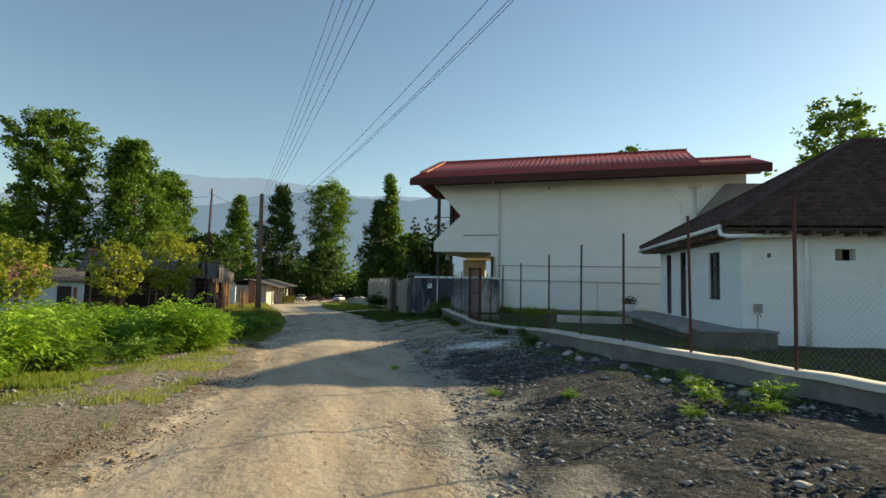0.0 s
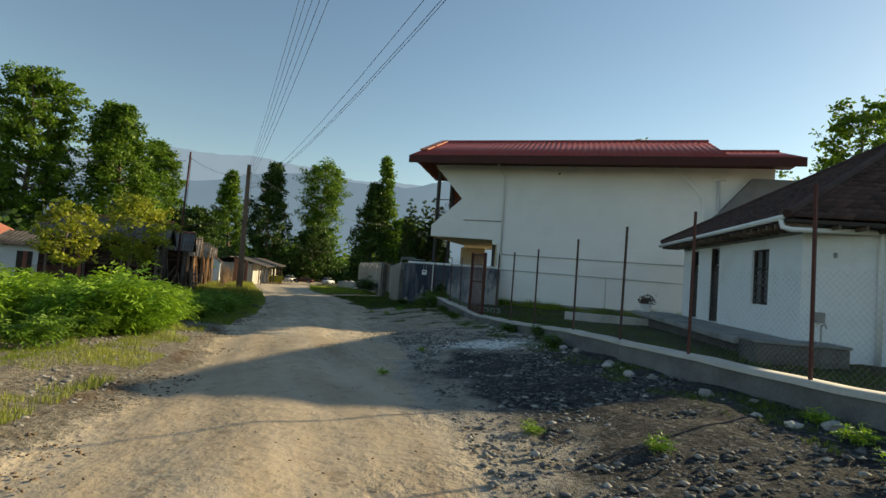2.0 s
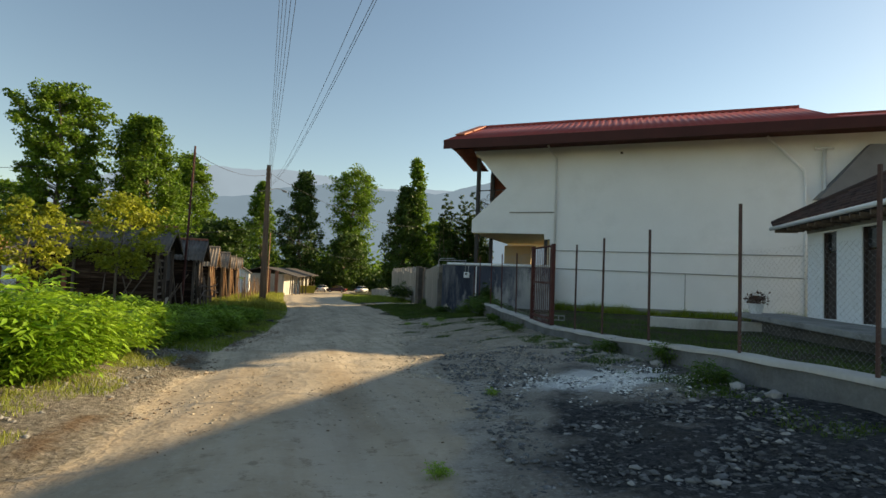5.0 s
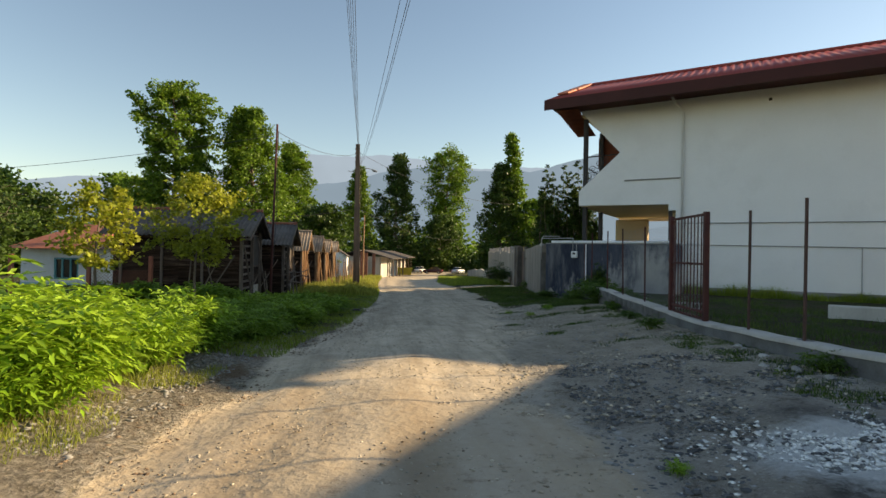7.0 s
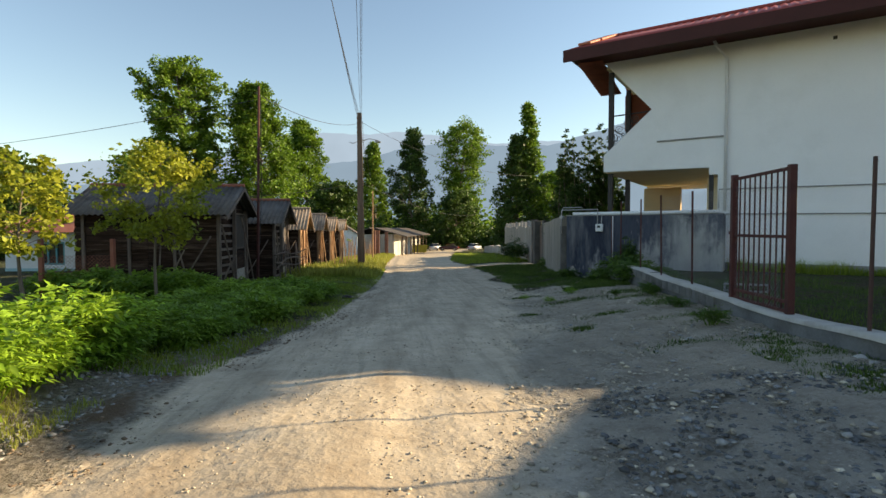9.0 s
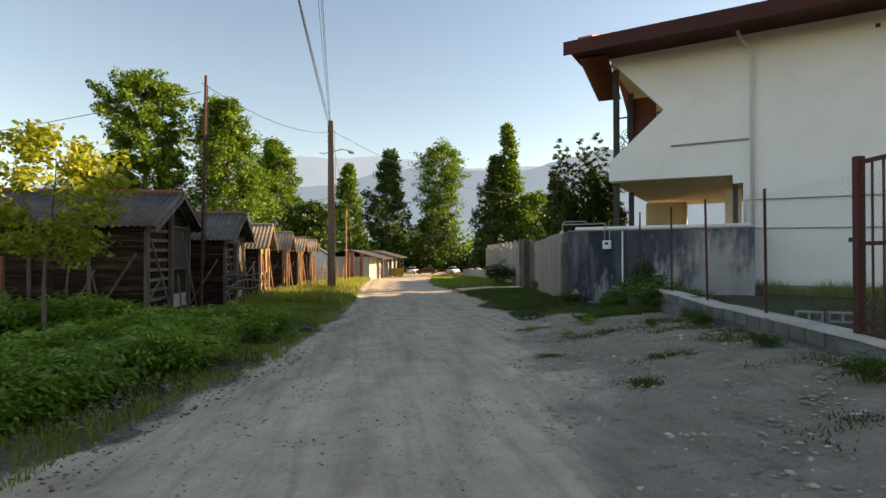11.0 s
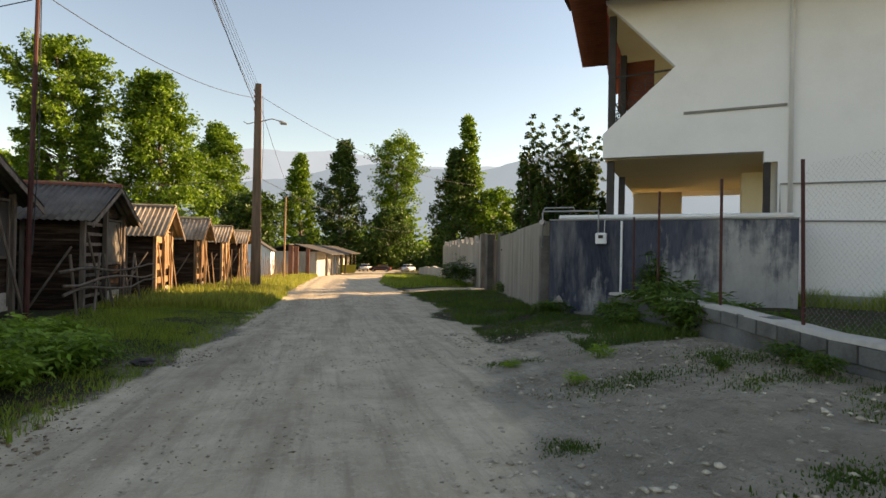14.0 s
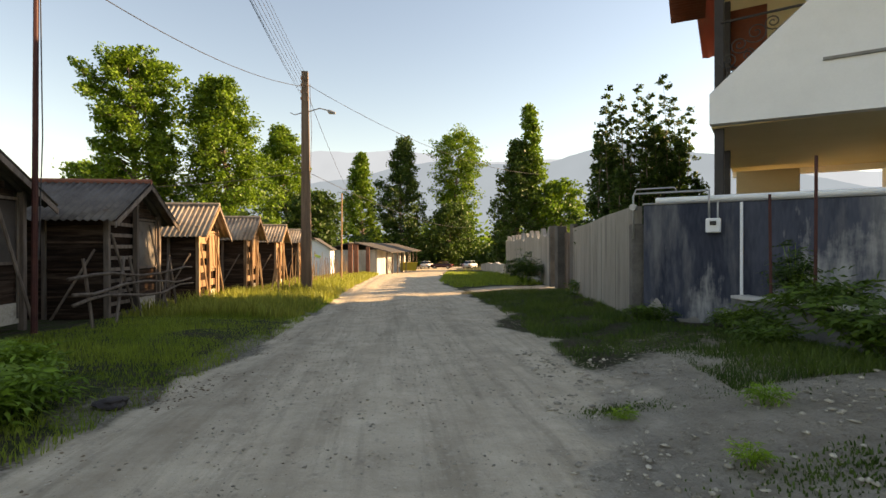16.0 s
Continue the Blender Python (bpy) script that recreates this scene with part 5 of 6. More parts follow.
sp = thing("small_pole", pose(1.2, 62.5, 0), "slender grey timber pole on the verge", "pole")
part("shaft", tube([(0, 0, -2.1), (0.05, 0, 4.9)], [0.08, 0.05], 8), WOOD_PALE, sp)


# ---------- plants ----------
def leaf_quads(centres, size, long=1.6, droop=0.3, seed=1, fold=True):
    """Leaves as small pointed folded blades, turned every way."""
    r = np.random.default_rng(seed)
    n = len(centres)
    c = np.asarray(centres)
    d = r.normal(size=(n, 3))
    d[:, 2] = d[:, 2] * 0.6 - droop
    d /= np.linalg.norm(d, axis=1)[:, None]
    s = np.cross(d, r.normal(size=(n, 3)))
    s /= np.linalg.norm(s, axis=1)[:, None] + 1e-9
    k = (size * r.uniform(0.65, 1.35, n))[:, None]
    v = np.stack([c - d * k * long / 2, c + s * k / 2, c + d * k * long / 2, c - s * k / 2], 1).reshape(-1, 3)
    f = np.arange(4 * n).reshape(-1, 4)
    return v, f


def tree(name, x, y, height, radius, profile, leaves, size, material, label, base=None, trunk_r=0.3, bare=0.15, clump=0.16, seed=1, limbs=34, lean=(0, 0), gaps=0.0, rise=0.45):
    """A tapered trunk with forked limbs, and a crown of leaf sprays along the twigs. profile: crown width by height."""
    r = np.random.default_rng(seed)
    z0 = ground_z(x, y) if base is None or base < -1.2 else base
    if base is not None and base < -1.2:
        height += base - z0
    t = thing(name, pose(x, y, z0), label, "tree")
    bm = bmesh.new()
    H = height
    axis = lambda q: Vector((lean[0] * q + 0.02 * H * math.sin(q * 5 + seed), lean[1] * q + 0.02 * H * math.cos(q * 4 + seed), q * H))
    tube([axis(q) - Vector((0, 0, 0.3 if q == 0 else 0)) for q in np.linspace(0, 0.97, 9)], [trunk_r * (1 - 0.92 * q) for q in np.linspace(0, 1, 9)], 8, bm)
    sprays = []
    for i in range(limbs):
        q = bare + (0.99 - bare) * (i + r.random()) / limbs
        a = i * 2.4 + r.normal(0, 0.35)
        lobe = 1 + 0.2 * math.sin(a * 2 + seed + q * 9) + 0.12 * math.sin(a * 3 - q * 17 + seed)
        w = float(np.interp(q, *zip(*profile))) * radius * r.uniform(0.72, 1.08) * lobe
        up = r.uniform(0.3, 1.2) * rise * w
        p = axis(max(0.02, q * 0.97 - up * 0.6 / H))
        e = Vector((p.x + math.cos(a) * w, p.y + math.sin(a) * w, min(p.z + up, H * 0.99)))
        m1 = p.lerp(e, 0.5) + Vector((0, 0, 0.08 * w))
        tube([p, m1, e], [trunk_r * 0.34 * (1.1 - q), trunk_r * 0.2 * (1.1 - q), trunk_r * 0.05], 5, bm, False)
        if r.random() < gaps:
            continue
        for k in range(4):
            s = 0.35 + 0.65 * (k + r.random()) / 4
            b0 = p.lerp(m1, s * 2) if s < 0.5 else m1.lerp(e, s * 2 - 1)
            b = a + r.normal(0, 0.9)
            ln = (0.22 + 0.2 * r.random()) * w + 0.012 * H
            b1 = b0 + Vector((math.cos(b), math.sin(b), r.normal(0.15, 0.45))) * ln
            b1.z = min(b1.z, H)
            tube([b0, b1], [trunk_r * 0.07, trunk_r * 0.02], 3, bm, False)
            sprays.append((np.array(b0), np.array(b1), clump * radius * r.uniform(0.35, 0.75)))
    part("trunk", bm, BARK, t, "", True)
    per = max(6, leaves // len(sprays))
    cs = []
    for b0, b1, sg in sprays:
        n = int(per * r.uniform(0.6, 1.4))
        u = r.beta(1.6, 1.1, n)[:, None] * 1.15
        cs.append(b0 + (b1 - b0) * u + np.clip(r.normal(size=(n, 3)), -1.6, 1.6) * np.array([sg, sg, sg * 0.75]))
    cs = np.concatenate(cs)
    cs[:, 2] = np.clip(cs[:, 2], 0.03 * H, H * 1.03)
    v, f = leaf_quads(cs, size, seed=seed)
    mesh_object("crown", v, f, material, t)
    return t


ROUND = [(0, 0.3), (0.2, 0.7), (0.45, 1.0), (0.7, 0.9), (0.9, 0.6), (1, 0.25)]
CONE = [(0, 0.7), (0.15, 1.0), (0.4, 0.9), (0.7, 0.6), (0.9, 0.35), (1, 0.08)]
COLUMN = [(0, 0.6), (0.2, 0.9), (0.4, 1.0), (0.6, 0.75), (0.72, 0.5), (0.85, 0.35), (1, 0.15)]
TOPPED = [(0, 0.5), (0.3, 0.62), (0.5, 0.6), (0.7, 0.7), (0.85, 1.0), (1, 0.5)]
AIRY = [(0, 0.8), (0.2, 1.0), (0.45, 0.75), (0.65, 0.85), (0.85, 0.8), (1, 0.35)]

tree("tall_tree", -28.7, 94, 28, 6.3, AIRY, 39000, 0.28, LEAF_FAR, "tall airy broadleaf tree in full leaf", -1.5, 0.6, 0.12, 0.11, 11, 121)
tree("tall_tree", -17.4, 95, 25.4, 5.9, CONE, 36000, 0.27, LEAF_FAR, "tall dense pyramidal tree in full leaf", -1.5, 0.5, 0.05, 0.17, 12, 126)
tree("tall_tree", -16, 130, 27, 6.2, CONE, 25500, 0.33, LEAF_FAR, "tall dense tree in full leaf", -1.5, 0.5, 0.05, 0.17, 13, 105)
tree("tall_tree", -2, 160, 27.5, 4.7, COLUMN, 18000, 0.38, LEAF_FAR, "slender ivy-clad tree in full leaf", -1.5, 0.5, 0.05, 0.2, 14, 96)
tree("tall_tree", 8.2, 148, 29.5, 5.2, COLUMN, 19500, 0.37, LEAF_DARK, "slender dark ivy-clad tree with a tufted top", -1.5, 0.5, 0.03, 0.19, 15, 96)
tree("tall_tree", 18.5, 138, 12, 5.0, ROUND, 9000, 0.37, LEAF_DARK, "dark rounded broadleaf tree beyond the cars", -1.5, 0.4, 0.05, 0.2, 35, 75)
tree("tall_tree", 21.6, 151, 31.5, 6.6, TOPPED, 22500, 0.37, LEAF_FAR, "slender ivy-clad tree with a spreading top", -1.5, 0.5, 0.03, 0.17, 16, 109)
tree("tall_tree", 26.2, 107, 20.5, 4.2, CONE, 24000, 0.28, LEAF_DARK, "tall dark ivy-clad tree beyond the lane", -1.5, 0.5, 0.03, 0.2, 17, 109)
tree("tall_tree", 28.3, 107, 26.6, 1.9, COLUMN, 5250, 0.35, LEAF_FAR, "slender tree with a tufted top", -1.5, 0.4, 0.3, 0.42, 18, 54)
tree("tall_tree", 33.5, 108, 13.5, 4.6, ROUND, 9000, 0.37, LEAF_FAR, "light green rounded tree beyond the wall", -1.5, 0.4, 0.08, 0.18, 19, 71)
tree("tall_tree", -7.7, 111, 11.5, 5.0, ROUND, 10500, 0.37, LEAF_DARK, "dark rounded tree behind the sheds", -1.5, 0.4, 0.05, 0.2, 20, 75)
tree("tall_tree", -54, 92, 14, 6.5, ROUND, 10500, 0.4, LEAF_FAR, "broad tree in full leaf", -1.5, 0.5, 0.1, 0.16, 21, 84)
tree("tall_tree", -38, 74, 9, 5.5, ROUND, 11250, 0.32, LEAF_DARK, "dark broad tree behind the houses", -1.5, 0.4, 0.08, 0.17, 22, 84)
tree("tall_tree", -46, 120, 17, 7, AIRY, 9750, 0.44, LEAF_FAR, "tall broadleaf tree in the distance", -1.5, 0.5, 0.1, 0.16, 23, 84)
tree("tall_tree", 52, 32.3, 19.5, 4.0, AIRY, 9000, 0.26, LEAF_FAR, "sunlit light-leaved tree behind the cottage", 0, 0.4, 0.2, 0.12, 24, 92)
tree("tall_tree", 45.5, 53, 19.6, 2.8, ROUND, 3300, 0.3, LEAF_FAR, "green treetop rising behind the house", 0, 0.4, 0.2, 0.2, 25, 50)
tree("garden_tree", -14.2, 31.0, 5.6, 2.2, ROUND, 6500, 0.12, LEAF_DARK, "dark leaning garden tree beside the mesh fence", None, 0.2, 0.3, 0.15, 26, 40, (1.1, 0.3))
tree("garden_tree", -18.2, 39, 4.4, 2.0, ROUND, 6000, 0.14, LEAF_DARK, "dark garden tree beside the white house", None, 0.18, 0.25, 0.17, 27, 34)
for i, (x, y, h, r) in enumerate(((-4.8, 24.2, 3.6, 1.05), (-3.3, 27.2, 4.3, 1.5), (-6.7, 19.5, 3.2, 1.1))):
    tree("young_fruit_tree", x, y, h, r, [(0, 0.1), (0.4, 0.5), (0.65, 1.0), (0.85, 0.75), (1, 0.3)], [2600, 5600, 2600][i], 0.082, LEAF_YELLOW, "young fruit tree with yellow-green leaves", None, 0.05, 0.4, 0.16, 40 + i, 26)
# upright shoots behind the lane wall
for i in range(20):
    x, y = 12.8 + 3.7 * ((i * 0.618) % 1), 40.0 + 2.8 * ((i * 0.367) % 1)
    h = (4.6 + 2.2 * ((i * 0.755) % 1)) * (0.82 if x > 15.6 else 1)
    tree("upright_shrub", x, y, h, 0.62, [(0, 1.2), (0.45, 1.2), (0.6, 0.8), (0.75, 0.35), (1, 0.12)], 3000, 0.075, LEAF_DARK, "dark upright leafy shrub behind the lane wall", -0.9, 0.06, 0.1, 0.26, 60 + i, 26)


for i in range(17):
    x, y = 12.7 + 3.7 * ((i * 0.618 + 0.3) % 1), 40.3 + 2.2 * ((i * 0.41) % 1)
    tree("upright_shrub", x, y, 6.2 + 2.2 * ((i * 0.53) % 1), 0.3, [(0, 1.0), (0.6, 0.9), (0.8, 0.55), (1, 0.15)], 1000, 0.075, LEAF_DARK, "slender dark leafy shoot behind the lane wall", -0.9, 0.04, 0.35, 0.3, 160 + i, 24)


def compound_plant(seed, stems, height, width, leaflet, pairs):
    """Stems with arching feathered leaves of narrow folded leaflets; gives stems and leaflets."""
    r = np.random.default_rng(seed)
    bm = bmesh.new()
    v, f = [], []
    for i in range(stems):
        a, lean = r.uniform(0, 6.28), math.sqrt(r.uniform(0.01, 1.0))
        top = Vector((math.cos(a) * width * lean, math.sin(a) * width * lean, height * r.uniform(0.62, 1.12) * (1.08 - 0.42 * lean)))
        mid = top * 0.55 + Vector((0, 0, 0.1 * height))
        tube([(0.03 * math.cos(a), 0.03 * math.sin(a), -0.1), mid, top], [0.012, 0.008, 0.003], 4, bm, False)
        for k in range(8):
            s = 0.4 + 0.6 * k / 7
            p = (mid.lerp(top, (s - 0.5) * 2) if s > 0.5 else Vector((0, 0, 0)).lerp(mid, s * 2))
            b = a + k * 2.4 + r.normal(0, 0.5)
            ln = leaflet * r.uniform(2.2, 3.4)
            d = Vector((math.cos(b), math.sin(b), r.uniform(0.0, 0.8) * (0.5 + s))).normalized()
            side = d.cross(Vector((0, 0, 1))).normalized()
            nrm = side.cross(d)
            for j in range(pairs):
                t = 0.25 + 0.75 * j / (pairs - 1)
                c = p + d * ln * t - Vector((0, 0, 0.42 * ln * t * t))
                for sg in ((-1, 1) if j < pairs - 1 else (0,)):
                    dd = (side * sg * 0.85 + d * (0.5 if sg else 1) + nrm * r.normal(0.05, 0.28) - Vector((0, 0, 0.28 + 0.2 * t))).normalized()
                    ww = dd.cross(nrm).normalized() * leaflet * 0.165
                    e = c + dd * leaflet * r.uniform(0.75, 1.2) - Vector((0, 0, 0.12 * leaflet))
                    m = c.lerp(e, 0.42)
                    lift = nrm * leaflet * 0.09
                    n0 = len(v)
                    v += [c, m + ww + lift, e, m - ww + lift, m]
                    f += [(n0, n0 + 4, n0 + 2, n0 + 1), (n0, n0 + 3, n0 + 2, n0 + 4)]
    return bm, v, f


def plant_kind(name, label, category, material, seed, stems, height, width, leaflet, pairs):
    root = thing(name, pose(0, 0, 0), label, category, category + " on the verge")
    bm, v, f = compound_plant(seed, stems, height, width, leaflet, pairs)
    tagged(part("stalk", bm, LEAF_WEED, root), kind="stuff")
    mesh_object("foliage", v, f, material, root)
    return root


def strew(kinds, spots, zlift=-0.03):
    first = set()
    for i, (x, y, s) in enumerate(spots):
        k = kinds[i % len(kinds)]
        m = pose(x, y, ground_z(x, y) + zlift, rng.normal(0, 4), rng.normal(0, 4), rng.uniform(0, 360)) @ Matrix.Scale(s, 4)
        if k.name not in first:
            first.add(k.name)
            k.matrix_world = m
        else:
            c = copy_thing(k, m)
            c.matrix_world = m


big = [plant_kind("elder_bush", "bright green elder bush with feathered leaves", "bush", LEAF_BUSH, 70 + i, 20, 0.95 + 0.1 * i, 0.62, 0.15, 4) for i in range(4)]
spots = [(float(np.interp(y, [14.4, 18, 20.4], [-1.1, -0.95, -0.75])) + rng.normal(0, 0.15), y + rng.normal(0, 0.12), rng.uniform(0.7, 1.05)) for y in np.arange(14.5, 20.3, 0.5)]
while len(spots) < 136:
    y = rng.uniform(14.3, 20.4) if len(spots) < 108 else rng.uniform(8.0, 14.2)
    front = -3.1 if y < 13.4 else float(np.interp(y, [13.4, 14.4, 18, 20.4], [-2.4, -1.0, -0.8, -0.55]))
    x = front - 0.2 - 5.0 * rng.random() ** 1.4
    if lattice(np.array(x), np.array(y), 1.6, 9) < (0.12 if y > 14.2 else 0.3):
        continue
    spots.append((x, y, rng.uniform(0.6, 1.15)))
strew(big, spots)
low = [plant_kind("leafy_weed", "low dark green leafy weed", "weed", LEAF_WEED, 80 + i, 13, 0.48, 0.46, 0.125, 4) for i in range(3)]
spots = []
while len(spots) < 130:
    y = rng.uniform(8, 29.5)
    x = float(left_edge(y)) - rng.uniform(0.9, 3.6)
    if x < -2.2 and y > 30 or y < 20 and (rng.random() < 0.9 or x > float(left_edge(y)) - 1.3):
        continue
    spots.append((x, y, rng.uniform(0.6, 1.25)))
# by the foot of the walls and kerb across the lane
lane_spots = [(10.9, 28.6, 1.3), (10.6, 28.0, 1.1), (10.1, 29.2, 0.9), (11.0, 29.3, 1.45), (10.75, 27.7, 1.25), (10.7, 30.4, 1.0), (11.35, 30.0, 1.2), (10.4, 32.9, 0.8), (11.2, 31.7, 0.8), (11.4, 35.4, 1.1), (12.1, 41.6, 1.3), (8.2, 20.0, 0.6), (8.9, 22.2, 0.5), (9.6, 24.6, 0.5), (9.9, 25.3, 0.6), (9.0, 25.4, 0.3), (8.0, 15.4, 0.6), (7.9, 13.6, 0.7), (7.2, 12.1, 0.6), (10.3, 33.5, 0.7), (11.5, 27.6, 0.75), (11.2, 26.6, 0.7), (11.0, 25.4, 0.6), (11.9, 28.6, 0.7)]
for i in range(34):
    spots.append((rng.uniform(-8.2, -2.6), rng.uniform(28.0, 30.5), rng.uniform(1.0, 1.7)))
strew(low, spots)
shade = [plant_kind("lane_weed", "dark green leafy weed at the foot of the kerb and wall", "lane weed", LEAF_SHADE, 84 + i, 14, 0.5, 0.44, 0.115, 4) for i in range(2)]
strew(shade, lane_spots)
gold = [plant_kind("seedling", "sunlit yellow-green seedling in the rubble", "seedling", LEAF_BUSH, 90, 8, 0.35, 0.3, 0.09, 4)]
strew(gold, [(5.2, 4.6, 0.62), (5.7, 5.3, 0.5), (4.6, 4.3, 0.4), (5.75, 4.2, 0.7), (4.2, 5.9, 0.4), (3.5, 6.9, 0.35), (5.3, 3.9, 0.45), (6.1, 5.9, 0.45), (3.0, 10.5, 0.3), (4.6, 13.2, 0.3), (8.3, 27.0, 0.6), (7.4, 26.0, 0.45), (7.0, 27.2, 0.4)])
bush = [plant_kind("wall_bush", "dark rounded bush against the lane wall", "bush", LEAF_DARK, 95, 60, 1.7, 1.2, 0.16, 4)]
strew(bush, [(12.4, 51.0, 1.0)])
shrub = [plant_kind("dark_shrub", "dark upright shrub against the yard wall", "bush", LEAF_DARK, 96, 26, 1.35, 0.34, 0.1, 4)]
strew(shrub, [(12.05, 31.05, 1.0)])


def blades(name, spots, height, width, material, label, lean=0.35):
    """Grass: a bent two-piece blade at every spot."""
    p = np.asarray(spots)
    n = len(p)
    a = rng.uniform(0, 6.283, n)
    h = height * rng.uniform(0.5, 1.35, n) * (p[:, 3] if p.shape[1] > 3 else 1)
    dx, dy = np.cos(a), np.sin(a)
    ln = lean * h * rng.uniform(0.3, 1.6, n)
    b = rng.uniform(0, 6.283, n)
    wx, wy = np.cos(b) * width / 2, np.sin(b) * width / 2
    x, y, z = p[:, 0], p[:, 1], p[:, 2]
    q = [np.stack(c, -1) for c in ((x - wx, y - wy, z), (x + wx, y + wy, z), (x + wx * 0.7 + dx * ln * 0.35, y + wy * 0.7 + dy * ln * 0.35, z + h * 0.6), (x - wx * 0.7 + dx * ln * 0.35, y - wy * 0.7 + dy * ln * 0.35, z + h * 0.6))]
    tip = np.stack((x + dx * ln, y + dy * ln, z + h * 0.95), -1)
    v = np.stack(q + [tip + 0.001, tip], 1).reshape(-1, 3)
    i = np.arange(n)[:, None] * 6
    f = np.concatenate([i + np.array([0, 1, 2, 3]), i + np.array([3, 2, 4, 5])], 0)
    ob = mesh_object(name, v, f, material)
    return tagged(ob, label, "grass", kind="stuff")


def scatter(n, y0, y1, where):
    """Spots on the ground; where(x, y) gives side limits and thickness."""
    out = []
    while sum(map(len, out)) < n:
        y = y0 + (y1 - y0) * rng.random(4000) ** 1.25
        lo, hi, gap = where(y)
        x = lo + (hi - lo) * rng.random(4000)
        keep = lattice(x, y, 0.8, 21) * 0.6 + lattice(x, y, 0.25, 22) * 0.4 > gap
        x, y = x[keep], y[keep]
        s = 0.5 + lattice(x, y, 1.1, 23)
        out.append(np.stack((x, y, land(x, y) - 0.03, s), -1))
    return np.concatenate(out)[:n]


blades("verge_grass", scatter(115000, 9, 45, lambda y: (left_edge(y) - np.where(y > 30, 4.5, 6.0), left_edge(y) - np.where(y > 19, 0.0, 1.9), np.where(y > 19, 0.12, 0.5))), 0.105, 0.013, GRASS, "green grass on the verge beside the road")
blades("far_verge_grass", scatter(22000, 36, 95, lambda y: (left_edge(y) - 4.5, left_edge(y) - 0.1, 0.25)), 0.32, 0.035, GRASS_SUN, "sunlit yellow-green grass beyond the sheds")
blades("dry_grass", scatter(30000, 2.5, 20, lambda y: (left_edge(y) - 3.4, left_edge(y) - 0.45, 0.52)), 0.1, 0.01, GRASS_DRY, "dry yellow grass along the road edge")
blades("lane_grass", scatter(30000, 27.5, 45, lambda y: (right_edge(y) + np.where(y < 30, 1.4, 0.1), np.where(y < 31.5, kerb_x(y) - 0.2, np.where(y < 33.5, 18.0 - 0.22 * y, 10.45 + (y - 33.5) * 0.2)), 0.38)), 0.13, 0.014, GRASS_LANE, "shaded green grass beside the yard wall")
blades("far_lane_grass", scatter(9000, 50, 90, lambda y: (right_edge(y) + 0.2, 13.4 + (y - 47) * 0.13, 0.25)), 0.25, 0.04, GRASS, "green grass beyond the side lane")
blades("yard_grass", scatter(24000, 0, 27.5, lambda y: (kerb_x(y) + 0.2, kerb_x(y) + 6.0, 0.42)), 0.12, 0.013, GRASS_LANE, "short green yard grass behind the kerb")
moss = []
for cx, cy, rx, ry in ((8.0, 25.6, 0.9, 0.35), (9.2, 24.6, 0.8, 0.4), (7.6, 22.6, 0.5, 0.25), (8.6, 21.2, 0.8, 0.35), (9.6, 26.0, 0.5, 0.5), (7.3, 19.0, 0.5, 0.3), (8.1, 17.5, 0.4, 0.9), (7.6, 15.6, 0.35, 1.0), (7.2, 12.4, 0.4, 1.3), (6.7, 10.0, 0.35, 0.9), (7.1, 27.5, 0.4, 0.2), (6.3, 24.0, 0.2, 0.2), (8.5, 27.6, 0.9, 0.3), (6.6, 21.4, 0.25, 0.2)):
    q = rng.normal(size=(900, 2)) * np.array([rx, ry]) * 0.55 + np.array([cx, cy])
    moss.append(np.stack((q[:, 0], q[:, 1], land(q[:, 0], q[:, 1]) - 0.02, rng.uniform(0.5, 1.6, 900)), -1))
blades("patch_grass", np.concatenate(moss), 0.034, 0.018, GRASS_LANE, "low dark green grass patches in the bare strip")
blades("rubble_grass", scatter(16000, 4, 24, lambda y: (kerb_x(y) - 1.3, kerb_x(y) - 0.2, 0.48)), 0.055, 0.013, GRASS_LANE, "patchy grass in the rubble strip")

u = rng.random((6000, 2))
wx, wy = -6.5 + 14.2 * u[:, 0], 33.35 + 0.6 * u[:, 1] ** 0.5
px, py = 0.788 * wx + 0.616 * wy, -0.616 * wx + 0.788 * wy
blades("wall_weeds", np.stack((px, py, land(px, py) - 0.05, 0.4 + 1.2 * lattice(px, py, 0.7, 41)), -1), 0.38, 0.016, GRASS, "rank weeds along the foot of the white wall")
# far woods along the horizon
cs = []
r = np.random.default_rng(5)
for i in range(420):
    a = radians(r.uniform(-62, 60))
    d = r.uniform(165, 240)
    h = r.uniform(5, 11) * (1 + 0.4 * math.sin(a * 9))
    c = np.array((d * math.sin(a), d * math.cos(a), -4 + h * 0.5))
    cs.append(c + r.normal(size=(90, 3)) * np.array([3.2, 3.2, h * 0.27]))
v, f = leaf_quads(np.concatenate(cs), 1.3, seed=3)
tagged(mesh_object("far_woods", v, f, LEAF_FAR), "belt of green woods in the distance", "woods", kind="stuff")
cs = []
for i in range(130):
    x, y = r.uniform(-70, 1), r.uniform(68, 100)
    if x > -6:
        continue
    h = r.uniform(3, 7)
    cs.append(np.array((x, y, ground_z(x, y) + h * 0.42)) + r.normal(size=(120, 3)) * np.array([2.0, 2.0, h * 0.27]))
for i in range(60):
    x, y = r.uniform(24, 66), r.uniform(78, 110)
    h = r.uniform(2.5, 5.0)
    cs.append(np.array((x, y, ground_z(x, y) + h * 0.42)) + r.normal(size=(120, 3)) * np.array([1.8, 1.8, h * 0.27]))
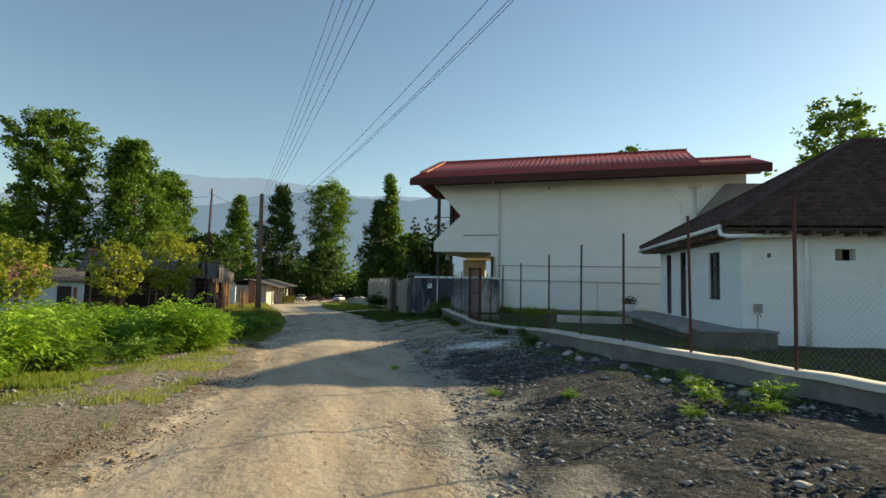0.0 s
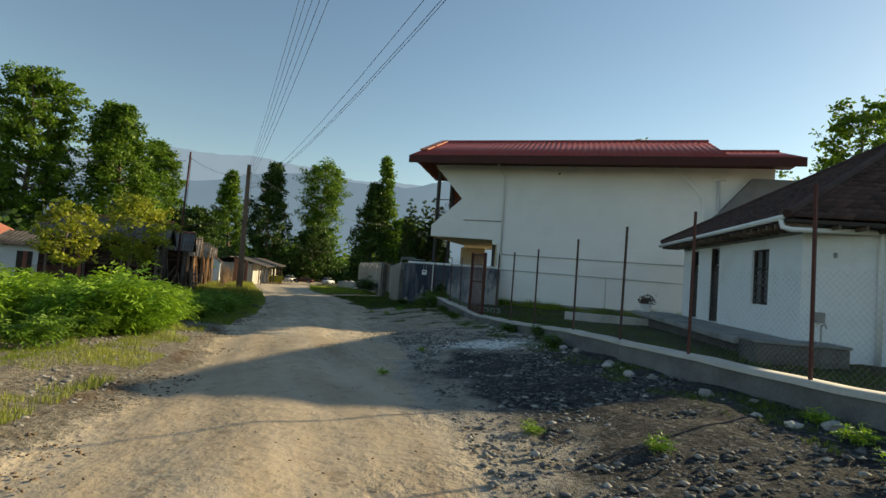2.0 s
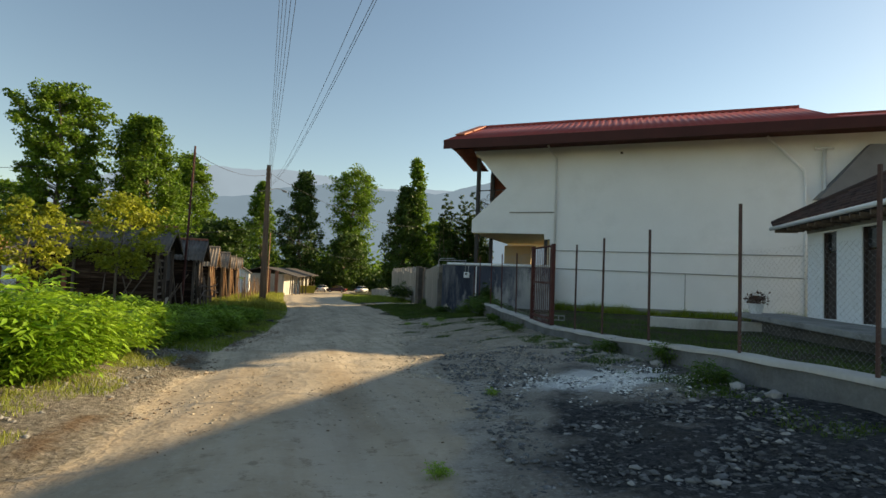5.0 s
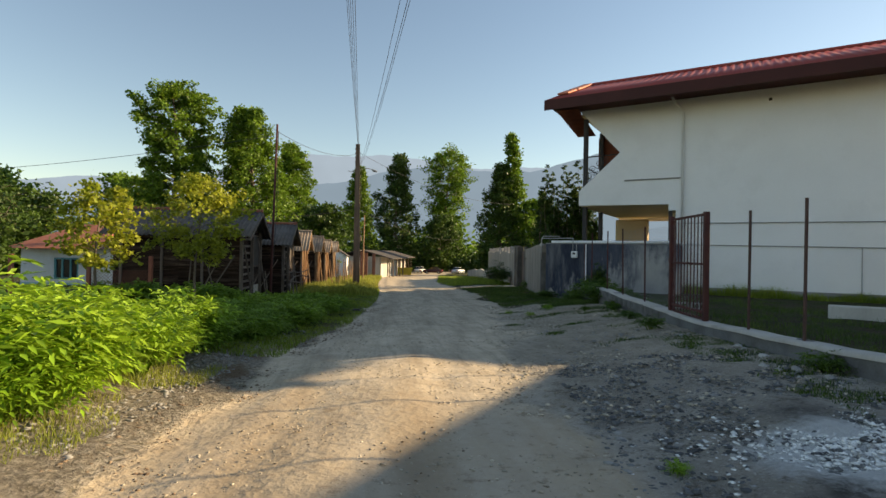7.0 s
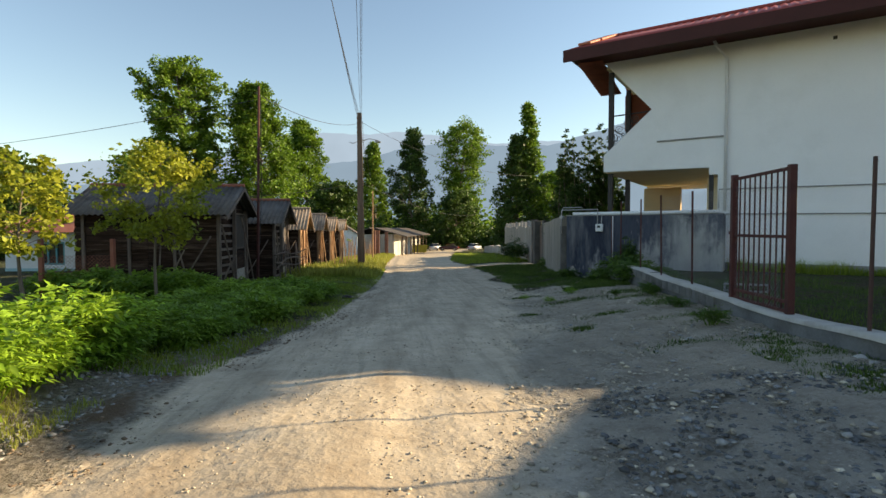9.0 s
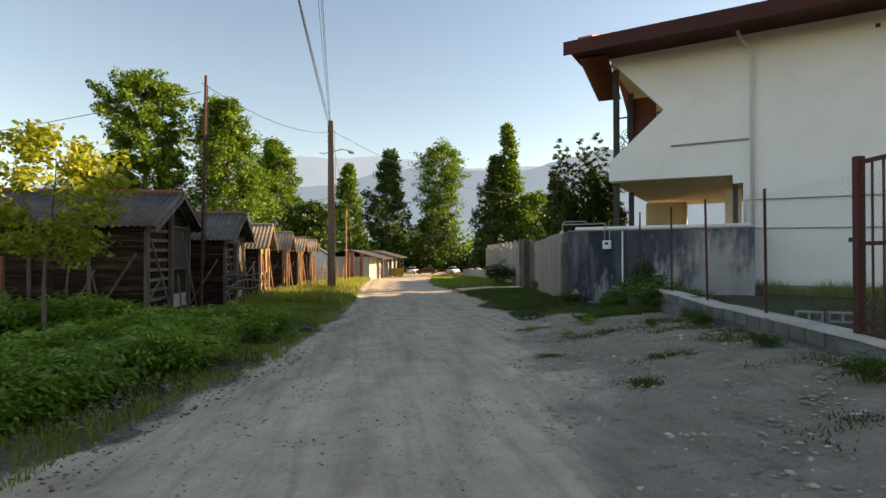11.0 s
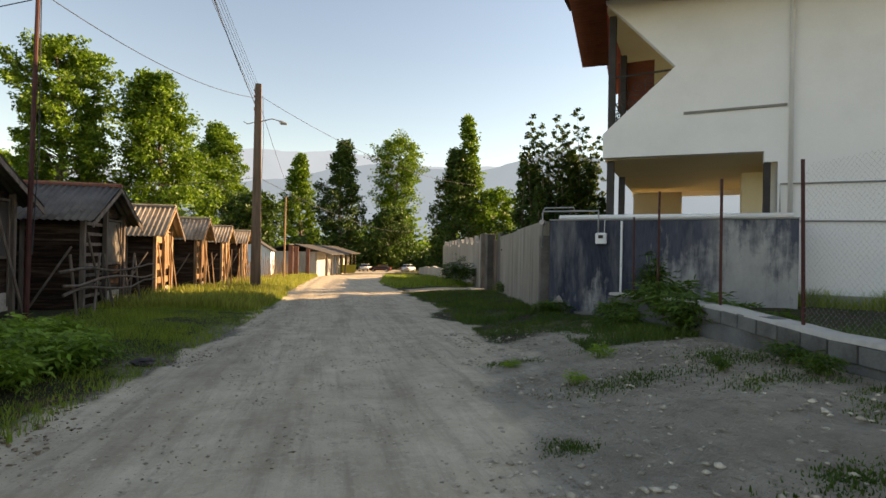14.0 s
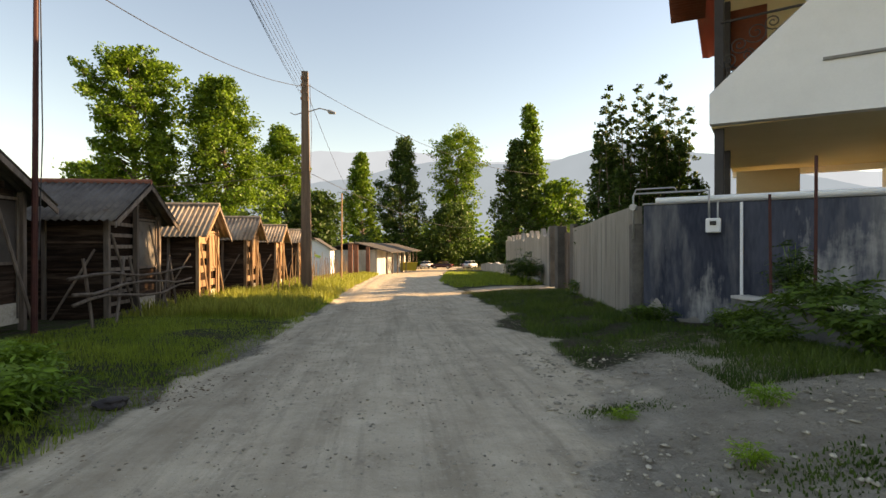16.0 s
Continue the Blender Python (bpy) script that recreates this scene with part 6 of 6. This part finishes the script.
for i in range(70):
    x, y = r.uniform(-2, 40), r.uniform(138, 150)
    h = r.uniform(4, 9)
    cs.append(np.array((x, y, ground_z(x, y) + h * 0.42)) + r.normal(size=(120, 3)) * np.array([2.2, 2.2, h * 0.27]))
v, f = leaf_quads(np.concatenate(cs), 0.55, seed=4)
tagged(mesh_object("hedge_woods", v, f, LEAF_DARK), "dark green thickets behind the sheds", "woods", kind="stuff")

# ---------- stones ----------


def stones(name, pts, sizes, material, label, category="stones"):
    """Loose angular stones, joined."""
    r = np.random.default_rng(8)
    base = np.array([(0, 0, 1), (0.9, 0, 0.2), (0.28, 0.85, 0.2), (-0.73, 0.53, 0.2), (-0.73, -0.53, 0.2), (0.28, -0.85, 0.2), (0.5, 0.5, -0.5), (-0.6, 0, -0.5), (0.5, -0.5, -0.5)])
    tri = np.array([(0, 1, 2), (0, 2, 3), (0, 3, 4), (0, 4, 5), (0, 5, 1), (1, 6, 2), (2, 6, 3), (3, 6, 7), (3, 7, 4), (4, 7, 8), (4, 8, 5), (5, 8, 1), (1, 8, 6), (6, 8, 7)])
    n = len(pts)
    a = r.uniform(0, 6.28, n)
    j = base[None] * r.uniform(0.6, 1.3, (n, 9, 1)) * np.stack((np.ones(n), r.uniform(0.5, 1, n), r.uniform(0.25, 0.55, n)), -1)[:, None, :] * np.asarray(sizes)[:, None, None]
    x = j[..., 0] * np.cos(a)[:, None] - j[..., 1] * np.sin(a)[:, None]
    y = j[..., 0] * np.sin(a)[:, None] + j[..., 1] * np.cos(a)[:, None]
    v = np.stack((x, y, j[..., 2]), -1) + np.asarray(pts)[:, None, :]
    f = (np.arange(n)[:, None, None] * 9 + tri[None]).reshape(-1, 3)
    ob = mesh_object(name, v.reshape(-1, 3), f, material)
    return tagged(ob, label, category, kind="stuff")


def stone_spots(n, y0, y1, lim):
    y = y0 + (y1 - y0) * rng.random(n)
    lo, hi = lim(y)
    x = lo + (hi - lo) * rng.random(n)
    return np.stack((x, y, land(x, y)), -1)


p = stone_spots(11000, 2, 17.5, lambda y: (right_edge(y) + 0.25, kerb_x(y) - 0.2))
pp = stone_spots(1500, 2.5, 22, lambda y: (right_edge(y) + 0.2, kerb_x(y) - 0.2))
stones("pale_stones", pp, 0.015 + 0.055 * rng.random(len(pp)) ** 3, STONE, "pale broken stones scattered in the rubble")
stones("gravel", p, 0.014 + 0.04 * rng.random(len(p)) ** 2.5, PEBBLE, "loose grey gravel and rubble beside the road")
p = stone_spots(5200, 14, 31, lambda y: (right_edge(y) - 0.6, np.minimum(kerb_x(y) - 0.2, 10.2)))
stones("strip_rubble", p, 0.01 + 0.045 * rng.random(len(p)) ** 3, ROAD_GRAVEL, "scattered stones on the pale strip beside the road")
p = stone_spots(2400, 1.5, 42, lambda y: (left_edge(y) - 0.1, right_edge(y)))
stones("road_pebbles", p, 0.005 + 0.016 * rng.random(len(p)) ** 5, CLOD, "small pebbles and clods on the dirt road")
p = stone_spots(16000, 12, 42, lambda y: (left_edge(y) - 0.1, right_edge(y) + 0.4))
stones("road_gravel", p, 0.006 + 0.02 * rng.random(len(p)) ** 3, ROAD_GRAVEL, "fine loose gravel trodden into the dirt road")
p = stone_spots(4200, 3, 34, lambda y: (left_edge(y) - 0.5, left_edge(y) + 0.45))
stones("verge_clods", p, 0.008 + 0.03 * rng.random(len(p)) ** 3, CLOD, "brown earth clods along the road edge")
p = stone_spots(5200, 7.5, 24, lambda y: (left_edge(y) - np.where(y < 14, 3.6, 1.7), left_edge(y) - 0.35))
stones("verge_rubble", p, 0.01 + 0.05 * rng.random(len(p)) ** 3, STONE, "pale rubble and clods along the verge")
u = rng.normal(size=(2800, 2)) * np.array([0.6, 0.46]) + np.array([6.2, 13.0])
stones("chalk_patch", np.stack((u[:, 0], u[:, 1], land(u[:, 0], u[:, 1]) + 0.005), -1), 0.008 + 0.03 * rng.random(2800) ** 2.5, CHALK, "spread of crushed white plaster rubble on the gravel")
for i in range(26):
    y = rng.uniform(4.5, 18)
    x = float(kerb_x(y)) - rng.uniform(0.3, 1.0)
    s = rng.uniform(0.035, 0.1)
    b = bmesh.new()
    bmesh.ops.create_icosphere(b, subdivisions=2, radius=s)
    for vv in b.verts:
        vv.co *= 1 + 0.6 * noise.noise(vv.co * (1.9 / s) + Vector((i * 7.1, 0, 0)))
        vv.co.z *= 0.65
    o = link("rock", b, STONE)
    o.location = (x, y, ground_z(x, y) + s * 0.25)
    o.rotation_euler = (0, 0, rng.uniform(0, 6))
    tagged(o, "rounded pale grey rock at the foot of the kerb", "rock", "rocks by the kerb")
clod = bmesh.new()
bmesh.ops.create_icosphere(clod, subdivisions=3, radius=0.16)
for vv in clod.verts:
    vv.co *= 1 + 0.5 * noise.noise(vv.co * 9)
    vv.co.z *= 0.4
o = link("burnt_clod", clod, DARK_WOOD)
o.location = (1.75, 28.4, ground_z(1.75, 28.4) + 0.04)
tagged(o, "dark flattened clod lying on the road edge", "clod")

# ---------- sticks and small fences ----------
sf = thing("stick_fence", pose(0, 0, 0), "rough fence of upright sticks along the verge", "fence")
for i in range(46):
    y = 44.5 + i * 0.8 + rng.normal(0, 0.06)
    x = -0.35 + 0.02 * (y - 44) + rng.normal(0, 0.1)
    z = ground_z(x, y)
    part("stick", tube([(x, y, z - 0.1), (x + rng.normal(0, 0.12), y + rng.normal(0, 0.15), z + rng.uniform(1.2, 2.2))], [0.035, 0.018], 5), WOOD_PALE, sf)
bf = thing("pole_rail", pose(0, 0, 0), "bent bare branches lashed as a rail before the sheds", "fence")
for z, j in ((0.2, 0.0), (-0.08, 0.12), (-0.3, 0.2)):
    part("rail", tube([(-1.55 + 0.1 * math.sin(k * 1.3 + j * 9) + 0.05 * k, 33.4 + k * 0.7, z + 0.07 * math.sin(k * 1.1 + j * 30)) for k in range(9)], [0.04 - 0.002 * k for k in range(9)], 6), WOOD_GREY, bf, "", True)
for y, t in ((34.1, -0.1), (35.0, 0.7), (36.3, -0.35), (37.4, 0.9), (38.5, -0.2)):
    part("prop", tube([(-1.45, y, ground_z(-1.45, y) - 0.1), (-1.6, y + t, 0.6)], 0.035, 6), WOOD_GREY, bf)
for x, y, dx, dy, h in ((-2.2, 28.6, 0.5, 0.3, 1.3), (-3.4, 29.6, -0.4, 0.2, 1.5), (-1.6, 29.9, -0.2, 0.25, 1.25), (-4.6, 30.2, 0.1, 0, 1.6), (-3.9, 28.9, 0.6, 0.1, 1.4)):
    o = link("leaning_stick", tube([(0, 0, -0.15), (dx * 0.5, dy * 0.5, h * 0.55), (dx, dy, h)], [0.035, 0.03, 0.02], 6), WOOD_GREY)
    o.location = (x, y, ground_z(x, y))
    tagged(o, "grey bare stick leaning in the weeds", "stick", "sticks by the sheds")
mf = thing("rusty_mesh_fence", pose(0, 0, 0), "short rusty mesh fence on orange timber posts", "fence")
for x, y in ((-5.6, 29.4), (-7.4, 28.9), (-9.4, 28.2), (-8.3, 20.5), (-6.2, 16.8)):
    z = ground_z(x, y)
    part("post", box(x - 0.06, x + 0.06, y - 0.06, y + 0.06, z - 0.2, z + 1.75, bevel=0.01), RUST_CAP, mf, "orange painted post")
b = bmesh.new()
for i in range(26):
    for sg in (1, -1):
        s = -0.9 + i * 0.1
        t0, t1 = max(0, -s) if sg > 0 else max(0, s + 0.9 - 1.8), 1
        p0 = max(0.0, min(1.8, s if sg > 0 else s + 0.9))
        p1 = max(0.0, min(1.8, s + 0.9 if sg > 0 else s))
        if abs(p1 - p0) < 0.05:
            continue
        h0 = (p0 - s) if sg > 0 else (s + 0.9 - p0)
        h1 = (p1 - s) if sg > 0 else (s + 0.9 - p1)
        tube([(-5.6 - p0, 29.4 - p0 * 0.28, -0.55 + h0 * 1.1), (-5.6 - p1, 29.4 - p1 * 0.28, -0.55 + h1 * 1.1)], 0.006, 3, b, False)
part("mesh", b, RUST_CAP, mf)

# ---------- white cottage across the verge ----------
wc = thing("white_cottage", pose(-18.8, 44.0, -0.4, 0, 0, -8), "low white cottage with teal window and brown tin roof", "house")
part("wall", pierced(5.2, -1.6, 1.5, [(2.0, 3.5, -0.35, 0.95)], 0.25), COTTAGE_WHITE, wc)
part("wall", box(4.95, 5.2, 0.252, 6, -1.6, 1.5), COTTAGE_WHITE, wc)
part("wall", box(0, 4.94, 5.75, 6, -1.6, 1.5), COTTAGE_WHITE, wc)
part("wall", box(0, 0.25, 0.252, 5.74, -1.6, 1.5), COTTAGE_WHITE, wc)
part("dado", box(-0.02, 5.22, -0.025, -0.003, -1.6, -0.55), BLUE_DADO, wc, "pale blue painted base of the wall")
w = part("window", box(2.0, 3.5, 0.1, 0.13, -0.35, 0.95), DARK_GLASS, wc)
for x0, x1, z0, z1 in ((2.0, 2.1, -0.35, 0.95), (3.4, 3.5, -0.35, 0.95), (2.45, 2.53, -0.25, 0.85), (2.95, 3.03, -0.25, 0.85), (2.1, 3.4, 0.85, 0.95), (2.1, 3.4, -0.35, -0.25)):
    part("frame", box(x0, x1, 0.02, 0.098, z0, z1), TEAL, w, "teal painted frame")
bm = bmesh.new()
q = [bm.verts.new(c) for c in ((-0.6, -0.6, 1.5), (5.8, -0.6, 1.5), (5.8, 6.6, 1.5), (-0.6, 6.6, 1.5), (1.6, 3, 3.1), (3.6, 3, 3.1))]
for ids in ((0, 1, 5, 4), (1, 2, 5), (2, 3, 4, 5), (3, 0, 4), (3, 2, 1, 0)):
    bm.faces.new([q[k] for k in ids])
part("roof", bm, RUST_CAP, wc, "brown rusty tin hip roof")
w2 = thing("white_outhouse", pose(-12.4, 40.5, 0, 0, 0, -8), "small white outhouse with striped tin roof", "house")
part("wall", box(0, 3.0, 0, 4, -1.6, 1.2), COTTAGE_WHITE, w2)
part("door", box(1.1, 1.9, -0.04, -0.003, -1.3, 0.8), DARK_WOOD, w2)
v, f = corrugated(3.8, 2.6, 0.25, 0.03)
for sd in (0, 1):
    m = (pose(-0.4, -0.4, 1.15) if sd == 0 else pose(3.4, 4.4, 1.15, 0, 0, 180)) @ pose(0, 0, 0, 20)
    mesh_object("roof_sheet", [m @ Vector(c) for c in v], f, FIBRE, w2)

# ---------- long low building and cars at the end of the lane ----------
barn = thing("long_building", pose(3.3, 90.0, -1.0, 0, 0, 79.9), "long low building with overhanging sheet roof and lit pale wall", "building")
part("wall", pierced(32, -2.6, 1.5, [(6, 7.4, -2.2, 0.9), (11, 12.2, -2.2, 0.9), (20, 24, -2.2, 0.9), (26, 30, -2.2, 0.9)], 0.25), CONCRETE_PALE, barn)
# Dark sheet behind the openings stands in for the unlit interior.
part("inside", box(0.5, 31.5, 0.6, 0.7, -2.5, 1.4), DARK_WOOD, barn)
part("end_wall", box(0, 0.25, 0.26, 5.5, -2.6, 1.5), CONCRETE_PALE, barn)
part("roof", prism([(-0.8, 1.62), (32.8, 1.62), (32.8, 1.5), (-0.8, 1.5)], 5.0, pose(0, -1.6, -0.35, 15, 0, 0)), DARK_SHEET, barn)
part("roof", prism([(-0.8, 1.62), (32.8, 1.62), (32.8, 1.5), (-0.8, 1.5)], 4.0, pose(0, 6.9, -0.1, 165, 0, 0) @ pose(0, 0, -3.1)), DARK_SHEET, barn)
for x in (0.2, 4.4, 8.7, 13.0, 17.3, 21.6, 26.0, 31.0):
    part("post", box(x - 0.08, x + 0.08, -1.35, -1.19, -2.7, 1.2), WOOD_GREY, barn)
for x, y in ((0.7, 79.0), (1.15, 81.5), (2.2, 88.0)):
    pl = link("brick_pillar", box(-0.24, 0.24, -0.24, 0.24, -0.4, 3.4, bevel=0.02), BRICK_RED)
    pl.location = (x, y, ground_z(x, y))
    tagged(pl, "square red brick gate pillar", "pillar", "brick pillars")
hut = thing("white_hut", pose(-4.6, 77, -2.4), "small white gabled hut with dark roof behind the stick fence", "hut")
part("wall", prism([(0, -0.4), (3.4, -0.4), (3.4, 3.0), (1.7, 4.1), (0, 3.0)], 4.0), COTTAGE_WHITE, hut)
for m in (pose(1.7, -0.3, 4.16, 0, 33, 0), pose(1.7, -0.3, 4.16, 0, 147, 0) @ pose(0, 0, -0.08)):
    part("roof", box(0, 2.3, 0, 4.6, 0, 0.08, m), DARK_SHEET, hut)
bin_ = thing("yellow_bin", pose(8.0, 110.0, ground_z(8.0, 110.0)), "yellow metal waste skip by the lane", "bin")
YELLOW = mat("yellow_paint", (0.55, 0.38, 0.03), (0.65, 0.46, 0.05), 3, 20, 0.5, 0.1)
part("body", prism([(-1.3, 0.15), (1.3, 0.15), (1.6, 1.5), (-1.6, 1.5)], 1.4, pose(0, -0.7, 0)), YELLOW, bin_)
for x in (-0.9, 0.9):
    part("leg", box(x - 0.06, x + 0.06, -0.5, 0.5, -0.05, 0.15), DARK_IRON, bin_)

CAR_WHITE = mat("white_car_paint", (0.7, 0.7, 0.7), (0.76, 0.76, 0.76), 1, 10, 0.25, 0, vary=0, spec=0.5)
CAR_DARK = mat("dark_car_paint", (0.06, 0.02, 0.022), (0.08, 0.03, 0.03), 1, 10, 0.25, 0, vary=0, spec=0.5)
RUBBER = mat("tyre_rubber", (0.02, 0.02, 0.02), (0.035, 0.035, 0.035), 4, 30, 0.8, 0.1)
RED_LAMP = mat("red_lamp_plastic", (0.4, 0.02, 0.02), (0.5, 0.03, 0.03), 4, 30, 0.3, 0)


def car(x, y, turn, paint, label):
    c = thing("parked_car", pose(x, y, ground_z(x, y), 0, 0, turn), label, "car", "parked cars")
    b = prism([(-2.1, 0.25), (2.1, 0.25), (2.15, 0.55), (2.05, 0.8), (1.0, 0.92), (-1.6, 0.95), (-2.1, 0.85)], 1.66, pose(0, -0.83, 0))
    bmesh.ops.bevel(b, geom=[e for e in b.edges], offset=0.05, segments=2, affect="EDGES")
    part("body", b, paint, c, "", True)
    g = prism([(-1.65, 0.93), (1.05, 0.91), (0.35, 1.38), (-1.0, 1.4)], 1.46, pose(0, -0.73, 0))
    part("glasshouse", g, DARK_GLASS, c, "dark car windows")
    part("roof_panel", box(-1.05, 0.4, -0.68, 0.68, 1.39, 1.44, bevel=0.02), paint, c)
    for sx in (-1.3, 1.3):
        for sy in (-0.8, 0.8):
            wl = part("wheel", tube([(sx, sy - 0.09, 0.31), (sx, sy + 0.09, 0.31)], 0.31, 16), RUBBER, c)
            part("rim", tube([(sx, sy - 0.1, 0.31), (sx, sy + 0.1, 0.31)], 0.18, 12), WIRE, wl)
    for sy in (-0.65, 0.65):
        part("tail_lamp", box(-2.14, -2.09, sy - 0.14, sy + 0.14, 0.62, 0.8), RED_LAMP, c)
        part("headlamp", box(2.1, 2.16, sy - 0.15, sy + 0.15, 0.58, 0.74), PIPE_WHITE, c)
    return c


car(12.3, 125, 70, CAR_WHITE, "white saloon car parked at the lane's end")
car(15.0, 122.5, 165, CAR_DARK, "dark red saloon car parked across the lane")
car(20.9, 125, 60, CAR_WHITE, "white saloon car parked beside the rubble wall")
# leaves of the flower pot
v, f = leaf_quads(rng.normal(size=(260, 3)) * np.array([0.15, 0.15, 0.1]) + np.array([0, 0, 0.48]), 0.07, seed=77)
mesh_object("foliage", v, f, mat("dark_red_leaves", (0.06, 0.03, 0.02), (0.1, 0.05, 0.03), 3, 20, 0.6, 0, island=True), pot)
